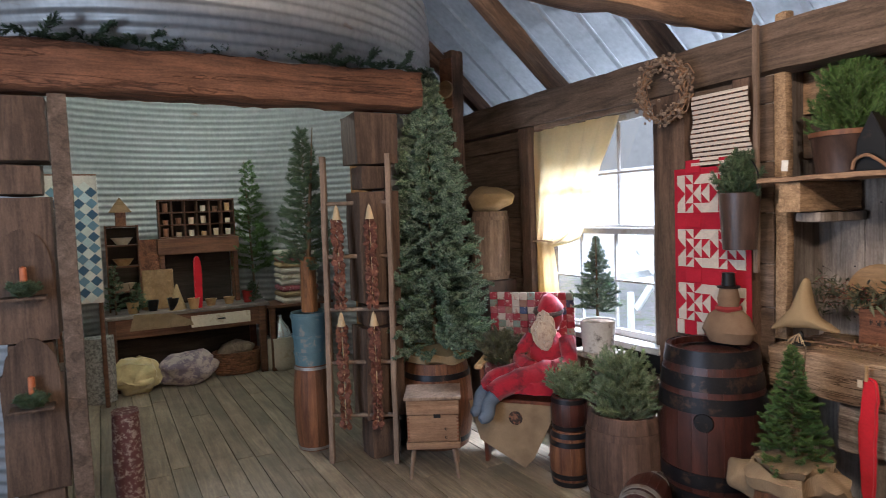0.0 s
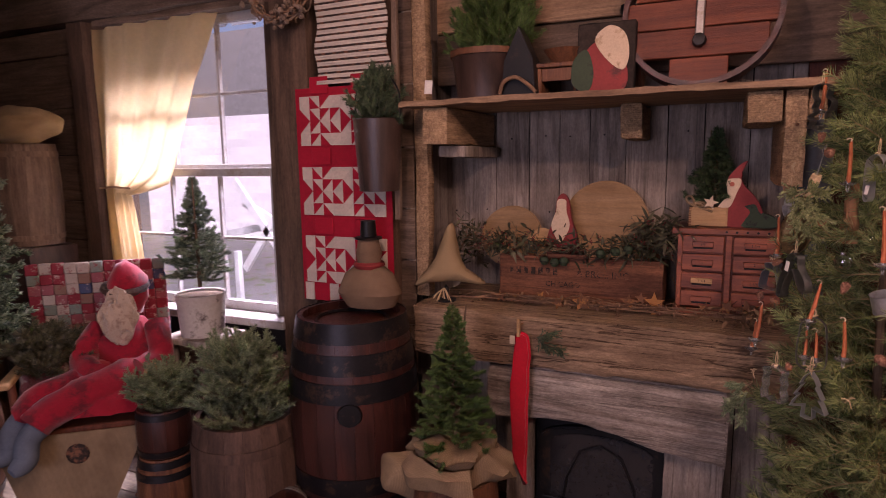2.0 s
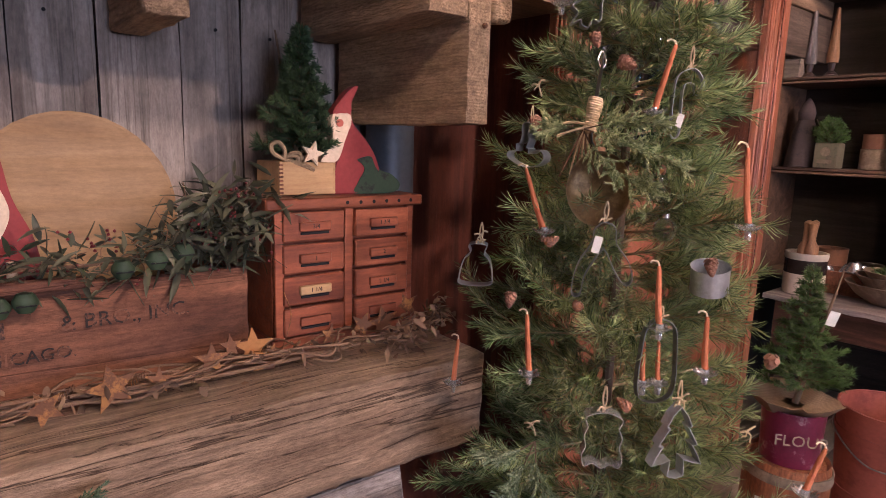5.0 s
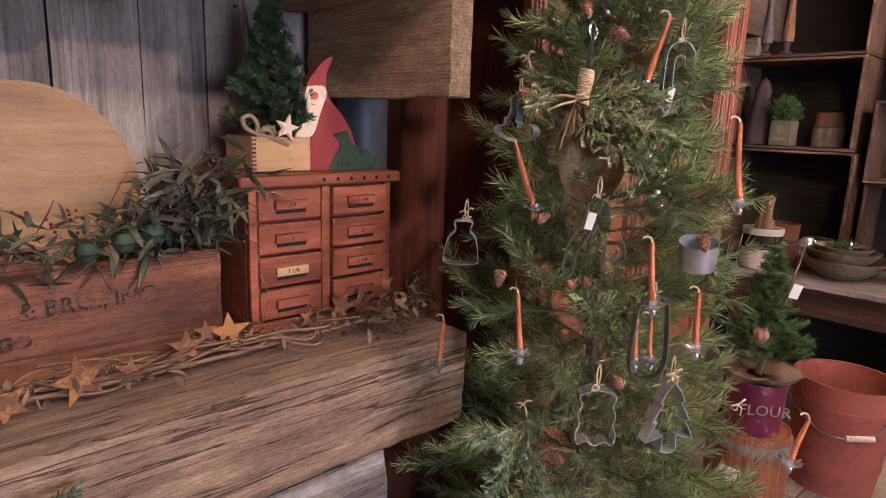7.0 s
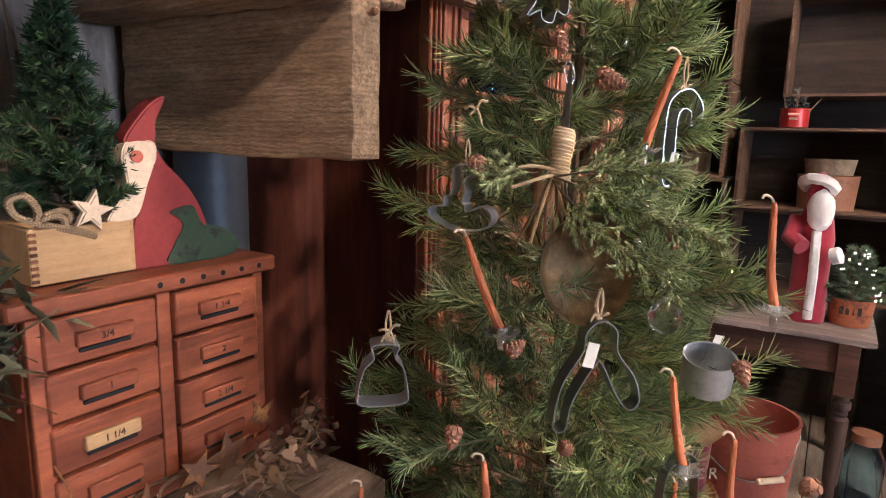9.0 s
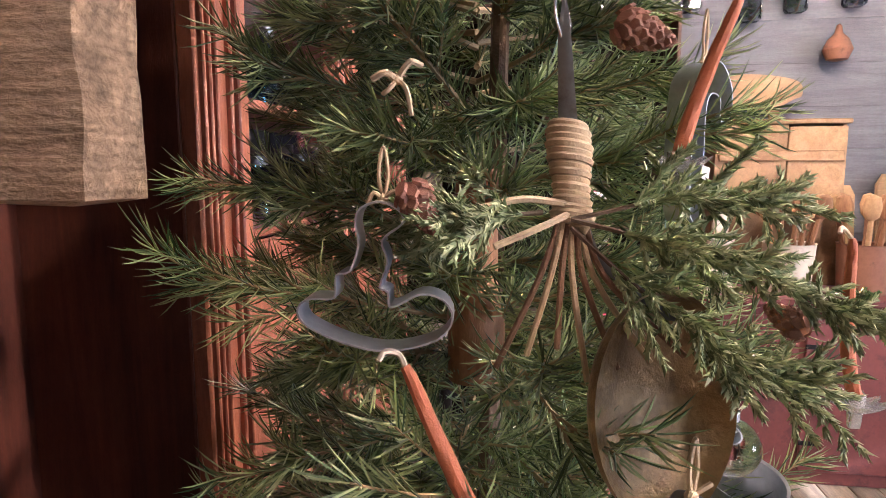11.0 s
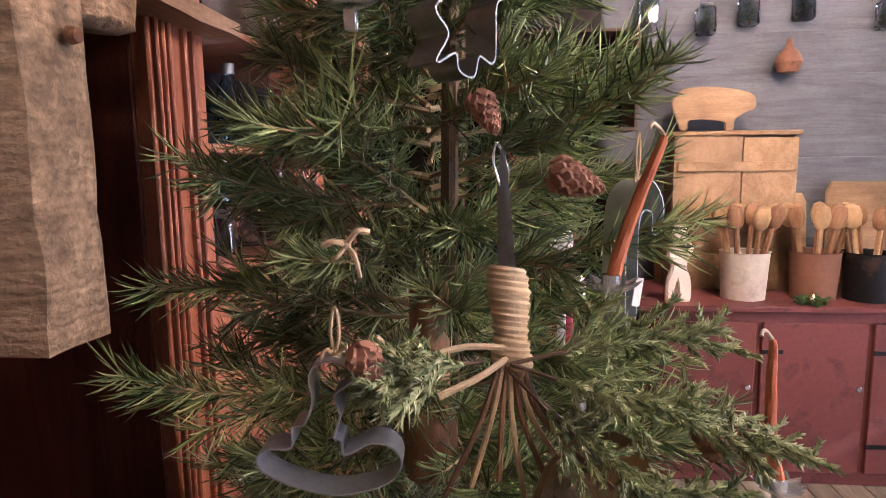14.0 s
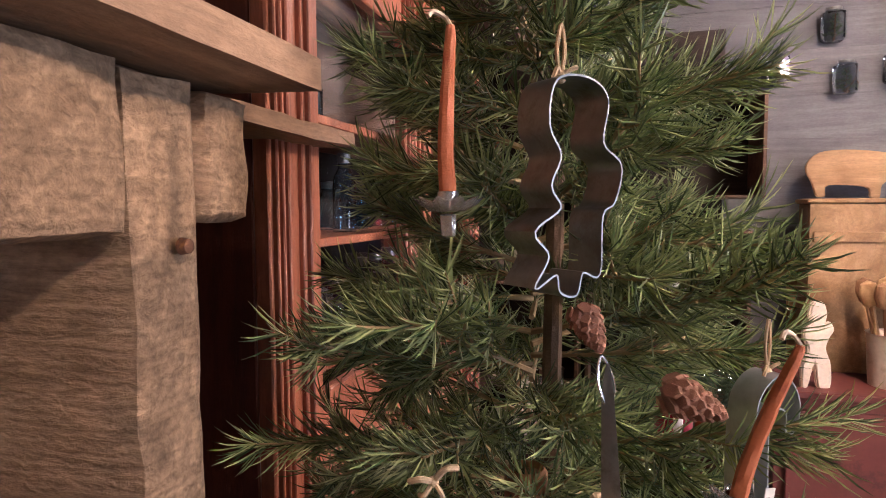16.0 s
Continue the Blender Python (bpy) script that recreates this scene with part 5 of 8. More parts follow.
cutter((-0.385, 2.7, 1.443), [(-0.012, 0.0), (0.004, 0.0), (0.004, 0.09), (0.012, 0.112), (0.028, 0.108), (0.03, 0.088), (0.044, 0.09), (0.046, 0.118), (0.025, 0.142), (-0.002, 0.132), (-0.013, 0.1)],
       0.03, -48, "tin candy-cane cookie cutter hanging by twine", M_CUTTER, 0.07, (-0.004, 0.012), scale=0.8)
cutter((-0.585, 3.012, 1.12), [(-0.03, 0.0), (0.028, 0.0), (0.034, 0.016), (0.028, 0.05), (0.016, 0.066), (0.02, 0.084), (-0.014, 0.084), (-0.012, 0.066), (-0.026, 0.05), (-0.034, 0.018)],
       0.036, -46, "tin milk-can cookie cutter hanging by twine", M_CUTTER, 0.06)
cutter((-0.5, 2.575, 0.86), [(-0.045, 0.02), (-0.012, 0.03), (-0.014, 0.0), (0.014, 0.0), (0.012, 0.03), (0.045, 0.02), (0.026, 0.055), (0.035, 0.056), (0.016, 0.088), (0.022, 0.09), (0.0, 0.125), (-0.022, 0.09), (-0.016, 0.088), (-0.035, 0.056), (-0.026, 0.055)],
       0.024, -30, "tin tree-shaped cookie cutter hanging by twine", M_CUTTER, 0.06, steps=2)
cutter((-0.58, 2.67, 0.86), [(-0.03, 0.0), (-0.016, 0.006), (0.0, -0.002), (0.016, 0.006), (0.03, 0.0), (0.034, 0.02), (0.028, 0.036), (0.032, 0.055), (0.026, 0.072), (0.03, 0.09), (0.0, 0.1), (-0.03, 0.09), (-0.026, 0.072), (-0.032, 0.055), (-0.028, 0.036), (-0.034, 0.02)],
       0.03, -45, "scalloped tin cookie cutter hanging by twine", M_CLIPTIN, 0.06)
cutter((-0.545, 2.725, 1.155), [(-0.05, 0.0), (-0.036, -0.004), (-0.03, 0.03), (-0.006, 0.075), (0.004, 0.078), (0.024, 0.04), (0.04, 0.02), (0.052, 0.03), (0.044, 0.06), (0.022, 0.09), (0.018, 0.118), (0.0, 0.128), (-0.016, 0.115), (-0.02, 0.09), (-0.042, 0.05)],
       0.026, -52, "dark tin cookie cutter shaped like a wishbone with a paper tag", M_DULLTIN, 0.05, (-0.03, 0.07))
cutter((-0.493, 2.63, 0.985), [(-0.032, 0.0), (0.032, 0.0), (0.032, 0.1), (0.022, 0.128), (0.0, 0.138), (-0.022, 0.128), (-0.032, 0.1)], 0.012, -25, "arched tin wire frame round two small candles", M_DULLTIN, 0.03)

cup = empty("tin_cup", pose(-0.325, 2.64, 1.152, 6, -14, 0) @ Matrix.Scale(0.75, 4), "plain grey tin cutter cup hanging in the pine", "tin cup")
part("cup_wall", lathe([(0.046, 0), (0.046, 0.066), (0.048, 0.068), (0.0445, 0.066), (0.0445, 0.002)], 36), M_CUTTER, cup)
part("cup_base", lathe([(0, 0.002), (0.045, 0.001)], 36), M_CUTTER, cup)
part("cup_handle", tube(curve_through([(0.046, 0, 0.06), (0.062, 0, 0.05), (0.062, 0, 0.02), (0.046, 0, 0.012)], 5), 0.003, 6), M_CUTTER, cup)


def pine_cone(at, size=0.024, tilt=(0, 0), orange=False, seed=0):
    r = random.Random(seed)
    c = empty("pine_cone", pose(*at, tilt[0], tilt[1], r.uniform(0, 360)), "small orange-brown pine cone" if orange else "small reddish-brown pine cone among the needles", "pine cone", "cones on the pine")
    me = bpy.data.meshes.get("cone_scale")
    if me is None:
        bm = bmesh.new()
        top = [bm.verts.new(p) for p in ((0, 0, 0), (0.25, -0.42, 0.1), (0.8, -0.36, 0.34), (1.0, 0, 0.5), (0.8, 0.36, 0.34), (0.25, 0.42, 0.1))]
        low = [bm.verts.new((v.co.x, v.co.y * 0.9, v.co.z - 0.22)) for v in top]
        bm.faces.new(top), bm.faces.new(low[::-1])
        for i in range(6):
            j = (i + 1) % 6
            bm.faces.new((top[i], low[i], low[j], top[j]))
        me = mesh_of("cone_scale", bm, M_CONE, False)
    part("core", lathe([(0, -size), (size * 0.5, -size * 0.7), (size * 0.62, 0), (size * 0.3, size * 0.9), (0, size * 1.1)], 12), M_CONEORANGE if orange else M_CONE, c)
    for k in range(46):
        s = k / 46
        z = -size * 0.95 + 1.95 * size * s
        rad = size * 0.62 * math.sin(math.pi * min(1, 0.25 + 0.75 * s)) ** 0.6
        a = k * 137.5
        share("scale", me, c, pose(0, 0, 0, 0, 0, a) @ pose(rad * 0.55, 0, z, 0, -18 - 45 * s, 0) @ Matrix.Scale(size * 0.62 * (1.05 - 0.45 * s), 4))
    return c


for i, (at, sz, tl, og) in enumerate((((-0.483, 2.822, 1.609), 0.019, (20, 160), False), ((-0.468, 2.762, 1.562), 0.024, (35, -115), False), ((-0.555, 2.89, 1.455), 0.02, (30, 170), False), ((-0.61, 2.882, 1.122), 0.02, (0, 170), False),
                                      ((-0.485, 2.667, 1.38), 0.018, (40, 60), True), ((-0.434, 2.585, 1.22), 0.02, (0, 150), False), ((-0.578, 2.748, 1.134), 0.017, (60, 0), True), ((-0.575, 2.82, 1.24), 0.018, (40, -60), True),
                                      ((-0.36, 2.5, 1.06), 0.022, (30, 150), False), ((-0.54, 2.66, 0.97), 0.018, (60, 40), True))):
    pine_cone(at, sz * 0.74, tl, og, i)

# ladle with twine, dried stems and a juniper sprig
ladle = empty("metal_ladle", pose(-0.475, 2.81, 1.553), "old mica-coloured ladle wrapped in twine with dried stems", "ladle")
M_MICA = paint("tarnished_brass", (0.42, 0.3, 0.15), 0.42, (0.24, 0.17, 0.09), 0.45, 30, 0.4, 0.7)
neck, low = Vector((-0.028, -0.006, -0.1)), Vector((-0.066, -0.062, -0.212))
handle = bmesh.new()
rows = []
for p, wd in ((Vector((0.002, 0, 0.03)), 0.0012), (Vector((0, 0, 0.012)), 0.004), (neck * 0.5, 0.0062), (neck, 0.006), (neck + Vector((-0.012, -0.012, -0.03)), 0.005), (low + Vector((0, 0.0, 0.05)), 0.006)):
    rows.append([handle.verts.new(p + Vector((-0.0012 * e, 0.96 * wd * d, 0)) + Vector((0.28 * wd * d, 0, 0))) for d, e in ((-1, 0.6), (0, 1.4), (1, 0.6), (1, -0.6), (0, 0.4), (-1, -0.6))])
for a, b in zip(rows, rows[1:]):
    for i in range(6):
        handle.faces.new((a[i], a[(i + 1) % 6], b[(i + 1) % 6], b[i]))
handle.faces.new(rows[0]), handle.faces.new(rows[-1][::-1])
bmesh.ops.recalc_face_normals(handle, faces=handle.faces[:])
part("handle", handle, M_DULLTIN, ladle)
bowl = bmesh.new()
rings = []
for k in range(9):
    a = k / 8 * math.pi / 2
    rings.append((0.056 * math.sin(a), -0.03 * math.cos(a)))
lathe(rings, 36, bowl)
bmesh.ops.solidify(bowl, geom=bowl.faces[:], thickness=0.0012)
part("bowl", bowl, M_MICA, ladle, "shallow mottled bowl", m=Matrix.Translation(low) @ pose(0, 0, 0, 0, 0, -54) @ pose(0, 0, 0, 82) @ Matrix.Diagonal((1, 1.18, 1, 1)))
for k in range(15):
    z = -0.052 - k * 0.0042
    f = -z / 0.1
    part("twine_wrap", rod_ring(0.0105 + 0.0015 * math.sin(k * 0.5) + 0.0008 * (k % 2), 0.0028, Matrix.Translation(neck * f) @ pose(0, 0, 0, 8, 10 + k % 3, 0), 16), M_TWINE, ladle)
part("twine_tail", tube(curve_through([neck + Vector((-0.008, 0, 0)), neck + Vector((-0.02, 0.03, 0.004)), neck + Vector((-0.03, 0.065, -0.002)), neck + Vector((-0.03, 0.085, 0.012))], 6), 0.0023, 6), M_TWINE, ladle)
part("twine_tail", tube(curve_through([neck + Vector((-0.01, 0, -0.004)), neck + Vector((-0.03, 0.02, -0.012)), neck + Vector((-0.04, 0.045, -0.022))], 6), 0.0023, 6), M_TWINE, ladle)
for k in range(7):
    dx = (k - 3) * 0.006
    part("dry_stem", tube(curve_through([neck + Vector((-0.008, dx * 0.3, 0)), neck + Vector((-0.02, dx, -0.04)), neck + Vector((-0.028 + 0.004 * (k % 3), dx * 3 - 0.01, -0.085 - 0.006 * (k % 4)))], 5), 0.002, 6), M_TWINE if k % 2 else M_VINE, ladle)
part("little_bell", lathe([(0, -0.007), (0.005, -0.005), (0.0068, 0), (0.005, 0.005), (0, 0.007)], 14), M_MICA, ladle, m=Matrix.Translation(neck + Vector((-0.012, -0.004, -0.012))))
part("hang_wire", tube(curve_through([(0, 0, 0.0), (-0.004, 0.006, 0.02), (0.004, 0.004, 0.034), (0.006, -0.004, 0.015), (0, 0, 0)], 6), 0.001, 5), M_CLIPTIN, ladle)


def juniper(at, lines, label, seed, dense=1500, ln=0.007, thick=0.0013, material=None):
    rng = np.random.default_rng(seed)
    g = empty("juniper_sprig", pose(*at), label, "sprig")
    every = []
    for line in lines:
        pts = curve_through(line, 5)
        part("stem", tube(pts, [0.0016 * (1 - 0.6 * i / len(pts)) for i in range(len(pts))], 5), M_BARK, g)
        for k in range(3, len(pts)):
            for s in (-1, 1, 0.4):
                way = (pts[k] - pts[k - 1]).normalized()
                q = Vector(rng.normal(size=3)) * 0.6 + Vector((0, s, 0.6)).cross(way) * s
                d = (way * 0.9 + q * 0.75).normalized()
                l2 = rng.uniform(0.02, 0.045)
                tw = [pts[k] + d * (l2 * j / 3) + way * (0.004 * j) for j in range(4)]
                every.append((tw, 1.0))
                for e in range(2):
                    d2 = (d + Vector(rng.normal(size=3)) * 0.7).normalized()
                    every.append(([tw[1 + e], tw[1 + e] + d2 * 0.008, tw[1 + e] + d2 * 0.017], 0.9))
    v, f = needles_along(every, dense, ln, thick, rng, 0.55)
    soup("foliage", v, f, material or M_BLUEGREEN, g, kind="stuff")
    return g


juniper((-0.52, 2.805, 1.445), [[(0, 0, 0), (-0.01, -0.05, -0.012), (0.0, -0.11, -0.03), (0.015, -0.17, -0.05)], [(0, 0, -0.005), (-0.015, -0.04, -0.04), (-0.01, -0.09, -0.075), (0.005, -0.13, -0.095)],
                                [(0, 0, 0.0), (0.01, -0.06, 0.012), (0.03, -0.12, 0.012)]], "grey-green juniper sprig tied to the ladle", 5, 1500, 0.007, 0.0015, M_SPRIG)
juniper((-0.53, 2.822, 1.45), [[(0, 0, 0), (-0.005, 0.02, -0.002), (-0.008, 0.045, -0.006)]], "small yellow-green juniper tip", 6, 1500, 0.008, 0.0014, M_SPRIG)
juniper((-0.62, 2.79, 0.87), [[(0, 0, 0), (-0.03, 0.03, -0.03), (-0.04, 0.08, -0.05)], [(0, 0, 0), (-0.02, -0.03, -0.05), (-0.02, -0.07, -0.09)], [(0, 0, 0), (-0.04, 0.0, -0.06), (-0.05, 0.01, -0.1)]], "juniper sprig tied with a twine bow", 7)
juniper((-1.4, 3.06, 0.83), [[(0, 0, 0.02), (0.05, -0.015, 0.0), (0.11, -0.02, -0.015)], [(0, 0, 0.02), (0.03, -0.02, 0.03), (0.07, -0.02, 0.045)]], "green sprig beside the stocking on the mantel", 8, material=M_FIR)


def twine_bow(at, turn, size=0.75):
    b = empty("twine_bow", pose(*at, 0, 0, turn), "knotted bow of jute twine on a pine twig", "bow", "twine bows")
    for s in (-1, 1):
        part("loop", tube(curve_through([(0, 0, 0), (0.007 * s, -0.004, 0.006 + 0.003 * s), (0.014 * s, 0, 0.004 + 0.004 * s)], 5), 0.0026 * size, 6), M_TWINE, b)
        part("tail", tube(curve_through([(0, 0, 0), (0.005 * s, -0.004, -0.006), (0.008 * s, 0, -0.014 - 0.006 * s)], 5), 0.002 * size, 6), M_TWINE, b)
    part("knot", bmesh_ball(0.0045 * size), M_TWINE, b)
    return b


for at, turn in (((-0.62, 2.8, 0.9), -60), ((-0.575, 3.01, 1.225), -60), ((-0.54, 2.905, 1.525), -75), ((-0.5, 2.58, 1.0), -30), ((-0.42, 2.5, 0.95), -25)):
    twine_bow(at, turn)

peg = empty("wooden_bobbin", pose(-0.39, 2.873, 1.3) @ Matrix.Diagonal((0.88, 0.88, 0.96, 1)), "old turned wooden bobbin tucked in the pine", "bobbin")
part("shaft", lathe([(0, 0), (0.0265, 0), (0.0275, 0.06), (0.02, 0.085), (0.0195, 0.178), (0.016, 0.182), (0.0155, 0.176), (0, 0.17)], 26), M_PEG, peg)
# glass baubles caught between the branches
M_BAUBLE = glassy("clear_glass", (0.9, 0.95, 0.97), 0.03)
for at in ((-0.33, 2.79, 1.6), (-0.36, 2.74, 1.33), (-0.43, 2.68, 1.27)):
    b = empty("glass_bauble", pose(*at), "clear glass ornament among the needles", "ornament")
    part("glass", bmesh_ball(0.022, 3), M_BAUBLE, b)
    part("cap", lathe([(0.006, 0.02), (0.006, 0.028), (0, 0.028)], 12), M_CLIPTIN, b)


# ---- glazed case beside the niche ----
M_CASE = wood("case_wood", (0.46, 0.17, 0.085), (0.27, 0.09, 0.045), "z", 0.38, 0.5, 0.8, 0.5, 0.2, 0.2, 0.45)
CASE_Y, CASE_L, CASE_R = 3.35, -0.03, 1.47
case = empty("glass_cabinet", pose(CASE_L, CASE_Y, 0), "tall red-brown wooden cabinet with glazed doors", "cabinet")
cw = CASE_R - CASE_L
# left side is coloured darker than the right one
part("side", box(0.03, 0.42, 2.25, (0.015, 0.21, 0), 0.003), M_TAN, case, "dark red-brown cabinet side")
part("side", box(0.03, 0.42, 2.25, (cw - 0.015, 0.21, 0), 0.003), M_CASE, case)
# pale blue back: the bright bluish light inside is put into its colour
part("back", box(cw - 0.06, 0.02, 2.25, (cw / 2, 0.4, 0), 0), paint("blue_lit_lining", (0.42, 0.52, 0.6), 0.7, (0.2, 0.2, 0.2), 0.2, 5), case)
part("top", box(cw + 0.06, 0.46, 0.05, (cw / 2, 0.2, 2.25), 0.01), M_CASE, case)
for i, (fx, fw) in enumerate(((0.0, 0.17), (cw / 2 - 0.11, 0.22), (cw - 0.19, 0.19))):
    st = part("stile", box(fw, 0.03, 2.25, (fx + fw / 2, -0.015, 0), 0.004), M_CASE, case)
    for k in range(5):
        part("bead", box(0.008, 0.012, 2.24, (fx + 0.012 + k * (0.018 if k < 3 else 0.027), -0.034, 0.005), 0.003), M_CASE, st)
    part("door_joint", box(0.004, 0.004, 2.24, (fx + fw * 0.62, -0.0315, 0.005), 0.0008), M_DARK, st)
for fx, w in ((0.17, cw / 2 - 0.28), (cw / 2 + 0.11, cw / 2 - 0.3)):
    for z, h in ((1.17, 0.17), (2.12, 0.1), (0.06, 0.08)):
        part("rail", box(w, 0.025, h, (fx + w / 2, -0.01, z), 0.004), M_CASE, case)
    part("panel", box(w, 0.016, 1.03, (fx + w / 2, 0.0, 0.14), 0.006), M_CASE, case)
    part("glass", box(w, 0.004, 0.78, (fx + w / 2, 0.004, 1.34), 0), M_GLASS, case).visible_shadow = False
for z in (1.33, 1.6, 1.86):
    part("inner_shelf", box(cw - 0.08, 0.34, 0.02, (cw / 2, 0.23, z), 0.002), M_CASE, case)
M_BOTTLE = glassy("blue_bottle_glass", (0.62, 0.84, 0.95), 0.04)
rb = random.Random(5)
def bottle(at, h, r, material):
    b = empty("glass_jar", pose(*at), "old pale blue glass jar in the cabinet", "jar", "jars in the cabinet")
    part("glass", lathe([(0, 0.002), (r, 0.0), (r * 1.02, h * 0.6), (r * 0.9, h * 0.72), (r * 0.5, h * 0.84), (r * 0.5, h), (r * 0.42, h), (r * 0.42, h * 0.84), (r * 0.85, h * 0.7), (r * 0.94, 0.008), (0, 0.008)], 20), material, b)
    part("lid", lathe([(r * 0.56, h * 0.9), (r * 0.56, h + 0.006), (0, h + 0.008)], 16), M_DULLTIN, b)
for z in (1.351, 1.621, 1.881):
    for k in range(10):
        bottle((CASE_L + 0.1 + k * 0.135 + rb.uniform(-0.02, 0.02), CASE_Y + 0.2 + rb.uniform(-0.06, 0.08), z), rb.uniform(0.13, 0.2), rb.uniform(0.03, 0.045), M_BOTTLE)

# ---- work table with turned legs ----
M_TABLETOP = wood("grey_table_top", (0.36, 0.31, 0.28), (0.2, 0.165, 0.14), "y", 0.6, 0.6, 0.6, 0.6, 0.4, 0.2)
M_TABLELEG = wood("dark_table", (0.1, 0.06, 0.045), (0.04, 0.025, 0.02), "z", 0.35, 0.5, 0.8, 0.5, 0.2, 0.2, 0.5)
M_APRON = wood("brown_apron", (0.13, 0.06, 0.04), (0.06, 0.03, 0.02), "y", 0.5, 0.5, 0.8, 0.5, 0.2, 0.2)
table = empty("work_table", pose(1.95, 2.83, 0), "old table with worn grey top and dark turned legs", "table")
part("tabletop", hewn(0.66, 1.06, 0.028, (6, 24, 1), 0.003, 3), M_TABLETOP, table, m=pose(0, 0, 0.715))
part("apron", box(0.025, 0.88, 0.14, (-0.26, 0, 0.574), 0.003), M_APRON, table)
part("apron", box(0.025, 0.88, 0.14, (0.26, 0, 0.574), 0.003), M_APRON, table)
part("apron", box(0.5, 0.025, 0.14, (0, -0.42, 0.574), 0.003), M_APRON, table)
legp = [(0.0, 0.0), (0.018, 0.0), (0.024, 0.04), (0.02, 0.07), (0.03, 0.1), (0.034, 0.3), (0.036, 0.38), (0.024, 0.395), (0.03, 0.405), (0.024, 0.415), (0.036, 0.43), (0.036, 0.455), (0.026, 0.465), (0.032, 0.49)]
for lx in (-0.26, 0.26):
    for ly in (-0.44, 0.44):
        lg = part("leg", lathe(legp, 24), M_TABLELEG, table, m=pose(lx, ly, 0))
        part("leg_block", box(0.075, 0.075, 0.228, (0, 0, 0.487), 0.003), M_APRON, lg)

# ---- open crates stacked as shelves on and over the table ----
M_BOXWOOD2 = wood("crate_edges", (0.2, 0.12, 0.075), (0.09, 0.055, 0.035), "y", 0.7, 0.6, 0.7, 0.5, 0.3, 0.4)
# dark wood; on crate backs it stands for the shade inside
M_DARKWOOD_SHADE = wood("dark_wood_and_shade", (0.06, 0.045, 0.035), (0.03, 0.022, 0.018), "y", 0.85, 0.5, 0.7, 0.5, 0.3, 0.3)


def shelf_crate(y0, y1, z0, z1, x0=2.12, dp=0.36):
    c = empty("open_crate", pose(x0, (y0 + y1) / 2, z0), "old open wooden crate on its side used as a shelf", "crate", "crates stacked as shelves")
    w, h = y1 - y0, z1 - z0
    part("bottom", box(dp, w, 0.014, (dp / 2, 0, 0), 0.002), M_BOXWOOD2, c)
    part("top", box(dp, w, 0.014, (dp / 2, 0, h - 0.014), 0.002), M_BOXWOOD2, c)
    for s in (-1, 1):
        part("side", box(dp, 0.016, h - 0.03, (dp / 2, s * (w / 2 - 0.008), 0.015), 0.002), M_BOXWOOD2, c)
    part("back", box(0.012, w - 0.034, h - 0.03, (dp - 0.007, 0, 0.015), 0), M_DARKWOOD_SHADE, c)
    return c


shelf_crate(2.22, 2.94, 0.76 + 0.42, 1.575, 2.14, 0.4)
shelf_crate(2.16, 2.78, 1.72, 2.2, 2.2, 0.34)
shelf_crate(3.0, 3.62, 1.325, 1.79)
shelf_crate(3.0, 3.62, 1.795, 2.25)
shelf_crate(2.98, 3.62, 0.745, 1.32)
shelf_crate(2.2, 2.95, 0.745, 1.17, 2.24, 0.34)
# added dark sheet that puts shade behind the crates
setting("shelf_backing", box(0.02, 1.35, 2.6, (2.66, 2.95, 0), 0), M_DARKWOOD_SHADE, "added dark sheet standing for shade behind the stacked crates", "panel")

M_REDTIN = paint("red_coffee_tin", (0.42, 0.03, 0.025), 0.32, (0.2, 0.02, 0.02), 0.15, 10, 0.05, 0.3, 0.5)
M_STONE = paint("stoneware", (0.6, 0.52, 0.4), 0.4, (0.4, 0.32, 0.22), 0.15, 6, 0.05, 0, 0.5)
M_BROWNCLAY = paint("brown_clay", (0.24, 0.11, 0.06), 0.55, (0.12, 0.06, 0.035), 0.2, 8)
M_OAKBOWL = wood("wooden_bowl", (0.34, 0.27, 0.19), (0.2, 0.15, 0.1), "x", 0.6, 0.5, 0.7, 0.5, 0.2, 0.3)
M_FROST = leafy("frosted_brush", (0.03, 0.045, 0.04), (0.16, 0.2, 0.2), 0.6)


def vessel(name, at, profile, material, label, category, seg=28, group=""):
    return thing(name, lathe(profile, seg), material, pose(*at), label, category, group)


def pot_profile(r0, r1, h, t=0.006):
    return [(0, 0), (r0, 0), (r1, h), (r1 + 0.003, h + 0.003), (r1 - t, h), (r0 - t, t), (0, t)]


tin = empty("coffee_tin", pose(2.2, 2.72, 1.577), "small red tin with frosted bottle-brush trees", "tin")
part("body", lathe(pot_profile(0.062, 0.062, 0.085, 0.002), 30), M_REDTIN, tin)
for k, wd in enumerate((0.05, 0.035)):
    part("print_bar", box(0.003, wd, 0.01, (-0.0625, 0, 0.055 - k * 0.02), 0.001), M_CREAM, tin)
for k, (dx, dy, h) in enumerate(((0, 0.0, 0.14), (-0.01, -0.035, 0.1), (-0.01, 0.035, 0.09))):
    evergreen("brush_tree", (2.2 + dx, 2.72 + dy, 1.62), h, 0.028, 16, "tiny frosted bottle-brush tree in a red tin", M_FROST, 0.013, 2600, 0.0008, 30 + k, 0.05, 0.006, 3, 0.003, parts=False)
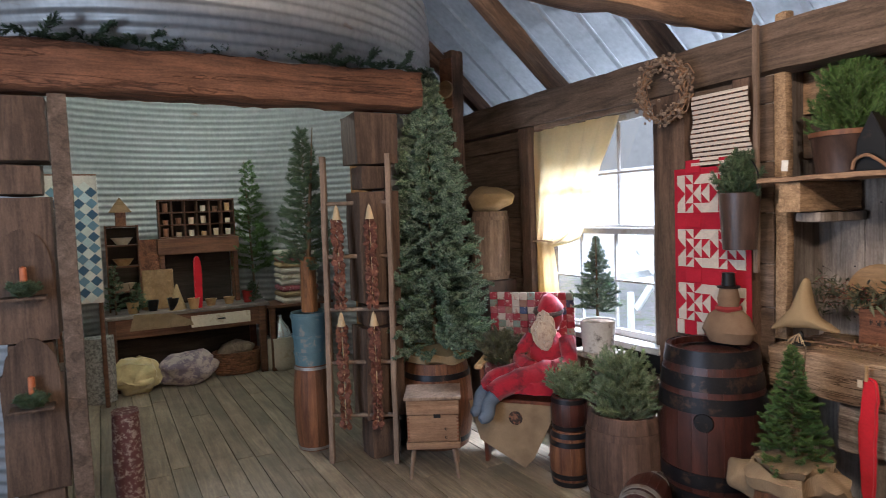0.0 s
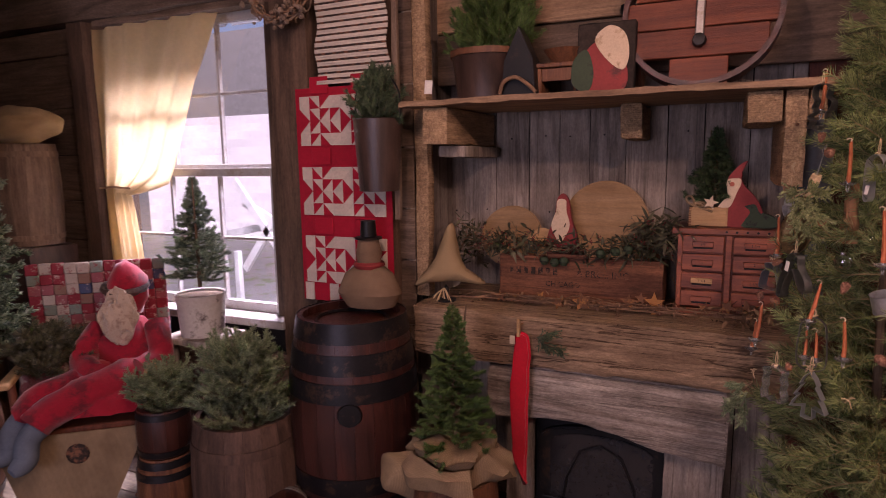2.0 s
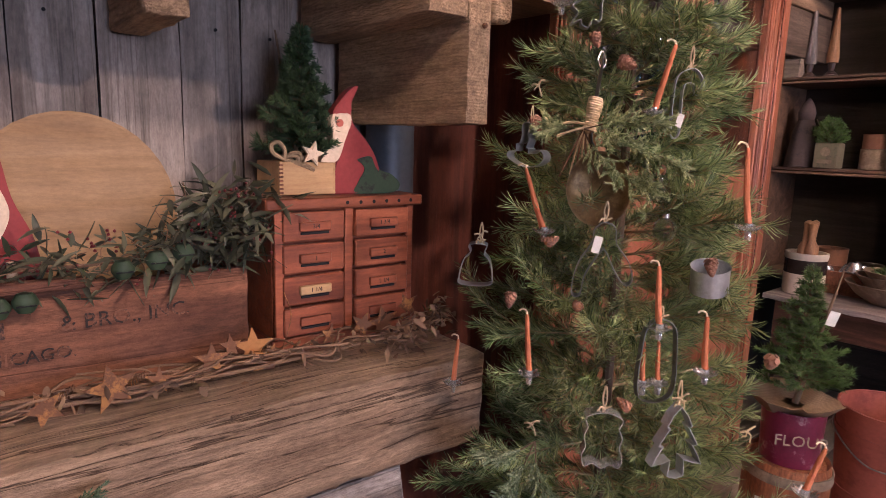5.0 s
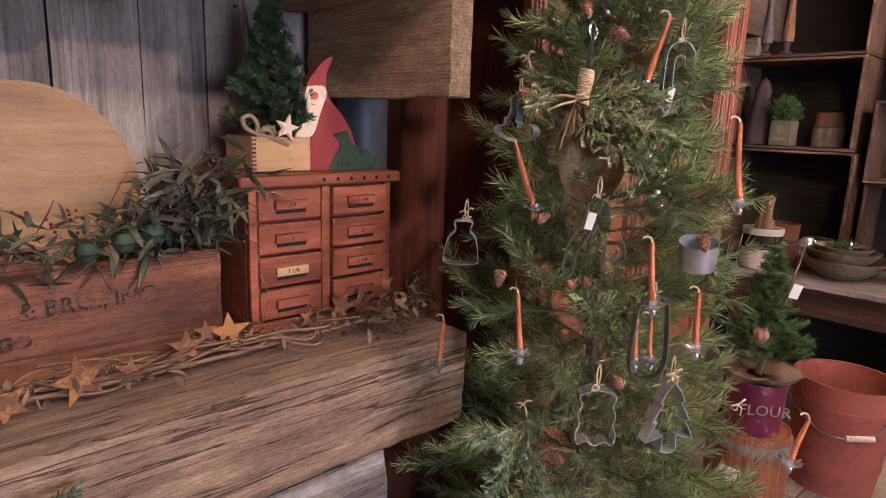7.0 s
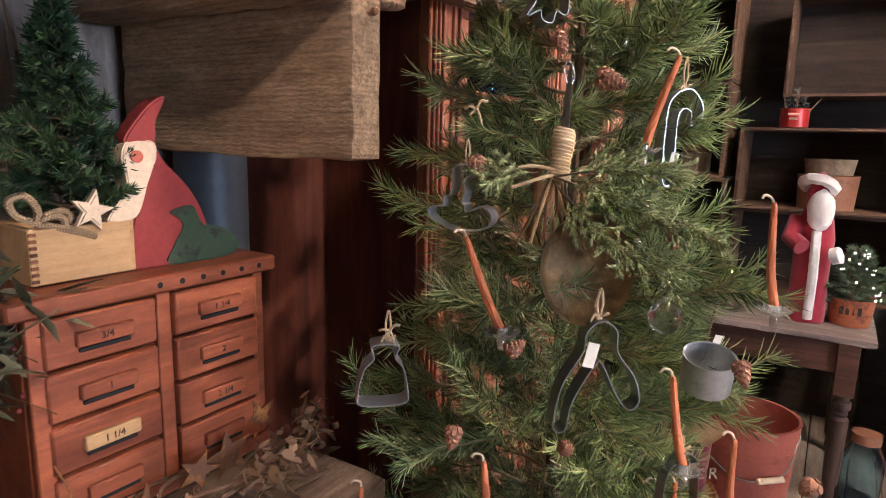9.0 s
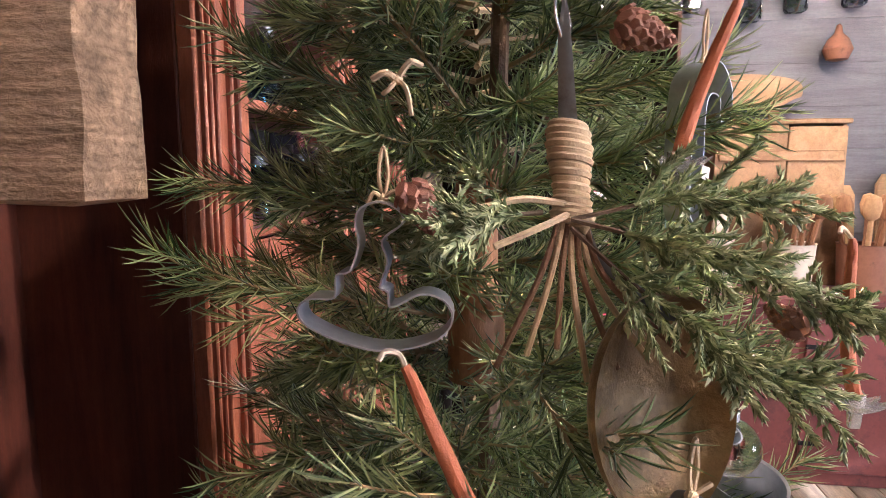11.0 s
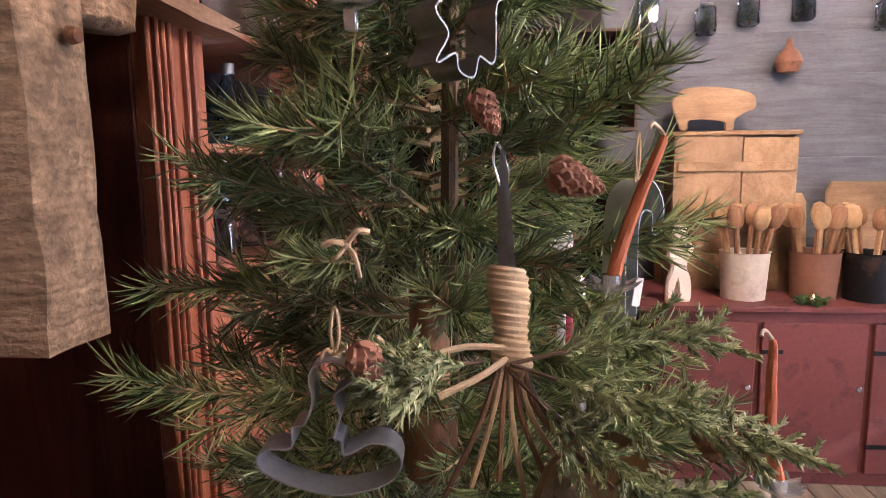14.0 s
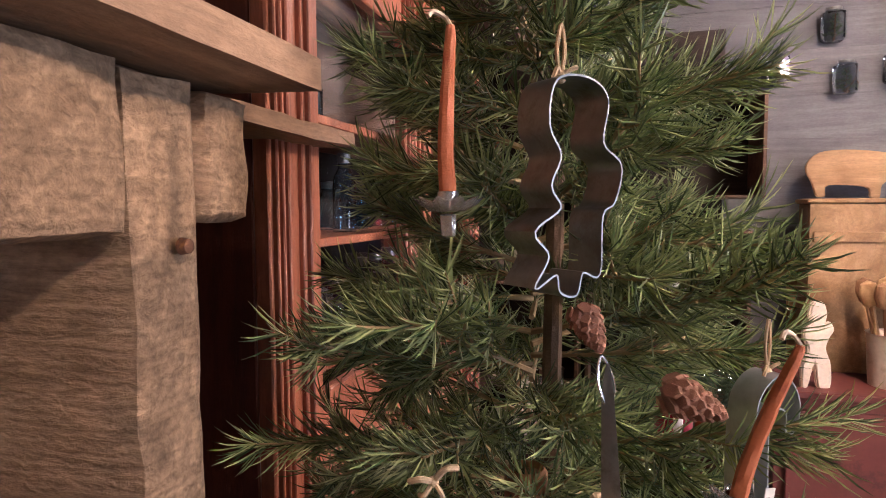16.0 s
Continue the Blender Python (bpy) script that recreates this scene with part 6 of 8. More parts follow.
for y, z, r0, r1, h, mt, lb in ((3.16, 1.342, 0.075, 0.075, 0.1, M_OAKBOWL, "round wooden cheese box in a crate"), (3.16, 1.447, 0.07, 0.07, 0.07, M_BROWNCLAY, "round brown box on a cheese box"), (2.55, 1.195, 0.12, 0.13, 0.16, M_BROWNCLAY, "brown clay crock in the crate"), (2.55, 1.36, 0.1, 0.11, 0.07, M_OAKBOWL, "pale wooden round box on a crock"),
                                (3.3, 0.762, 0.07, 0.075, 0.15, M_BROWNCLAY, "dark clay jar in a crate"), (3.12, 0.762, 0.06, 0.065, 0.09, M_OAKBOWL, "small wooden tub in a crate")):
    vessel("round_box", (2.29, y, z), pot_profile(r0, r1, h), mt, lb, "container")
# spindles, a dark robed figure and a pot of greens in the crates
M_GREYWOOD = wood("grey_spindle", (0.3, 0.28, 0.26), (0.17, 0.15, 0.14), "z", 0.7)
for y, mt, lb in ((3.5, M_GREYWOOD, "grey tapered wooden spindle on a shelf"), (3.395, M_PEG, "pinkish-brown tapered wooden spindle on a shelf")):
    sp_ = empty("bobbin_spindle", pose(2.2, y, 1.811), lb, "spindle", "spindles")
    part("foot", lathe([(0, 0), (0.03, 0), (0.032, 0.01), (0.012, 0.03), (0.018, 0.06), (0.014, 0.075)], 18), M_TABLELEG, sp_)
    part("cone", lathe([(0.0, 0.07), (0.028, 0.07), (0.03, 0.1), (0.02, 0.2), (0.008, 0.34), (0, 0.345)], 18), mt, sp_)
thing("wooden_block", box(0.1, 0.12, 0.1, (0, 0, 0), 0.005), wood("pale_block", (0.5, 0.4, 0.3), None, "y", 0.7), pose(2.19, 3.585, 1.811), "small pale wooden block on a shelf", "block")
rd = bmesh.new()
lathe([(0, 0), (0.085, 0), (0.08, 0.06), (0.055, 0.2), (0.04, 0.25), (0, 0.26)], 22, rd, None, 0.15)
lathe([(0, 0.22), (0.04, 0.25), (0.045, 0.29), (0.025, 0.34), (0, 0.37)], 18, rd)
thing("robed_figure", rough_up(rd, 0.006, 18), paint("dark_felt", (0.07, 0.05, 0.045), 0.9, (0.03, 0.025, 0.025), 0.2, 12), pose(2.22, 3.49, 1.341), "dark brown robed cloth figure on a crate shelf", "figurine")
gp = empty("herb_tin", pose(2.18, 3.345, 1.341), "square olive tin holding small greens", "tin")
part("wall", box(0.1, 0.11, 0.13, (0, 0, 0), 0.004), paint("olive_tin", (0.16, 0.14, 0.085), 0.5, (0.08, 0.07, 0.05), 0.2, 12), gp)
part("paper_seal", lathe([(0, 0), (0.024, 0), (0.023, 0.0015)], 20, m=pose(-0.051, 0, 0.085, 0, -90)), M_OAKBOWL, gp)
part("print_bar", box(0.003, 0.07, 0.02, (-0.0505, 0, 0.025), 0.001), M_OAKBOWL, gp)
evergreen("herb_greens", (2.18, 3.345, 1.462), 0.13, 0.075, 36, "small dark green sprigs in a square tin", M_BOXWOOD, 0.022, 1100, 0.0014, 91, 0.05, 0.03, 5, 0.005, parts=False, squat=0.6, lift=0.6, category="plant")
crock = empty("stoneware_crock", pose(1.78, 3.24, 0.745), "cream stoneware crock with a dark rim holding wooden mashers", "crock")
part("body", lathe([(0, 0), (0.085, 0), (0.09, 0.02), (0.09, 0.17), (0.094, 0.18), (0.094, 0.2), (0.084, 0.2), (0.082, 0.02), (0, 0.02)], 32), M_STONE, crock)
part("glaze_band", lathe([(0.0915, 0.1), (0.0915, 0.168)], 32), paint("dark_glaze", (0.03, 0.022, 0.018), 0.25), crock)
for k in range(5):
    m_ = empty("potato_masher", pose(1.78 + 0.03 * math.cos(k * 1.3), 3.24 + 0.035 * math.sin(k * 1.3), 0.77, 4 * math.sin(k), 5 * math.cos(k)), "turned wooden kitchen masher in the crock", "masher", "mashers")
    part("handle", lathe([(0, 0), (0.024, 0.0), (0.026, 0.2), (0.012, 0.23), (0.014, 0.28), (0.018, 0.32), (0, 0.33)], 16), M_PEG, m_)
bx = empty("wooden_box", pose(1.98, 3.14, 0.745), "low wooden box of old tin molds", "box")
for dx, dy, w, d in ((-0.09, 0, 0.014, 0.26), (0.09, 0, 0.014, 0.26), (0, -0.124, 0.166, 0.012), (0, 0.124, 0.166, 0.012)):
    part("side", box(w, d, 0.11, (dx, dy, 0), 0.002), M_CRATE, bx)
for k in range(6):
    vessel("tin_mold", (1.98 + 0.04 * math.cos(k * 2), 3.14 + 0.08 * math.sin(k * 1.1), 0.8 + 0.012 * k), [(0, 0.04), (0.02, 0.04), (0.045, 0.0), (0.047, 0.0), (0.022, 0.043), (0, 0.043)], M_CLIPTIN, "fluted bright tin mold in a wooden box", "mold", 16, "tin molds")

# nested bowls with moss and a candle flame lamp
for k, (r, z) in enumerate(((0.185, 0.745), (0.15, 0.8), (0.12, 0.835))):
    vessel("wooden_bowl", (1.86, 2.9, z), [(0, 0), (r * 0.4, 0.0), (r * 0.75, r * 0.22), (r, r * 0.52), (r - 0.01, r * 0.52), (r * 0.7, r * 0.27), (0, 0.012)], M_OAKBOWL, "worn wooden mixing bowl in a nested stack", "bowl", 40, "nested bowls")
moss = evergreen("moss_clump", (1.86, 2.9, 0.862), 0.05, 0.085, 40, "clump of green moss in the top bowl", M_BOXWOOD, 0.012, 2500, 0.0012, 60, 0.05, 0.02, 4, 0.004, parts=False, squat=0.5, category="moss")
M_FLAME = glow("candle_flame", (1.0, 0.6, 0.12), 6.0)
tl = empty("flicker_candle", pose(1.83, 2.87, 0.893), "small lit tea candle on the moss", "candle")
part("wax", lathe([(0, 0), (0.012, 0), (0.012, 0.012), (0, 0.012)], 14), M_CREAM, tl)
part("flame", lathe([(0, 0.012), (0.004, 0.016), (0.003, 0.024), (0, 0.032)], 10), M_FLAME, tl)

# robed figure with white beard: plain shapes
santa = empty("robed_figure", pose(1.83, 2.565, 0.745), "tall cloth figure in a crimson robe with white fleece trim", "figurine")
bm = lathe([(0, 0), (0.075, 0), (0.078, 0.02), (0.07, 0.2), (0.075, 0.36), (0.06, 0.46), (0.035, 0.52), (0, 0.53)], 26, wobble=0.12)
lathe([(0, 0.5), (0.045, 0.52), (0.05, 0.56), (0.03, 0.62), (0, 0.64)], 20, bm)
part("robe", rough_up(bm, 0.006, 20), paint("crimson_cloth", (0.27, 0.012, 0.028), 0.9, None, 0, 10, 0.3, fuzz=0.3), santa)
M_FLEECE = paint("white_fleece", (0.72, 0.7, 0.66), 0.95, None, 0, 40, 1.0, fuzz=0.5)
part("hood_trim", rough_up(rod_ring(0.058, 0.024, pose(-0.02, 0.01, 0.585, 12, 28, 0), 24), 0.006, 60), M_FLEECE, santa)
part("front_trim", rough_up(tube([(-0.07, -0.012, 0.02), (-0.075, -0.012, 0.2), (-0.08, -0.005, 0.4)], 0.019, 10), 0.004, 60), M_FLEECE, santa)
beard = bmesh_ball(0.06, 3)
part("beard", rough_up(beard, 0.012, 40), M_FLEECE, santa, m=pose(-0.055, -0.01, 0.48, 0, 0, 0) @ Matrix.Diagonal((0.7, 0.85, 1.45, 1)))
part("sleeve", rough_up(tube([(0.0, 0.07, 0.44), (-0.05, 0.085, 0.36), (-0.1, 0.04, 0.33)], [0.035, 0.04, 0.036], 12), 0.004, 30), bpy.data.materials["crimson_cloth"], santa)
part("cuff", rough_up(tube([(-0.09, -0.07, 0.3), (-0.1, -0.1, 0.31)], 0.034, 12), 0.005, 60), M_FLEECE, santa)
pot = empty("lighted_pot", pose(1.87, 2.4, 0.745), "rusty lettered pot with small white lights in greens", "flower pot")
part("wall", lathe(pot_profile(0.075, 0.088, 0.115), 28), paint("rusty_orange", (0.32, 0.1, 0.035), 0.7, (0.15, 0.05, 0.03), 0.3, 14), pot)
for k, wd in enumerate((0.016, 0.014, 0.006, 0.014)):
    part("print_bar", box(0.003, wd, 0.035, (-0.0815, 0.035 - k * 0.022, 0.055), 0.001), M_INK, pot)
evergreen("potted_greens", (1.87, 2.4, 0.84), 0.23, 0.11, 50, "dark greens in a rusty pot", M_FIR, 0.03, 1200, 0.0008, 61, 0.05, 0.03, 5, 0.006, parts=False, squat=0.6, category="plant")
M_FAIRY = glow("fairy_light", (1.0, 0.86, 0.62), 14.0)
rf = random.Random(3)
for k in range(34):
    a, z = rf.uniform(0, 6.28), rf.uniform(0.01, 0.22)
    r = 0.12 * (1 - z / 0.3)
    thing("fairy_light", bmesh_ball(0.0035, 1), M_FAIRY, pose(1.87 + r * math.cos(a), 2.4 + r * math.sin(a), 0.85 + z), "tiny warm white light among the greens", "fairy light", "fairy lights")

# below the table
M_REDBUCKET = paint("red_milk_paint", (0.3, 0.085, 0.055), 0.6, (0.2, 0.05, 0.035), 0.25, 8)
bk = empty("wooden_bucket", pose(1.33, 2.7, 0) @ Matrix.Diagonal((1.2, 1.2, 1, 1)), "tall red-painted wooden bucket with wire bail", "bucket")
part("bucket_wall", lathe([(0, 0.002), (0.13, 0.0), (0.155, 0.46), (0.146, 0.46), (0.123, 0.02), (0, 0.02)], 30), M_REDBUCKET, bk)
for z, r in ((0.1, 0.137), (0.34, 0.15)):
    part("hoop", lathe([(r, z), (r + 0.003, z), (r + 0.004, z + 0.03), (r + 0.001, z + 0.03)], 30), M_REDBUCKET, bk)
part("bail", tube(curve_through([(0.0, 0.155, 0.42), (-0.09, 0.13, 0.35), (-0.17, 0.0, 0.28), (-0.11, -0.12, 0.3), (0, -0.155, 0.42)], 7), 0.003, 6), M_DULLTIN, bk)
part("grip", tube([(-0.165, -0.06, 0.285), (-0.12, -0.125, 0.295)], 0.011, 10), M_CREAM, bk)
kg = empty("small_keg", pose(0.77, 2.85, 0), "small orange-brown wooden keg with pale hoops", "keg")
part("keg_wall", lathe([(0, 0), (0.12, 0), (0.14, 0.16), (0.135, 0.36), (0.13, 0.38), (0.12, 0.37), (0, 0.37)], 30), wood("keg_orange", (0.42, 0.17, 0.07), (0.25, 0.09, 0.04), "z", 0.5), kg)
for z in (0.04, 0.32):
    part("hoop", lathe([(0.139, z), (0.143, z), (0.142, z + 0.035), (0.137, z + 0.035)], 30), M_OAKBOWL, kg)
part("paper_label", box(0.003, 0.07, 0.06, (-0.1425, 0, 0.2), 0.001), M_TAG, kg)
fl = empty("flour_tin", pose(0.77, 2.85, 0.372), "purple-red lettered flour tin wrapped with burlap", "tin")
part("body", lathe(pot_profile(0.092, 0.1, 0.19, 0.003), 30), paint("plum_enamel", (0.16, 0.02, 0.05), 0.3, (0.3, 0.2, 0.2), 0.12, 12, 0.05, 0.2, 0.5), fl)
lettering("FLOUR", 0.055, M_OAKBOWL, fl, pose(-0.079, -0.064, 0.085, 90, 0, -51))
part("burlap_wrap", rough_up(lathe([(0.05, 0.17), (0.1, 0.185), (0.135, 0.225), (0.12, 0.215), (0.07, 0.19), (0.03, 0.2)], 26, wobble=0.5), 0.02, 16), M_BURLAP, fl)
evergreen("small_tree", (0.77, 2.85, 0.57), 0.47, 0.14, 80, "bright green little fir tree with a paper tag", M_BOXWOOD, 0.024, 1100, 0.0016, 31, 0.12, 0.015, 5, 0.009, parts=False)
thing("price_tag", box(0.03, 0.002, 0.05, (0, 0, 0), 0.0005), M_TAG, pose(0.74, 2.77, 0.87, 8, 12, -50), "white paper price tag hanging on a little fir", "tag")
jar = empty("blue_jar", pose(1.78, 2.28, 0), "blue glass jar with a rusty lid under the table", "jar")
part("glass", lathe([(0, 0.003), (0.075, 0.0), (0.08, 0.2), (0.05, 0.26), (0.05, 0.29), (0.046, 0.29), (0.046, 0.26), (0.075, 0.195), (0.07, 0.01), (0, 0.01)], 26), M_BOTTLE, jar)
part("lid", lathe([(0.055, 0.27), (0.055, 0.31), (0, 0.312)], 22), M_BROWNCLAY, jar)

# ---- red cupboard at the end of the room ----
M_CUPBOARD = paint("oxblood_milk_paint", (0.17, 0.05, 0.04), 0.5, (0.09, 0.03, 0.025), 0.25, 5, 0.1, 0, 0.35)
cb_ = empty("cupboard", pose(2.06, 1.35, 0), "low oxblood-painted cupboard with plank doors", "cupboard")
part("body", box(0.6, 1.56, 0.86, (0.3, 0, 0.0), 0.004), M_CUPBOARD, cb_)
part("worktop", box(0.66, 1.62, 0.03, (0.29, 0, 0.862), 0.005), M_CUPBOARD, cb_)
for k, yy in enumerate((0.5, 0.0, -0.5)):
    d_ = part("door", box(0.022, 0.47, 0.74, (-0.012, yy, 0.07), 0.004), M_CUPBOARD, cb_)
    for z in (0.2, 0.66):
        part("hinge", box(0.006, 0.1, 0.022, (-0.027, yy + 0.19, z), 0.002), M_BLACK, d_)
    part("knob", lathe([(0, 0.0), (0.006, 0.0), (0.006, 0.012), (0.013, 0.018), (0.012, 0.026), (0, 0.03)], 16, m=pose(-0.023, yy - 0.2, 0.5, 0, -90)), M_CLIPTIN, d_, "small bright metal knob")
CT = 0.893
for k, (yy, w, h, mt) in enumerate(((1.75, 0.42, 0.62, M_BREAD), (1.3, 0.3, 0.5, M_HONEY), (0.85, 0.4, 0.56, M_BREAD))):
    thing("cutting_board", slab([(-w / 2, 0), (w / 2, 0), (w / 2, h * 0.9), (w * 0.42, h), (-w * 0.42, h), (-w / 2, h * 0.9)], 0.022, 0.006), mt, pose(2.58, yy, CT, 0, 0, -90) @ pose(0, 0, 0, -7), "pale wooden cutting board leaning on the wall", "cutting board", "boards on the cupboard")
pig = smooth_outline([(-0.2, 0.02), (-0.17, -0.06), (-0.15, -0.12), (-0.11, -0.12), (-0.1, -0.07), (0.06, -0.08), (0.08, -0.13), (0.12, -0.13), (0.13, -0.07), (0.19, -0.03), (0.23, -0.01), (0.22, 0.05), (0.15, 0.08), (0.0, 0.1), (-0.14, 0.09)], 4)
thing("pig_board", slab(pig, 0.02, 0.005), M_BREAD, pose(2.52, 1.72, 1.853, 0, 0, -90), "pale wooden pig-shaped cutting board", "cutting board")
dough = empty("dough_box", pose(2.5, 1.62, CT), "tall pale wooden dough box on the cupboard", "box")
part("front_board", hewn(0.02, 0.34, 0.8, (2, 10, 16), 0.002, 3), M_BREAD, dough, m=pose(-0.09, 0.138, 0))
part("front_board", hewn(0.02, 0.272, 0.79, (2, 10, 16), 0.002, 5), M_BREAD, dough, m=pose(-0.088, -0.171, 0))
for sy in (-1, 1):
    part("side_board", box(0.16, 0.02, 0.8, (0.002, sy * 0.297, 0), 0.003), M_BREAD, dough)
part("back_board", box(0.02, 0.57, 0.8, (0.08, 0, 0), 0.003), M_BREAD, dough)
part("lid", box(0.22, 0.64, 0.024, (0, 0, 0.802), 0.006), M_BREAD, dough)
part("batten", box(0.012, 0.58, 0.05, (-0.107, 0, 0.62), 0.003), M_BREAD, dough)
for k, (yy, xx, n, mt) in enumerate(((1.62, 2.22, 8, M_STONE), (1.28, 2.24, 9, M_BROWNCLAY), (1.05, 2.2, 8, M_BLACK), (0.75, 2.25, 7, M_STONE))):
    c = empty("utensil_crock", pose(xx, yy, CT) @ Matrix.Scale(1.35, 4), "crock crowded with wooden spoons and mashers", "crock", "crocks of utensils")
    part("wall", lathe(pot_profile(0.075, 0.085, 0.17), 26), mt, c)
    for j in range(n):
        a = j * 2.4 + k
        sp = empty("wooden_spoon", pose(xx + 0.045 * math.cos(a), yy + 0.045 * math.sin(a), CT + 0.02, 12 * math.sin(a + 3.14), 12 * math.cos(a)) @ Matrix.Scale(1.5, 4), "old wooden kitchen spoon standing in a crock", "spoon", "wooden spoons")
        part("handle", lathe([(0, 0), (0.009, 0), (0.008, 0.23), (0, 0.235)], 8), M_PEG if j % 3 else M_HONEY, sp)
        part("bowl", lathe([(0, 0), (0.022, 0.02), (0.028, 0.05), (0.02, 0.08), (0, 0.09)], 12), M_PEG if j % 2 else M_HONEY, sp, m=pose(0, 0, 0.215) @ Matrix.Diagonal((0.55, 1, 1, 1)))
ging = smooth_outline([(-0.02, 0.0), (-0.005, 0.06), (0.005, 0.0), (0.035, 0.0), (0.035, 0.06), (0.022, 0.1), (0.03, 0.13), (0.04, 0.15), (0.03, 0.17), (0.018, 0.165), (0.022, 0.19), (0.012, 0.22), (-0.012, 0.22), (-0.022, 0.19), (-0.016, 0.165), (-0.03, 0.16), (-0.035, 0.13), (-0.022, 0.1), (-0.035, 0.06), (-0.035, 0.0)], 4)
thing("gingerbread_shape", slab(ging, 0.018, 0.004), paint("pale_cream_wood", (0.78, 0.66, 0.5), 0.7), pose(2.1, 1.96, CT, 0, 0, -80) @ Matrix.Scale(1.7, 4), "cream wooden cut-out shape on the cupboard", "ornament")
moss2 = evergreen("moss_wreath", (2.08, 1.36, CT), 0.03, 0.07, 34, "small ring of moss with a candle on the cupboard", M_BOXWOOD, 0.012, 2400, 0.0012, 62, 0.05, 0.02, 4, 0.003, parts=False, squat=0.5, category="moss")
tl2 = empty("flicker_candle", pose(2.06, 1.36, CT + 0.02), "small lit tea candle in moss", "candle")
part("wax", lathe([(0, 0), (0.012, 0), (0.012, 0.014), (0, 0.014)], 14), M_CREAM, tl2)
part("flame", lathe([(0, 0.014), (0.004, 0.018), (0.003, 0.026), (0, 0.034)], 10), M_FLAME, tl2)
# jars of greens and a gourd hung on the whitewashed wall
for k, (yy, z) in enumerate(((2.02, 2.3), (1.78, 2.5), (1.72, 2.24), (1.5, 2.28), (1.46, 2.52), (1.22, 2.3), (1.0, 2.46), (0.8, 2.24))):
    j = empty("hanging_jar", pose(2.66, yy, z), "glass jar of greens hung on the white wall", "jar", "jars on the wall")
    part("glass", box(0.08, 0.1, 0.15, (0, 0, 0), 0.012), M_BAUBLE, j)
    part("lid", lathe([(0.035, 0.15), (0.035, 0.165), (0, 0.166)], 14), M_DULLTIN, j)
    evergreen("jar_greens", (2.66, yy, z + 0.006), 0.12, 0.03, 16, "green sprigs inside a hung glass jar", M_FIR, 0.02, 1300, 0.0012, 70 + k, 0.05, 0.01, 3, 0.003, parts=False, category="greens", group="greens in jars")
vessel("gourd", (2.62, 1.3, 2.02), [(0, 0), (0.05, 0.01), (0.07, 0.06), (0.05, 0.11), (0.02, 0.14), (0.012, 0.18), (0, 0.19)], M_BROWNCLAY, "dried brown gourd hung on the wall", "gourd")


# ---- casks, tubs and pots ----
M_CASK = wood("dark_red_cask", (0.09, 0.027, 0.018), (0.035, 0.013, 0.01), "z", 0.36, 0.5, 0.7, 0.7, 0.3, 0.3, 0.5)
M_TUB = wood("worn_tub", (0.17, 0.105, 0.075), (0.08, 0.05, 0.036), "z", 0.65, 0.6, 0.7, 0.6, 0.4, 0.4)
M_OAK = wood("oak_keg", (0.27, 0.12, 0.055), (0.13, 0.055, 0.03), "z", 0.5, 0.5, 0.7, 0.5, 0.3, 0.4)
M_HOOP = paint("iron_hoop", (0.025, 0.024, 0.026), 0.42, (0.08, 0.05, 0.035), 0.2, 10, 0.2, 0.6)
M_PALEHOOP = paint("tin_hoop", (0.36, 0.34, 0.31), 0.45, (0.2, 0.15, 0.11), 0.3, 12, 0.2, 0.6)
M_BLUEPAIL = paint("blue_grey_milk_paint", (0.1, 0.17, 0.19), 0.6, (0.2, 0.2, 0.18), 0.2, 10)


def barrel(name, m, h, r_end, r_mid, label, staves_mat, hoop_mat, hoops=(0.04, 0.16, 0.28, 0.72, 0.84, 0.96), wide=0.045, staves=20, category="barrel", lid=True, group=""):
    """Bulging staves, each a piece of its own, flat heads and iron hoops."""
    b = empty(name, m, label, category, group)
    def radius(s):
        return r_end + (r_mid - r_end) * math.sin(math.pi * s) ** 0.9
    bm = bmesh.new()
    half = math.pi / staves * 0.985
    n = 10
    rows = []
    for k in range(n + 1):
        s = k / n
        r = radius(s)
        rows.append([bm.verts.new((rr * math.cos(a), rr * math.sin(a), s * h)) for rr, a in ((r, -half), (r * 1.004, 0), (r, half), (r - 0.02, half), (r - 0.02, -half))])
    for a, c in zip(rows, rows[1:]):
        for i in range(5):
            j = (i + 1) % 5
            bm.faces.new((a[i], a[j], c[j], c[i]))
    bm.faces.new(rows[0][::-1]), bm.faces.new(rows[-1])
    me = mesh_of("stave", bm, staves_mat)
    for k in range(staves):
        share("stave", me, b, pose(0, 0, 0, 0, 0, 360 * k / staves))
    for s in hoops:
        d = wide / 2 / h
        r0, r1 = radius(max(0, s - d)), radius(min(1, s + d))
        part("hoop", lathe([(r0 + 0.001, s * h - wide / 2), (r0 + 0.005, s * h - wide / 2), (r1 + 0.005, s * h + wide / 2), (r1 + 0.001, s * h + wide / 2)], 40), hoop_mat, b)
    if lid:
        part("head", lathe([(0, h - 0.035), (r_end - 0.015, h - 0.035), (r_end - 0.012, h - 0.05)], 36), staves_mat, b)
    part("base", lathe([(0, 0.02), (r_end - 0.02, 0.02)], 28), staves_mat, b)
    return b


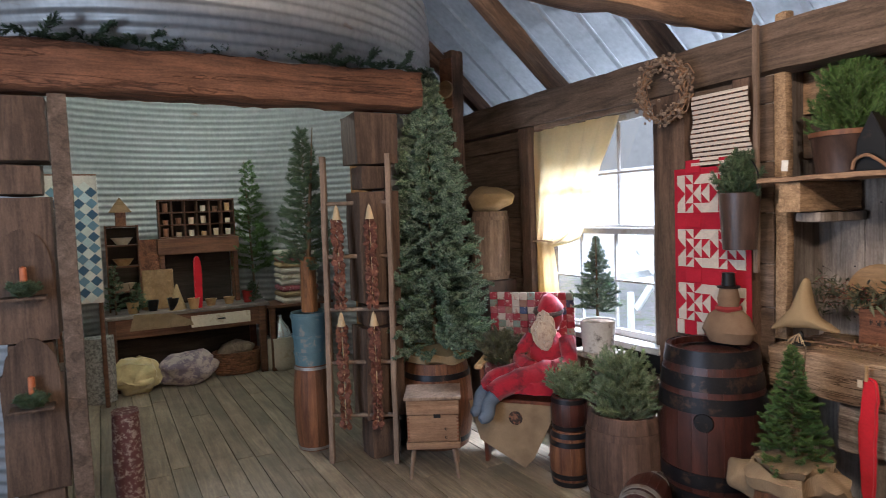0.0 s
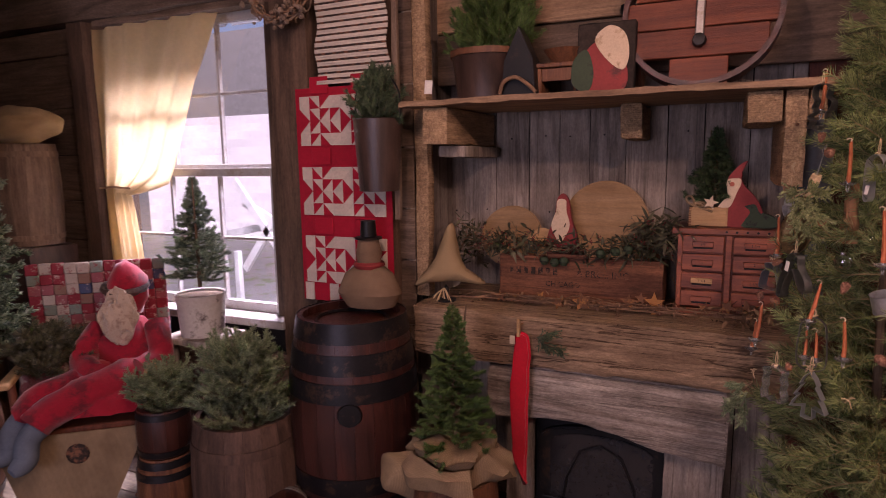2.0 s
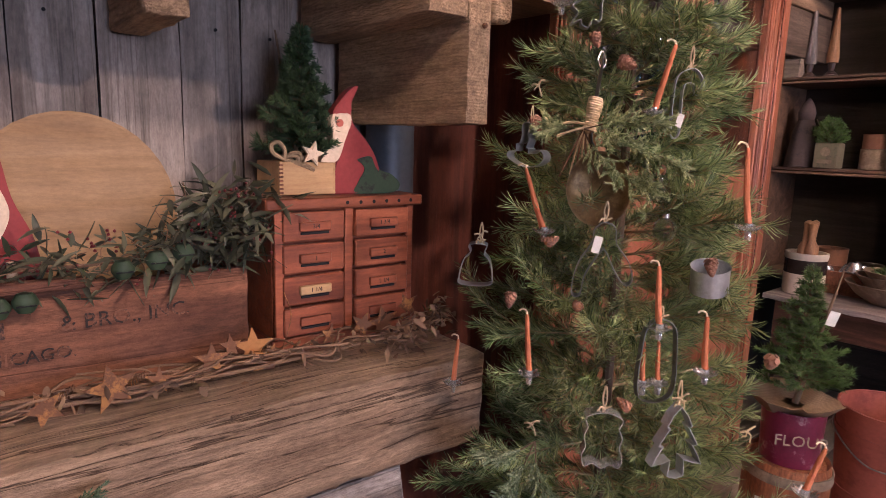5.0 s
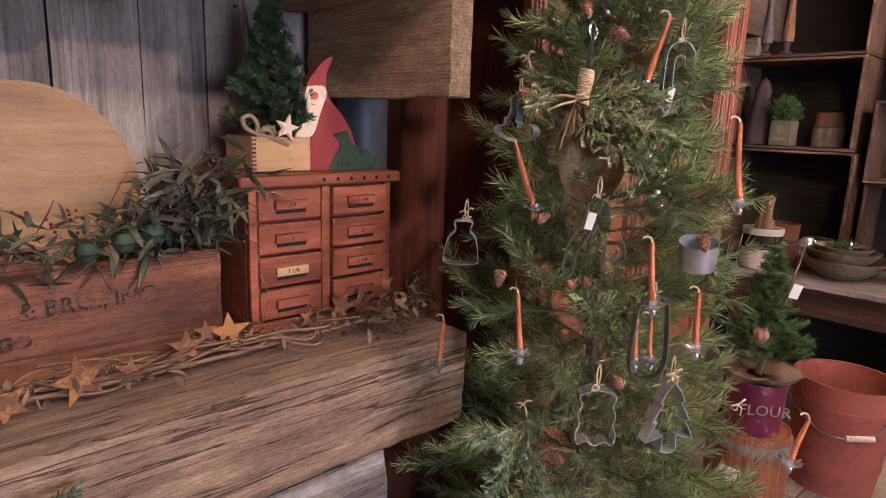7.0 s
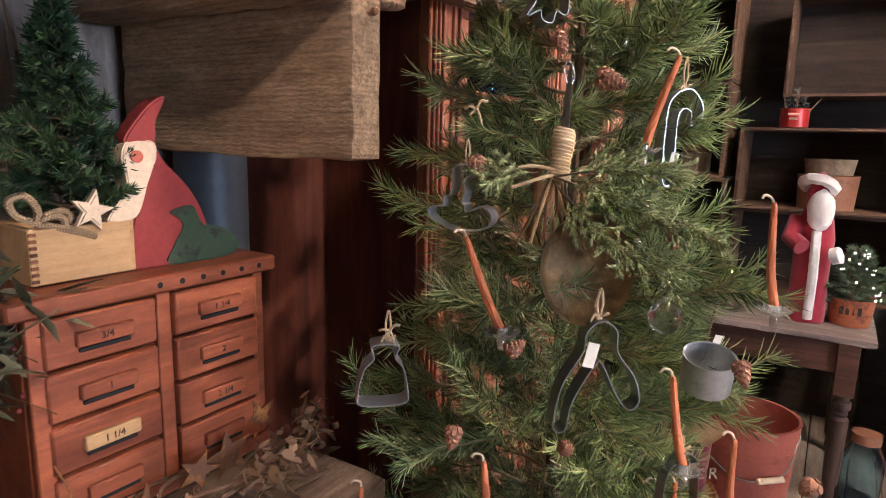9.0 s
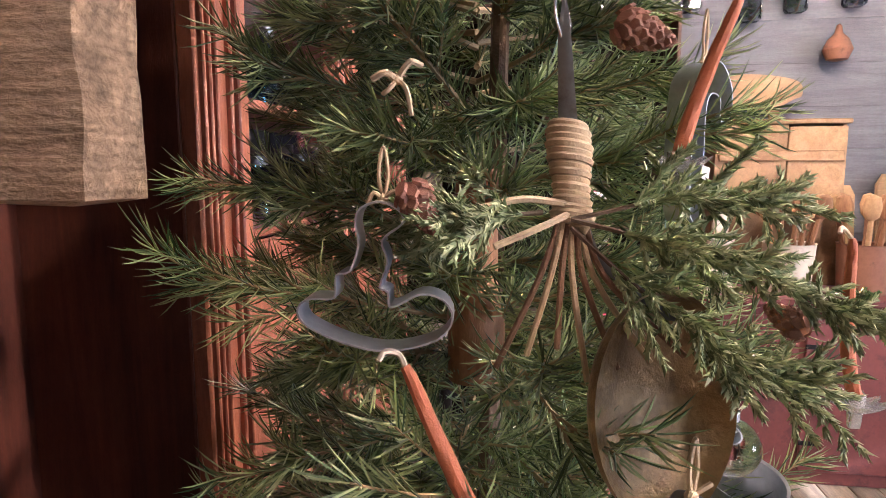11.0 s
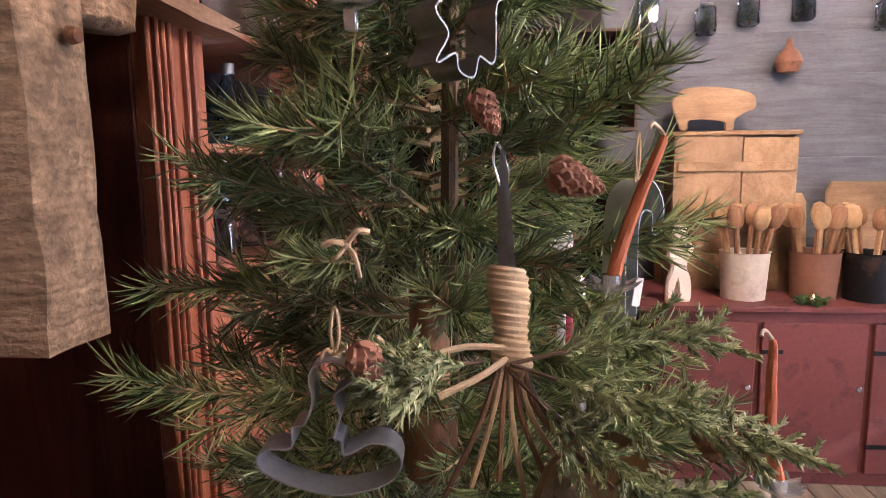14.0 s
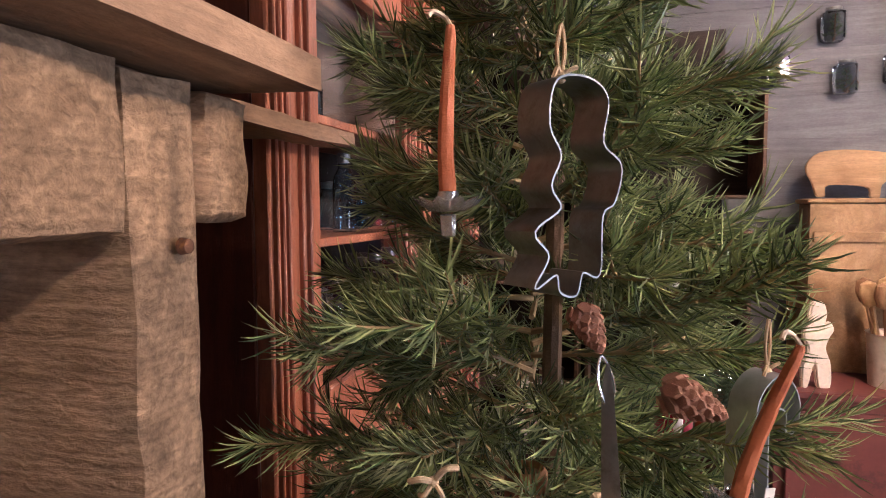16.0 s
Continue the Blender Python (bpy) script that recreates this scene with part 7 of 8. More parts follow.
big = barrel("barrel", pose(-2.14, 2.88, 0), 0.93, 0.225, 0.275, "large dark red oak barrel with black iron hoops", M_CASK, M_HOOP, (0.05, 0.17, 0.29, 0.71, 0.83, 0.96), 0.08, 22)
part("bung_plate", lathe([(0, 0.012), (0.045, 0.01), (0.05, 0)], 20, m=pose(0.13, -0.235, 0.58, 90, 0, 28)), M_HOOP, big)
part("rim_ring", rod_ring(0.15, 0.008, pose(0, 0, 0.9), 40), M_HOOP, big)
barrel("tub", pose(-2.52, 2.62, 0), 0.52, 0.2, 0.225, "half-barrel tub of worn brown staves", M_TUB, M_TUB, (0.15, 0.8), 0.04, 18, "tub")
barrel("keg", pose(-2.86, 2.5, 0), 0.34, 0.105, 0.125, "small oak keg with black hoops", M_OAK, M_HOOP, (0.06, 0.2, 0.78, 0.93), 0.03, 14, "keg")
barrel("keg", pose(-2.86, 2.5, 0.342), 0.2, 0.1, 0.11, "small dark keg stacked on another keg", M_CASK, M_HOOP, (0.1, 0.9), 0.025, 14, "keg")
barrel("keg", pose(-2.26, 2.5, 0.125) @ pose(0, 0, 0, 90, 0, 30) @ pose(0, 0, -0.18), 0.36, 0.1, 0.122, "small dark keg with metal hoops lying on its side", M_CASK, M_PALEHOOP, (0.05, 0.2, 0.8, 0.95), 0.03, 16, "keg")
barrel("barrel", pose(-4.36, 1.36, 0), 0.62, 0.125, 0.148, "slim brown wooden barrel standing in the opening", M_OAK, M_PALEHOOP, (0.03, 0.97), 0.02, 16)
pails = empty("blue_pails", pose(-4.36, 1.36, 0.6) @ Matrix.Diagonal((0.84, 0.84, 1, 1)), "stacked blue-grey painted wooden pails", "pail")
part("pail", lathe([(0, 0), (0.145, 0), (0.165, 0.4), (0.155, 0.4), (0.137, 0.02), (0, 0.02)], 28), M_BLUEPAIL, pails)
for z in (0.1, 0.22, 0.36):
    part("band", lathe([(0.146 + z * 0.055, z), (0.152 + z * 0.055, z), (0.153 + z * 0.055, z + 0.02), (0.146 + z * 0.055, z + 0.02)], 28), M_BLUEPAIL, pails)
barrel("half_barrel", pose(-3.93, 2.16, 0), 0.62, 0.22, 0.26, "brown half barrel wrapped in burlap under a fir tree", M_OAK, M_HOOP, (0.1, 0.85), 0.04, 18, "barrel")
thing("burlap_wrap", rough_up(lathe([(0.14, 0.0), (0.24, 0.03), (0.255, 0.09), (0.16, 0.13), (0.06, 0.12)], 30, wobble=0.4), 0.02, 10), M_OSNABURG, pose(-3.93, 2.16, 0.6), "cream cloth wrapped round the foot of a fir", "cloth")
pot1 = barrel("tree_tub", pose(-1.6, 2.72, 0), 0.4, 0.15, 0.17, "reddish staved tub holding a small boxwood tree", M_OAK, M_HOOP, (0.12, 0.6), 0.03, 16, "tub")
sack = rough_up(lathe([(0.02, 0.02), (0.13, 0.0), (0.18, 0.03), (0.185, 0.08), (0.15, 0.12), (0.12, 0.1), (0.16, 0.15), (0.1, 0.16), (0.05, 0.17), (0.0, 0.16)], 56, wobble=0.6), 0.03, 12, 2)
thing("burlap_sack", sack, M_BURLAP, pose(-1.6, 2.72, 0.37), "crumpled tan burlap gathered round a small tree", "burlap")
thing("burlap_sack", rough_up(bmesh_ball(0.1, 4), 0.06, 10, 5), M_BURLAP, pose(-1.75, 2.66, 0.38) @ Matrix.Diagonal((1.1, 0.75, 0.9, 1)), "pale cloth bundle tucked at the tub", "cloth")

M_CORNERFIR = leafy("blue_fir_needles", (0.04, 0.085, 0.05), (0.31, 0.39, 0.27), 0.4)
evergreen("boxwood_tree", (-1.6, 2.72, 0.47), 0.56, 0.165, 105, "conical bright green boxwood tree in a burlap-wrapped tub", M_BOXWOOD, 0.018, 2400, 0.0016, 15, 0.04, 0.015, 5, 0.012, parts=False, squat=0.9)
evergreen("corner_fir", (-3.93, 2.16, 0.6), 2.1, 0.4, 380, "tall grey-green fir standing in the corner in a barrel", M_CORNERFIR, 0.03, 620, 0.0036, 16, 0.03, 0.04, 7, 0.025, parts=False, squat=0.75, lift=0.1, spread=0.85, full=True)
evergreen("window_tree", (-3.0, 2.88, 0.97), 0.52, 0.16, 110, "small fir in a birch-bark pot before the window", M_CORNERFIR, 0.02, 1900, 0.0016, 17, 0.08, 0.012, 5, 0.008, parts=False)
birch = empty("birch_pot", pose(-3.0, 2.88, 0.74), "round white birch-bark pot with dark bands", "flower pot")
part("wall", lathe(pot_profile(0.1, 0.115, 0.2), 28), paint("birch_bark", (0.5, 0.46, 0.4), 0.7, (0.1, 0.08, 0.07), 0.35, 6), birch)
part("soil", lathe([(0, 0.19), (0.108, 0.19)], 20), M_BARK, birch)
stool = empty("stool", pose(-3.0, 2.88, 0), "grey painted stool under the birch pot", "stool")
part("seat", box(0.3, 0.26, 0.03, (0, 0, 0.71), 0.006), M_GREY, stool)
for sx in (-1, 1):
    for sy in (-1, 1):
        part("leg", tube([(sx * 0.13, sy * 0.11, 0), (sx * 0.1, sy * 0.08, 0.71)], 0.017, 10), M_GREY, stool)


def bush(name, at, r, h, count, label, material, needle, seed, thick=0.0014):
    return evergreen(name, at, h, r, count, label, material, needle, 1300, thick, seed, 0.02, r * 0.55, 6, 0.01, parts=False, squat=0.4, lift=0.75, category="plant")


bush("tub_juniper", (-2.52, 2.62, 0.46), 0.2, 0.34, 80, "grey-green juniper bush in the half-barrel tub", M_BLUEGREEN, 0.022, 18)
bush("keg_greens", (-2.86, 2.5, 0.53), 0.14, 0.16, 50, "trailing grey-green sprigs on a small keg", M_BLUEGREEN, 0.02, 19)
bush("bucket_greens", (-2.08, 3.04, 1.7), 0.1, 0.22, 60, "dark evergreen sprigs in a hanging bucket", M_FIR, 0.025, 20)
bush("shelf_greens", (-1.66, 3.34, 1.98), 0.17, 0.34, 110, "bushy bright green juniper on the shelf", M_BOXWOOD, 0.024, 22)

hb = empty("hanging_bucket", pose(-2.08, 3.04, 1.43), "dark wooden bucket of greens hanging by the mantel", "bucket")
part("bucket_wall", lathe(pot_profile(0.085, 0.105, 0.3), 24), M_TABLELEG, hb)
part("bail", tube(curve_through([(-0.105, 0, 0.28), (-0.1, 0, 0.42), (0, 0.02, 0.5), (0.1, 0, 0.42), (0.105, 0, 0.28)], 6), 0.004, 6), M_HOOP, hb)

# ---- ladder with strings of dried apple ----
M_LADDER = wood("weathered_ladder", (0.34, 0.25, 0.18), (0.2, 0.14, 0.1), "z", 0.75, 0.6, 0.7, 0.5, 0.4, 0.3)
M_APPLE = paint("dried_apple", (0.15, 0.055, 0.035), 0.75, (0.26, 0.13, 0.075), 0.3, 40, 0.4, vary=0.5)
LAD = pose(-3.845, 1.535, 0, 0, 0, 56.5)
ladder = empty("ladder", LAD, "grey wooden ladder leaning on the post", "ladder")
for sx in (-1, 1):
    part("rail", hewn(0.038, 0.06, 2.1, (2, 2, 24), 0.003, sx), M_LADDER, ladder, m=pose(sx * 0.222, 0, 0, -3))
for k in range(5):
    z = 0.33 + 0.36 * k
    part("rung", tube([(-0.21, 0.052 * z, z), (0.21, 0.052 * z, z)], 0.015, 10), M_LADDER, ladder)
disc = rough_up(lathe([(0, 0.006), (0.019, 0.006), (0.024, 0.0), (0.019, -0.006), (0, -0.006)], 12), 0.003, 40)
disc_me = mesh_of("apple_slice", disc, M_APPLE)
ra = random.Random(9)
for sx in (-0.11, 0.11):
    for z1, z0 in ((1.66, 1.08), (0.95, 0.28)):
        st = empty("apple_garland", LAD @ pose(sx, -0.03, 0), "hanging string of dried apple slices", "garland", "garlands on the ladder")
        part("string", tube([(0, 0, z1 + 0.1), (0.004, 0, (z0 + z1) / 2), (0, 0, z0)], 0.003, 5), M_TWINE, st)
        part("raffia_top", lathe([(0, 0.1), (0.012, 0.08), (0.03, 0.0), (0, 0.0)], 10, m=pose(0, 0, z1)), M_TWINE, st)
        n = int((z1 - z0) / 0.02)
        for k in range(n):
            for s in (-1, 1):
                share("apple_slice", disc_me, st, pose(s * 0.02 + ra.uniform(-0.008, 0.008), ra.uniform(-0.014, 0.014), z1 - (k + 0.5) * 0.021, ra.uniform(30, 120), ra.uniform(-60, 60), ra.uniform(0, 180)))

# ---- bee box on legs ----
M_PINEBOX = wood("raw_pine_box", (0.4, 0.25, 0.15), (0.27, 0.16, 0.09), "x", 0.7, 0.5, 0.7, 0.5, 0.3, 0.3)
bee = empty("bee_box", pose(-3.47, 1.88, 0, 0, 0, 60) @ Matrix.Scale(0.9, 4), "small wooden bee-box stand in tiers with pale lid", "box")
part("tier", box(0.36, 0.3, 0.19, (0, 0, 0.27), 0.005), M_PINEBOX, bee)
part("tier", box(0.37, 0.31, 0.105, (0, 0, 0.463), 0.005), M_PINEBOX, bee)
part("lid", box(0.4, 0.34, 0.022, (0, 0, 0.571), 0.004), M_LADDER, bee, "flat pale lid")
part("base", box(0.38, 0.32, 0.05, (0, 0, 0.218), 0.005), M_PINEBOX, bee)
for s in (-1, 1):
    for q in (-1, 1):
        part("leg", tube([(s * 0.17, q * 0.14, 0), (s * 0.14, q * 0.11, 0.22)], [0.012, 0.017], 8), M_LADDER, bee)
part("entry", box(0.05, 0.004, 0.03, (0.03, -0.152, 0.44), 0.001), M_DARK, bee)
for x, z in ((0.09, 0.36), (0.09, 0.3)):
    part("hole", lathe([(0, 0), (0.011, 0), (0.011, 0.003)], 12, m=pose(x, -0.15, z, 90)), M_DARK, bee)
for k in range(7):
    for s in (-1, 1):
        part("box_joint", box(0.016, 0.003, 0.013, (s * 0.173, -0.1505, 0.275 + k * 0.026), 0.0006), M_CRATE, bee)

# ---- chair with a cloth figure, quilt and banner ----
M_CHAIR = wood("red_brown_chair", (0.25, 0.085, 0.045), (0.13, 0.045, 0.025), "z", 0.5, 0.5, 0.7, 0.5, 0.2, 0.3)
CH = pose(-3.3, 2.52, 0, 0, 0, 42)
chair = empty("armchair", CH, "old red-brown wooden armchair draped with a quilt", "chair")
part("seat", box(0.52, 0.48, 0.035, (0, 0, 0.43), 0.006), M_CHAIR, chair)
part("back", box(0.52, 0.03, 0.52, (0, 0.235, 0.48), 0.006, m=pose(0, 0, 0, -6)), M_CHAIR, chair)
for s in (-1, 1):
    part("arm", box(0.05, 0.46, 0.03, (s * 0.27, 0.0, 0.68), 0.008, m=pose(0, 0, 0, 4)), M_HONEY, chair, "pale worn wooden arm")
    part("arm_post", tube([(s * 0.26, -0.19, 0.45), (s * 0.27, -0.19, 0.68)], 0.016, 10), M_CHAIR, chair)
    part("side_board", slab([(-0.14, 0), (-0.09, 0), (0, 0.16), (0.09, 0), (0.14, 0), (0.2, 0.43), (-0.2, 0.43)], 0.025, 0.004, m=pose(s * 0.25, 0, 0.0, 0, 0, 90)), M_CHAIR, chair)
QUILT_COLS = [paint("quilt_" + n, c, 0.9, (0.4, 0.33, 0.28) if n in ("rose", "red", "navy") else (0.22, 0.05, 0.05), 0.22, 26, 0.35) for n, c in (("rose", (0.3, 0.09, 0.1)), ("cream", (0.42, 0.36, 0.3)), ("navy", (0.06, 0.08, 0.15)), ("brown", (0.24, 0.14, 0.1)), ("sage", (0.2, 0.24, 0.2)), ("red", (0.25, 0.03, 0.04)))]
qu = empty("patchwork_quilt", CH @ pose(0, 0, 0), "worn patchwork quilt over the chair back", "quilt")
rq = random.Random(6)
for i in range(11):
    for j in range(12):
        part("patch", box(0.0545, 0.014 + 0.006 * ((i * 7 + j * 3) % 3), 0.0545, ((i - 5) * 0.054, 0.196 + 0.03 * math.sin(i * 1.3) * 0.3 - j * 0.0055 + 0.06, 0.5 + j * 0.05), 0.005), rq.choice(QUILT_COLS + [QUILT_COLS[0], QUILT_COLS[5], QUILT_COLS[1]]), qu)
banner = empty("burlap_banner", CH @ pose(0, -0.27, 0), "burlap banner with dark lettering hanging off the seat", "banner")
part("cloth", rough_up(slab([(-0.34, 0.46), (-0.27, 0.2), (0.02, 0.04), (0.08, 0.1), (0.24, 0.45)], 0.006, 0.001), 0.006, 9), M_BURLAP, banner)
for k in range(3):
    part("print_bar", box(0.1 - 0.02 * k, 0.004, 0.022, (0.05 + k * 0.02, -0.006, 0.33 - 0.06 * k), 0.001, m=pose(0, 0, 0, 0, 35)), M_INK, banner)
part("print_patch", lathe([(0, 0), (0.045, 0), (0.04, 0.003)], 14, m=pose(-0.03, -0.004, 0.36, 90)), M_INK, banner)

# seated cloth figure: one plain mesh
fig = bmesh.new()
lathe([(0, 0), (0.13, 0.0), (0.15, 0.1), (0.125, 0.24), (0.075, 0.33), (0, 0.35)], 24, fig, pose(0.1, 0.04, 0.47), 0.2)
lathe([(0, 0), (0.07, 0.02), (0.09, 0.09), (0.082, 0.17), (0.05, 0.24), (0, 0.27)], 22, fig, pose(0.1, 0.02, 0.82, 0, 6, 0))
for leg in (((0.16, -0.02, 0.53), (0.08, -0.16, 0.57), (-0.1, -0.27, 0.53), (-0.2, -0.31, 0.47)), ((0.05, -0.02, 0.53), (-0.04, -0.12, 0.57), (-0.18, -0.19, 0.54), (-0.27, -0.23, 0.48))):
    tube(curve_through(leg, 6), [0.088 - 0.0016 * i for i in range(19)], 14, fig)
lathe([(0, 0.07), (0.13, 0.06), (0.21, 0.02), (0.24, -0.04), (0.2, -0.05), (0, 0.0)], 44, fig, pose(0.04, -0.12, 0.52) @ Matrix.Diagonal((1.1, 0.8, 1, 1)), 0.6)
for arm in (((0.22, 0.03, 0.76), (0.26, -0.08, 0.66), (0.17, -0.19, 0.62)), ((-0.01, 0.03, 0.76), (-0.07, -0.08, 0.66), (0.0, -0.19, 0.62))):
    tube(curve_through(arm, 5), [0.058 - 0.0018 * i for i in range(11)], 12, fig)
thing("cloth_figure", rough_up(rough_up(rough_up(fig, 0.012, 15), 0.02, 7), 0.005, 45), paint("deep_red_wool", (0.34, 0.009, 0.022), 0.9, (0.13, 0.008, 0.014), 0.35, 7, 0.4, fuzz=0.3), CH @ pose(0.04, 0, 0.05), "large red cloth figure seated in the armchair", "doll")
M_TANFLEECE = paint("tan_fleece", (0.52, 0.4, 0.29), 0.95, (0.3, 0.2, 0.14), 0.3, 40, 1.0, fuzz=0.4)
beard = rough_up(rough_up(bmesh_ball(0.085, 4), 0.03, 22), 0.01, 70)
thing("fleece_beard", beard, M_TANFLEECE, CH @ pose(0.135, -0.075, 0.88) @ Matrix.Diagonal((0.85, 0.5, 1.4, 1)), "tan fleece beard of the seated figure", "fleece")
thing("fur_band", rough_up(rod_ring(0.086, 0.017, pose(0.11, 0.015, 0.955, 10), 28), 0.006, 50), M_TABLELEG, CH @ pose(0.04, 0, 0.05), "dark fur band on a red cap", "band")
heap = rough_up(rough_up(bmesh_ball(0.17, 4), 0.07, 8), 0.02, 26)
thing("plaid_cloth", heap, paint("rose_plaid", (0.22, 0.07, 0.07), 0.9, (0.3, 0.22, 0.17), 0.35, 16, 0.4), CH @ pose(-0.15, 0.02, 0.58) @ Matrix.Diagonal((0.8, 0.9, 0.9, 1)), "heaped rose cloth beside the figure", "cloth")
bush("chair_greens", tuple((CH @ Vector((-0.17, -0.05, 0.66)))), 0.13, 0.17, 46, "dry brown twigs and greens in the chair", M_EUCA, 0.032, 25, 0.0022)
for sx, sy, z in ((-0.18, -0.34, 0.45), (-0.26, -0.25, 0.46)):
    thing("grey_boot", rough_up(tube(curve_through([(0.03, 0.02, 0.06), (0, 0, 0.02), (-0.01, -0.03, -0.05), (-0.045, -0.075, -0.075)], 5), [0.045] * 11 + [0.042, 0.04, 0.036, 0.03, 0.02], 14), 0.004, 20), paint("grey_felt", (0.12, 0.15, 0.19), 0.9), CH @ pose(sx, sy, z), "grey felt boot of the seated figure", "boot", "boots")

# ---- hangings by the window ----
M_TICKRED = paint("turkey_red", (0.4, 0.012, 0.028), 0.9, None, 0, 12, 0.3)
M_TICKWHITE = paint("quilt_white", (0.58, 0.51, 0.43), 0.9, None, 0, 12, 0.3)
rq_ = empty("star_quilt", pose(-2.31, 3.1, 0.9), "red and white star quilt hanging on the wall", "quilt")


def tri(a, b, c, mat_, y=0.0):
    part("patch", slab([a, b, c], 0.006, 0.0012, m=pose(0, y, 0)), mat_, rq_)


part("backing", box(0.5, 0.006, 0.99, (0, 0.012, 0.0), 0.001), M_TICKRED, rq_)
u = 0.0555
for blk in range(3):
    z0 = 0.09 + blk * 0.32
    for i in range(-4, 4):
        for j in range(4):
            x, z = i * u, z0 + j * u
            ii, jj = i % 4, j
            p = [(x, z), (x + u, z), (x + u, z + u), (x, z + u)]
            corner = (ii in (0, 3)) and (jj in (0, 3))
            if corner:
                tri(p[0], p[1], p[2], M_TICKWHITE), tri(p[0], p[2], p[3], M_TICKWHITE)
                continue
            flip = (ii < 2) == (jj < 2)
            swap = (ii in (1, 2)) and (jj in (1, 2))
            first = M_TICKRED if (ii + jj + (1 if swap else 0)) % 2 == 0 else M_TICKWHITE
            second = M_TICKWHITE if first is M_TICKRED else M_TICKRED
            if flip:
                tri(p[0], p[1], p[2], first), tri(p[0], p[2], p[3], second)
            else:
                tri(p[0], p[1], p[3], first), tri(p[1], p[2], p[3], second)
    for i in (-2, 2):
        part("bar", box(0.1, 0.008, 0.075, (i * u + (0.06 if i < 0 else -0.06) * 0, 0.002, z0 + 4 * u + 0.01), 0.002), M_TICKRED, rq_)
for i in range(4):
    part("white_square", box(0.05, 0.008, 0.085, (-0.21 + i * 0.14, 0.004, -0.0 + 0.002), 0.002), M_TICKWHITE, rq_)
tick = empty("ticking_cloth", pose(-2.24, 3.1, 1.9), "cream and black striped ticking cloth hanging on a peg", "cloth")
for k in range(44):
    part("stripe", box(0.38 - 0.03 * (k / 44), 0.006 + 0.002 * (k % 2), 0.0088, (0.006 * math.sin(k * 0.3), 0.006 * math.sin(k * 0.25), k * 0.009), 0.001), M_INK if k % 3 == 2 else M_TICKWHITE, tick)
thing("hanging_stick", hewn(0.03, 0.03, 1.3, (2, 2, 16), 0.003, 3), M_LADDER, pose(-2.02, 3.1, 1.3), "thin weathered pole standing by the mantel", "pole")

wr = empty("twig_wreath", pose(-2.58, 3.06, 2.36, 90) @ Matrix.Scale(1.15, 4), "grey-brown twig wreath hanging on the post", "wreath")
rw = random.Random(14)
for k in range(46):
    a0 = rw.uniform(0, 6.28)
    pts = [((0.15 + rw.uniform(-0.028, 0.028)) * math.cos(a0 + 0.3 * j), (0.15 + rw.uniform(-0.028, 0.028)) * math.sin(a0 + 0.3 * j), rw.uniform(-0.03, 0.04)) for j in range(6)]
    part("twig", tube(curve_through(pts, 3), rw.uniform(0.0025, 0.005), 5), M_VINE if k % 3 else M_LADDER, wr)
bud = mesh_of("bud", bmesh_ball(0.0095, 1), M_LADDER)
for k in range(170):
    a, r = rw.uniform(0, 6.28), 0.15 + rw.gauss(0, 0.026)
    share("bud", bud, wr, pose(r * math.cos(a), r * math.sin(a), 0.03 + rw.uniform(-0.03, 0.03)) @ Matrix.Scale(rw.uniform(0.6, 1.4), 4))

# flour sack on a pale cask, clock face on the corner post
thing("corner_post", hewn(0.13, 0.13, 3.1, (3, 3, 30), 0.008, 77), M_POST, pose(-4.72, 2.86, 0), "dark timber post in the corner", "post", kind="structure")
barrel("pale_cask", pose(-4.42, 3.0, 1.1), 0.58, 0.15, 0.165, "pale staved cask standing on a stand", M_LADDER, M_LADDER, (0.08, 0.9), 0.03, 14)
ped = empty("cask_stand", pose(-4.42, 3.0, 0), "dark timber stand under a cask", "stand")
part("block", hewn(0.34, 0.3, 1.098, (4, 4, 12), 0.006, 5), M_TABLELEG, ped)
thing("flour_sack", rough_up(bmesh_ball(0.2, 4), 0.07, 6, 4), M_OSNABURG, pose(-4.34, 2.95, 1.78) @ Matrix.Diagonal((1.25, 0.75, 0.55, 1)), "crumpled tan cloth sack lying on the cask", "sack")
ck = empty("hanging_round", pose(-4.55, 2.68, 2.72, 90, 0, 30), "pale wooden disc on a plank hanging from the post", "ornament")
part("disc", lathe([(0, 0), (0.075, 0), (0.07, 0.02), (0, 0.022)], 28), M_BREAD, ck)
part("plank", box(0.12, 0.42, 0.02, (0, 0.05, -0.024), 0.004), M_OAK, ck)
part("cord", tube([(0, -0.2, 0), (0.0, -0.3, 0.0), (0.01, -0.45, 0)], 0.006, 6), M_VINE, ck)

# ---- dolls by the mantel: plain shapes ----
sn = bmesh.new()
lathe([(0, 0), (0.1, 0.0), (0.13, 0.06), (0.1, 0.14), (0.055, 0.18), (0, 0.19)], 22, sn, Matrix.Diagonal((1.15, 0.8, 1, 1)))
lathe([(0, 0), (0.05, 0.02), (0.058, 0.06), (0.045, 0.12), (0, 0.13)], 18, sn, pose(0, 0, 0.17))
thing("cloth_snowman", rough_up(sn, 0.006, 14), woven("dark_tea_cloth", (0.27, 0.18, 0.11), (0.19, 0.12, 0.075), 700), pose(-2.12, 3.0, 0.932), "tea-dyed stuffed cloth snowman sitting on the barrel", "doll")
thing("snowman_hat", lathe([(0.058, 0), (0.06, 0.008), (0.036, 0.012), (0.032, 0.08), (0, 0.082)], 20), M_BLACK, pose(-2.12, 3.0, 1.224), "small black top hat on the snowman", "hat")
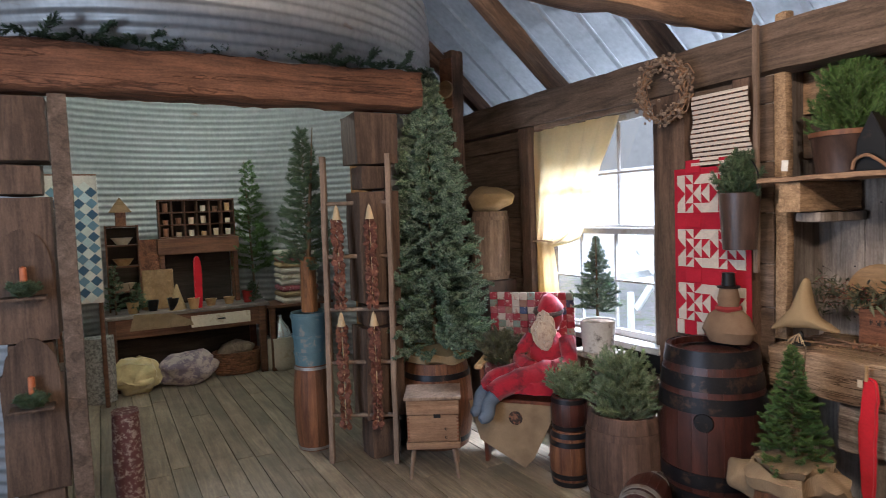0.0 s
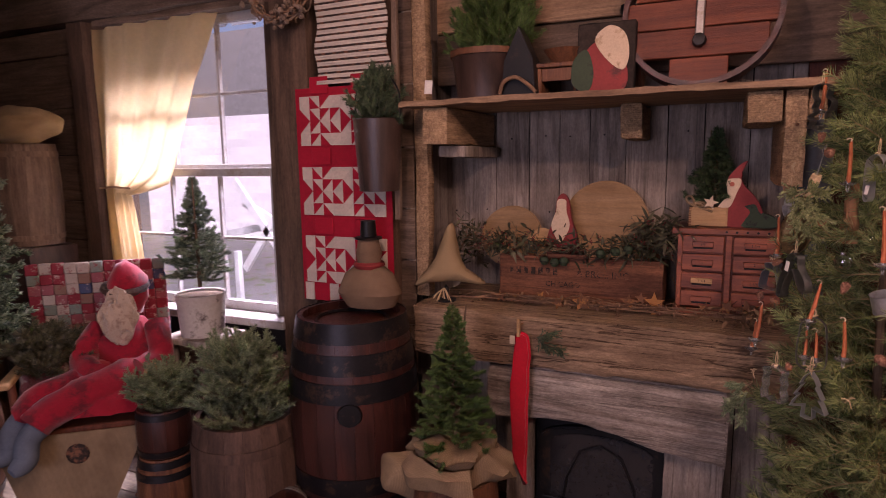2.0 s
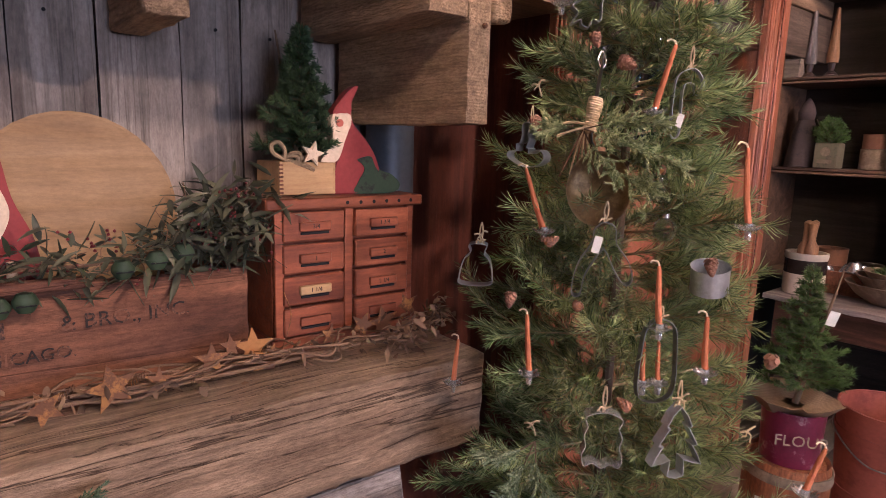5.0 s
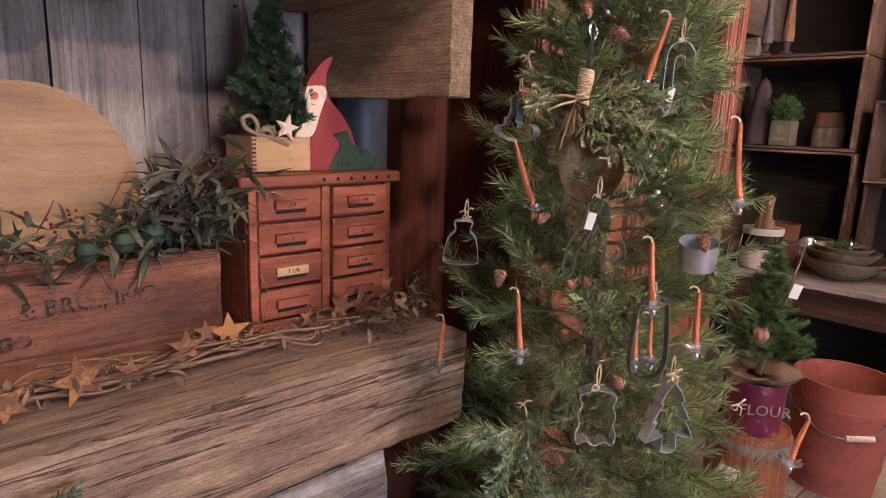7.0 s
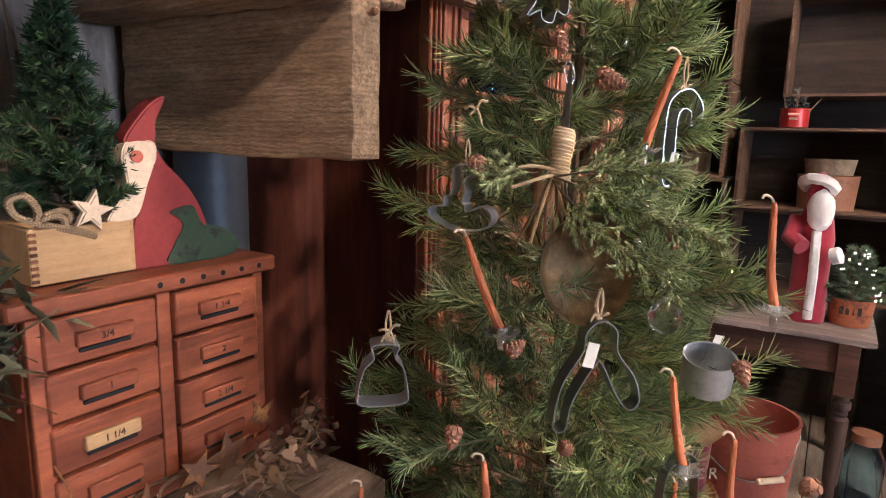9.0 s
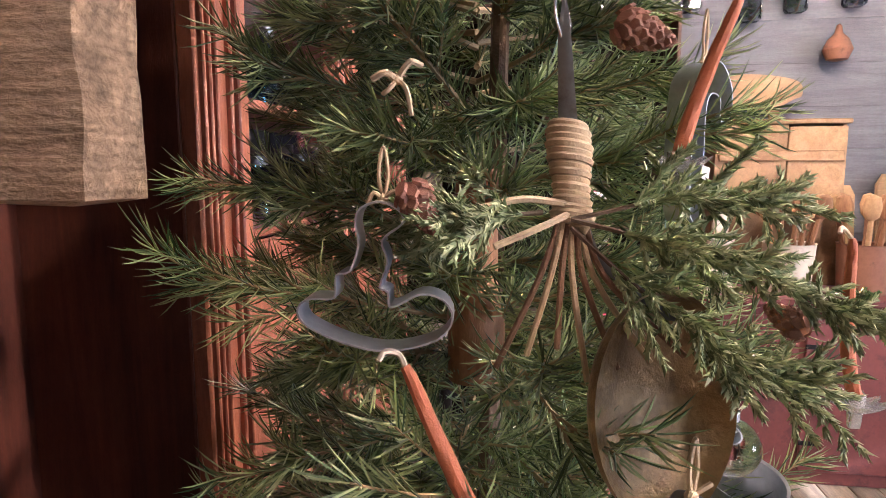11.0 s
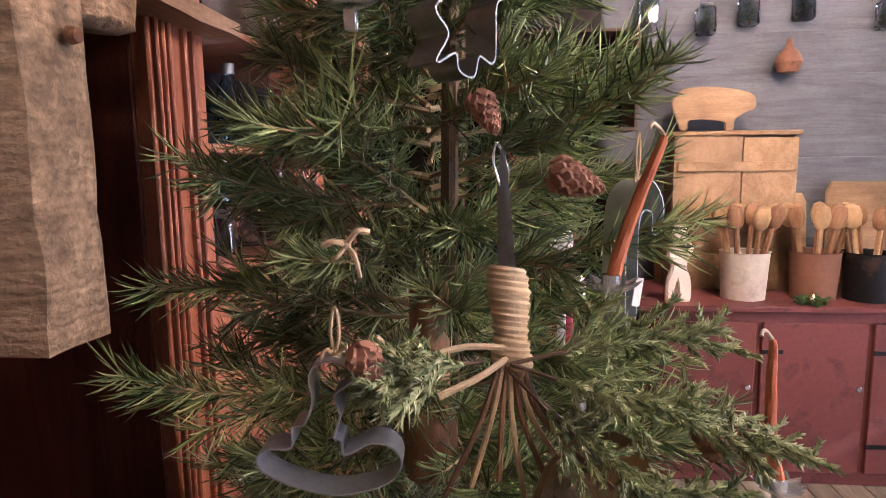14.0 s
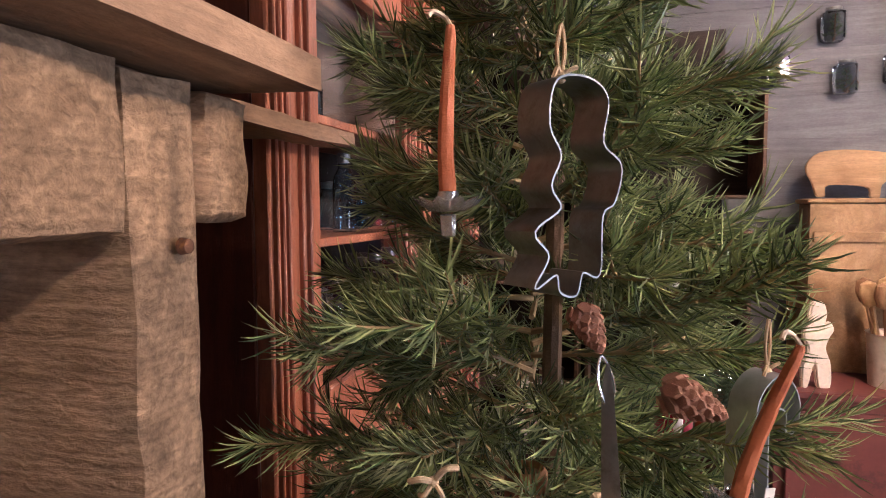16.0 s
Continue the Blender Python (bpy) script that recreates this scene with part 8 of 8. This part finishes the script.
thing("snowman_scarf", rough_up(rod_ring(0.055, 0.015, pose(0, 0, 0), 20), 0.004, 30), M_RED, pose(-2.12, 3.0, 1.112), "dark red scarf round the snowman", "scarf")
thing("stuffed_snowman", rough_up(bmesh_ball(0.12, 4), 0.01, 10), M_CREAM, pose(-1.93, 2.5, 0.11) @ Matrix.Diagonal((1.2, 0.9, 0.85, 1)), "cream stuffed snowman head lying on the floor", "doll")
thing("orange_nose", tube([(0, 0, 0), (0.02, -0.09, 0.0)], [0.018, 0.003], 10), M_CONEORANGE, pose(-1.91, 2.4, 0.12), "orange pointed nose of the snowman head", "nose")

# ---- things on the high shelf ----
ST = 1.806
bb = empty("dark_bucket", pose(-1.68, 3.3, ST), "dark brown wooden bucket on the shelf", "bucket")
part("wall", lathe(pot_profile(0.13, 0.155, 0.19), 26), M_TABLELEG, bb)
part("rim", lathe([(0.152, 0.18), (0.162, 0.18), (0.162, 0.205), (0.15, 0.205)], 26), M_OAK, bb)
hs = empty("dark_tin_house", pose(-1.5, 3.16, ST), "small dark metal peaked house on the shelf", "ornament")
part("wall", slab([(-0.07, 0), (0.07, 0), (0.06, 0.14), (0.0, 0.27), (-0.06, 0.14)], 0.1, 0.004), M_BLACK, hs)
part("raffia_arch", tube(curve_through([(-0.07, -0.02, 0.01), (-0.05, -0.03, 0.055), (0.0, -0.03, 0.07), (0.05, -0.03, 0.04), (0.08, -0.02, 0.01)], 6), 0.008, 8), M_VINE, hs)
bench = empty("small_bench", pose(-1.34, 3.28, ST), "little red-brown wooden stool on the shelf", "stool")
part("seat", box(0.24, 0.14, 0.018, (0, 0, 0.11), 0.003), M_OAK, bench)
for s in (-1, 1):
    part("leg", box(0.02, 0.12, 0.11, (s * 0.09, 0, 0), 0.003), M_OAK, bench)
part("rail", box(0.16, 0.012, 0.05, (0, -0.05, 0.058), 0.002), M_OAK, bench)
gr = empty("wooden_bowl", pose(-1.34, 3.28, ST + 0.129), "dark wooden grinder bowl on a little stool", "bowl")
part("bowl", lathe(pot_profile(0.05, 0.085, 0.05), 22), M_OAK, gr)
for k, (x, h) in enumerate(((-1.26, 0.3), (-1.12, 0.36))):
    cg = empty("coffee_grinder", pose(x, 3.42, ST), "old wooden coffee grinder with a black crank", "grinder", "coffee grinders")
    part("box", box(0.13, 0.13, 0.15, (0, 0, 0), 0.006), M_OAK, cg)
    part("dome", lathe([(0.05, 0.15), (0.045, 0.19), (0.015, 0.21), (0.012, h - 0.04), (0.03, h - 0.03), (0.03, h), (0, h)], 18), M_BLACK, cg)
pb = empty("painted_board", pose(-1.17, 3.2, ST, -7, 0, 0), "block painted with a red figure and pale beard", "painted block")
part("block", box(0.22, 0.05, 0.27, (0, 0.03, 0), 0.005), M_DARKWOOD_SHADE, pb)
part("red_shape", slab(smooth_outline([(-0.09, 0.0), (0.07, 0.0), (0.08, 0.1), (0.02, 0.2), (-0.05, 0.18), (-0.1, 0.1)]), 0.006, 0.001, m=pose(0, -0.006, 0.005)), M_RED, pb)
part("pale_shape", slab(smooth_outline([(0.0, 0.12), (0.06, 0.08), (0.08, 0.14), (0.06, 0.22), (0.0, 0.25), (-0.05, 0.2)]), 0.004, 0.001, m=pose(0.01, -0.01, 0.0)), M_CREAM, pb)
part("green_shape", slab(smooth_outline([(-0.12, 0.03), (-0.06, 0.0), (-0.04, 0.07), (-0.07, 0.16), (-0.12, 0.12)]), 0.004, 0.001, m=pose(0, -0.009, 0.005)), M_GREENPAINT, pb)
M_DISC = wood("red_lid_boards", (0.3, 0.085, 0.04), (0.15, 0.04, 0.02), "x", 0.45, 0.5, 0.7, 0.5, 0.3, 0.4)
hd = empty("painted_disc", pose(-0.84, 3.3, ST + 0.27, 82, 0, 0), "large round red barrel head with iron bar leaning on the wall", "barrel head")
for k in range(5):
    w = 0.108
    x = (k - 2) * w
    hgt = 2 * math.sqrt(max(0.01, 0.268 ** 2 - (abs(x) + w * 0.3) ** 2))
    part("board", box(hgt, w - 0.004, 0.03, (0, x, 0), 0.003), M_DISC, hd)
part("rim", lathe([(0.255, -0.03), (0.275, -0.03), (0.275, 0.05), (0.255, 0.05)], 48), M_CASK, hd)
part("bar", box(0.03, 0.26, 0.02, (0.0, 0.02, 0.032), 0.004), M_PALEHOOP, hd, "pale iron latch bar")
part("bar_knob", lathe([(0, 0.05), (0.025, 0.05), (0.022, 0.08), (0, 0.085)], 16, m=pose(0, 0.13, 0)), M_PALEHOOP, hd)
part("bar_knob", lathe([(0, 0.05), (0.025, 0.05), (0.022, 0.07), (0, 0.075)], 16, m=pose(0, -0.11, 0)), M_BLACK, hd)
tg = thing("price_tag", box(0.035, 0.002, 0.055, (0, 0, 0), 0.001), M_TAG, pose(-1.87, 3.1, 1.83, 0, 4, 0), "white paper tag hanging by the shelf", "tag")

# ---- garland on the lintel ----
for k in range(9):
    y = -0.25 + k * 0.26
    juniper((-3.86, y, 2.635), [[(0, 0, 0), (0.03, 0.08, 0.05), (0.05, 0.17, 0.03)], [(0, 0.05, 0), (0.04, 0.02, 0.06), (0.06, -0.06, 0.05)], [(0, 0.1, 0.0), (0.02, 0.12, 0.08), (0.02, 0.16, 0.13)]], "dry green garland sprig on the beam", 40 + k, 700, 0.02, 0.0016, M_FIR)

# ---- candle shelves on the left post ----
for z in (0.75, 1.32):
    sc = empty("candle_sconce", pose(-3.78, -0.3, z), "arched wooden candle sconce on the post", "sconce", "sconces on the post")
    part("back_board", slab(smooth_outline([(-0.11, 0), (0.11, 0), (0.11, 0.26), (0.0, 0.36), (-0.11, 0.26)], 3), 0.02, 0.003, m=pose(-0.03, 0, 0, 0, 0, 90)), M_POST, sc)
    part("shelf", box(0.12, 0.2, 0.016, (0.05, 0, 0), 0.003), M_POST, sc)
    part("candle", lathe([(0, 0.016), (0.018, 0.016), (0.016, 0.16), (0, 0.17)], 14), M_CANDLE, sc)
    bush("sconce_greens", (-3.73, -0.3, z + 0.02), 0.07, 0.04, 24, "little greens round a sconce candle", M_FIR, 0.02, int(z * 100))
rg = empty("rug_roll", pose(-4.02, 0.12, 0, 0, 4, 0), "rolled braided rug with red pattern leaning in the opening", "rug")
part("roll", rough_up(lathe([(0, 0), (0.075, 0), (0.08, 0.3), (0.07, 0.6), (0, 0.6)], 22), 0.008, 12), paint("braided_wool", (0.12, 0.05, 0.045), 0.95, (0.3, 0.24, 0.2), 0.3, 30, 0.6), rg)


# ---- inside the silo ----
M_BENCH = wood("bench_wood", (0.24, 0.11, 0.06), (0.12, 0.055, 0.032), "y", 0.6, 0.5, 0.7, 0.5, 0.2, 0.3)
work = empty("work_bench", pose(-7.12, 0.83, 0), "long brown work bench with a drawer", "bench")
part("benchtop", box(0.62, 1.62, 0.035, (0, 0, 0.735), 0.005), M_TABLETOP, work)
part("apron", box(0.025, 1.5, 0.2, (0.27, 0, 0.535), 0.003), M_BENCH, work)
part("drawer", box(0.02, 0.6, 0.12, (0.292, 0.3, 0.58), 0.003), M_STONE, work, "cream painted drawer")
# dark panel stands for the shade under the bench
part("back_panel", box(0.015, 1.5, 0.6, (-0.28, 0, 0.12), 0), M_DARKWOOD_SHADE, work)
part("drawer_pull", box(0.02, 0.08, 0.015, (0.308, 0.3, 0.64), 0.003), M_BLACK, work)
for sx in (-0.26, 0.26):
    for sy in (-0.73, 0.73):
        part("leg", box(0.07, 0.07, 0.734, (sx, sy, 0), 0.004), M_BENCH, work)
thing("table_runner", rough_up(slab([(-0.3, 0.0), (0.3, 0.0), (0.28, 0.06), (0.1, 0.14), (-0.25, 0.16)][::1], 0.006, 0.001), 0.006, 9), M_BURLAP, pose(-6.8, 0.55, 0.615, 0, 0, 90), "burlap runner hanging over the bench edge", "cloth")
ph = empty("pigeonhole_cabinet", pose(-7.3, 1.0, 0.772), "wooden pigeonhole cabinet on turned legs over a drawer", "cabinet")
# dark back puts shade into the pigeonholes
part("back", box(0.015, 0.78, 0.42, (-0.1, 0, 0.74), 0), M_DARKWOOD_SHADE, ph)
for k in range(7):
    part("divider", box(0.2, 0.014, 0.42, (0, -0.385 + k * 0.1283, 0.74), 0.002), M_BENCH, ph)
for k in range(4):
    part("board", box(0.2, 0.79, 0.014, (0, 0, 0.74 + k * 0.135), 0.002), M_BENCH, ph)
# dark panel in place of the shade between the cabinet legs
part("back_panel", box(0.015, 0.7, 0.55, (-0.1, 0, 0.005), 0), M_DARKWOOD_SHADE, ph)
part("drawer_case", box(0.26, 0.84, 0.17, (0, 0, 0.565), 0.004), M_BENCH, ph)
for s in (-1, 1):
    part("leg", box(0.05, 0.05, 0.565, (0.08, s * 0.38, 0), 0.004), M_BENCH, ph)
    part("leg", box(0.05, 0.05, 0.565, (-0.08, s * 0.38, 0), 0.004), M_BENCH, ph)
rs = random.Random(8)
for k in range(6):
    for j in range(3):
        if rs.random() < 0.8:
            vessel("small_jar", (-7.25, 0.68 + k * 0.1283, 1.528 + j * 0.135), pot_profile(0.025, 0.028, rs.uniform(0.04, 0.09), 0.003), rs.choice((M_STONE, M_BROWNCLAY, M_HONEY, M_CREAM)), "small jar in a pigeonhole", "jar", 12, "jars in pigeonholes")
side = empty("side_table", pose(-7.0, 1.98, 0), "dark table stacked with folded cloths", "table")
part("tabletop", box(0.5, 0.74, 0.03, (0, 0, 0.7), 0.004), M_BENCH, side)
# dark panel in place of the shade under the table
part("back_panel", box(0.015, 0.7, 0.55, (-0.22, 0, 0.14), 0), M_DARKWOOD_SHADE, side)
for sx in (-0.2, 0.2):
    for sy in (-0.32, 0.32):
        part("leg", box(0.06, 0.06, 0.7, (sx, sy, 0), 0.004), M_BENCH, side)
for k in range(9):
    thing("folded_cloth", rough_up(box(0.36, 0.42, 0.062, (0, 0, 0), 0.02), 0.008, 9, k), (M_TICKWHITE, M_OSNABURG, QUILT_COLS[0], M_TICKWHITE, M_STONE)[k % 5], pose(-7.0, 2.0, 0.732 + k * 0.066, 0, 0, rs.uniform(-5, 5)), "folded cloth in a stack on the table", "folded cloth", "stack of cloths")
evergreen("silo_tree", (-7.25, 1.58, 0.95), 1.4, 0.24, 70, "slim sparse green tree on the bench", M_BOXWOOD, 0.05, 420, 0.004, 81, 0.1, 0.04, 5, 0.012, parts=False, squat=0.8)
evergreen("silo_fir", (-4.36, 1.36, 1.32), 1.0, 0.22, 110, "dark green conical fir on a wooden column", M_FIR, 0.035, 1100, 0.0016, 82, 0.02, 0.03, 5, 0.02, parts=False, squat=0.8)
thing("tree_column", lathe([(0, 0), (0.06, 0), (0.055, 0.4), (0, 0.4)], 14), wood("orange_column", (0.42, 0.19, 0.07), None, "z", 0.6), pose(-4.36, 1.36, 1.0), "orange-brown wooden column under a fir", "column")
thing("tall_cupboard", box(0.4, 0.3, 2.25, (0, 0, 0), 0.006), wood("golden_cupboard", (0.45, 0.22, 0.07), None, "z", 0.5), pose(-5.3, 2.3, 0), "tall golden-brown cupboard against the silo wall", "cupboard")
for k, (y, z, h, r) in enumerate(((0.35, 0.77, 0.3, 0.1), (1.5, 0.77, 0.22, 0.1), (0.15, 0.77, 0.5, 0.12))):
    evergreen("silo_greens", (-6.98, y, z), h, r, 34, "small dark green tree on the bench", M_FIR, 0.03, 900, 0.0018, 83 + k, 0.1, 0.02, 4, 0.008, parts=False)
thing("red_stocking", rough_up(slab(smooth_outline([(-0.03, -0.28), (0.03, -0.3), (0.035, 0.2), (-0.035, 0.2)]), 0.03, 0.01), 0.006, 12), M_SCARLET, pose(-6.9, 0.93, 1.06, 0, 0, 90), "long red stocking hanging from the cabinet", "stocking")
cone_ = lathe([(0, 0), (0.09, 0.0), (0.06, 0.1), (0.01, 0.26), (0, 0.27)], 16)
thing("cloth_tree", rough_up(cone_, 0.006, 16), M_OSNABURG, pose(-6.95, 0.72, 0.772), "small stuffed tan cloth tree on the bench", "ornament")
for k in range(7):
    vessel("bench_pot", (-6.95 + rs.uniform(-0.1, 0.1), 0.3 + k * 0.19, 0.772), pot_profile(0.04, 0.06, rs.uniform(0.07, 0.14)), rs.choice((M_STONE, M_BROWNCLAY, M_HONEY, M_REDTIN, M_BLACK)), "small old pot on the work bench", "pot", 16, "pots on the bench")
sh = empty("bench_shelf", pose(-7.26, 0.25, 0.772), "small dark open shelf of bowls on the bench", "shelf")
for s_ in (-1, 1):
    part("side_panel", box(0.2, 0.016, 0.9, (0, s_ * 0.15, 0), 0.002), M_BENCH, sh)
for z_ in (0.2, 0.46, 0.68, 0.88):
    part("shelf_board", box(0.22, 0.284, 0.016, (0, 0, z_), 0.002), M_BENCH, sh)
# dark back puts shade between the shelf boards
part("back", box(0.01, 0.284, 0.87, (-0.095, 0, 0.005), 0), M_DARKWOOD_SHADE, sh)
for k_, (z_, r_, m_) in enumerate(((0.217, 0.11, M_CREAM), (0.477, 0.1, M_HONEY), (0.697, 0.1, M_STONE))):
    vessel("shelf_bowl", (-7.25, 0.25, 0.772 + z_), pot_profile(0.05, r_, 0.07), m_, "wide old bowl on the dark shelf", "bowl", group="bowls on the bench shelf")
wh = empty("wooden_house", pose(-7.26, 0.25, 1.668), "small brown wooden house on the dark shelf", "ornament")
part("wall", box(0.1, 0.1, 0.14, (0, 0, 0), 0.003), M_CRATE, wh)
part("roof", slab([(-0.11, 0.14), (0.11, 0.14), (0.0, 0.3)], 0.14, 0.003), M_BREAD, wh, m=pose(0, 0, 0, 0, 0, 90))
for k_, (x_, y_, w_, h_, m_) in enumerate(((-7.22, 0.5, 0.22, 0.74, M_CRATE), (-7.1, 0.56, 0.3, 0.42, M_BREAD))):
    thing("cutting_board", box(0.02, w_, h_, (0, 0, 0), 0.008), m_, pose(x_, y_, 0.773, 0, -4, 0), "brown wooden cutting board leaning on the bench", "cutting board", "boards on the bench")
# under the bench and on the floor
thing("yarn_heap", rough_up(bmesh_ball(0.22, 4), 0.08, 9, 3), paint("yellow_wool", (0.62, 0.5, 0.25), 0.95, None, 0, 20, 0.8, fuzz=0.3), pose(-6.78, 0.28, 0.17) @ Matrix.Diagonal((0.8, 1.05, 0.85, 1)), "heap of pale yellow wool on the floor", "wool")
qh = thing("quilt_heap", rough_up(bmesh_ball(0.24, 4), 0.08, 7, 6), paint("faded_quilt", (0.5, 0.42, 0.38), 0.9, (0.2, 0.16, 0.2), 0.5, 9, 0.3), pose(-6.85, 0.78, 0.16) @ Matrix.Diagonal((0.8, 1.15, 0.75, 1)), "faded patterned quilt heaped under the bench", "quilt")
bs = empty("wicker_basket", pose(-7.0, 1.3, 0), "dark wicker basket of cloth under the bench", "basket")
for k in range(12):
    part("weave", rod_ring(0.2 + 0.002 * k, 0.012, pose(0, 0, 0.02 + k * 0.02) @ Matrix.Diagonal((0.8, 1.15, 1, 1)), 30), M_CRATE, bs)
thing("basket_cloth", rough_up(bmesh_ball(0.18, 3), 0.05, 9), M_LADDER, pose(-7.0, 1.3, 0.26) @ Matrix.Diagonal((0.8, 1.1, 0.55, 1)), "brown cloth filling the basket", "cloth")
cr = empty("stoneware_crock", pose(-6.9, 1.76, 0), "grey stoneware crock with a metal funnel", "crock")
part("body", lathe([(0, 0), (0.15, 0), (0.17, 0.05), (0.17, 0.33), (0.175, 0.36), (0.16, 0.36), (0.155, 0.03), (0, 0.03)], 28), M_STONE, cr)
part("funnel", lathe([(0.13, 0.36), (0.1, 0.46), (0.03, 0.55), (0.025, 0.6), (0, 0.6)], 24), M_CLIPTIN, cr)
for k, (y, r, h) in enumerate(((-0.02, 0.13, 0.62), (-0.22, 0.1, 0.6))):
    thing("rug_roll", rough_up(lathe([(0, 0), (r, 0), (r * 1.03, h * 0.5), (r, h), (0, h)], 22), 0.006, 12), paint("grey_rag_rug", (0.2, 0.19, 0.17), 0.95, (0.35, 0.33, 0.3), 0.5, 40, 0.8), pose(-6.65, y, 0), "upright roll of grey rag rug", "rug", "rug rolls")
dq = empty("diamond_quilt", pose(-6.35, -0.145, 0.98), "blue and white diamond patchwork quilt hanging on a rack", "quilt")
part("backing", box(0.012, 0.4, 1.15, (-0.01, 0, 0), 0.002), M_TICKWHITE, dq)
M_QB = [paint("quilt_blue_" + n, c, 0.9) for n, c in (("dark", (0.05, 0.1, 0.16)), ("mid", (0.14, 0.23, 0.3)), ("pale", (0.42, 0.5, 0.52)), ("cream", (0.6, 0.6, 0.54)))]
for i in range(5):
    for j in range(11):
        for odd in (0, 1):
            y, z = -0.25 + (i + 0.5 + odd * 0.5) * 0.1, (j + 0.5 + odd * 0.5) * 0.1
            if abs(y) > 0.16 or z > 1.09:
                continue
            k = (j + i) % 2 if odd else 2 + (j + i) % 2
            part("diamond", box(0.006, 0.068, 0.068, (0, 0, -0.034), 0.001), M_QB[k], dq, m=pose(-0.002, y, z, 45, 0, 0))
rk = empty("quilt_rack", pose(-6.4, -0.145, 0), "dark wooden rack holding a quilt", "rack")
for s in (-1, 1):
    part("upright", tube([(0, s * 0.17, 0), (0, s * 0.17, 2.14)], 0.02, 8), M_BENCH, rk)
part("crossbar", tube([(0, -0.2, 2.13), (0, 0.2, 2.13)], 0.018, 8), M_BENCH, rk)

# pendant cords and sockets added at the room lamps, all out of view
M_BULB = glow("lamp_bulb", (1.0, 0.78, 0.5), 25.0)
for bx_, by_, bz_, _ in OVERHEAD_LAMPS:
    pl = empty("added_pendant", pose(bx_, by_, bz_), "added cord and socket at an unseen room lamp", "lamp", "hanging bulbs")
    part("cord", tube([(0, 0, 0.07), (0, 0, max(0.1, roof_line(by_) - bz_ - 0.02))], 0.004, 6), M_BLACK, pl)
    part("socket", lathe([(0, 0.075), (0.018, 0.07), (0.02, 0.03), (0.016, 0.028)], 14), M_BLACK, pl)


# ---- floor boards, each a piece ----
rp = random.Random(31)
y, row = -1.3, 0
lengths = (2.4, 3.0, 1.8, 2.7)
meshes = {}
while y < 3.6:
    w = (0.125, 0.14, 0.155)[row % 3]
    x = -8.1 + rp.uniform(0, 1.5) - 1.5
    while x < 2.75:
        ln = rp.choice(lengths)
        if x + ln > 2.78:
            ln = max(0.1, round(2.78 - x, 2))
        if (w, ln) not in meshes:
            meshes[(w, ln)] = mesh_of("plank", box(ln - 0.004, w - 0.005, 0.028, (0, 0, -0.0285), 0.003), M_FLOOR)
        if x + ln > -8.1:
            share("plank", meshes[(w, ln)], floor, pose(x + ln / 2, y + w / 2, rp.uniform(-0.001, 0.0005)))
        x += ln
    y += w
    row += 1
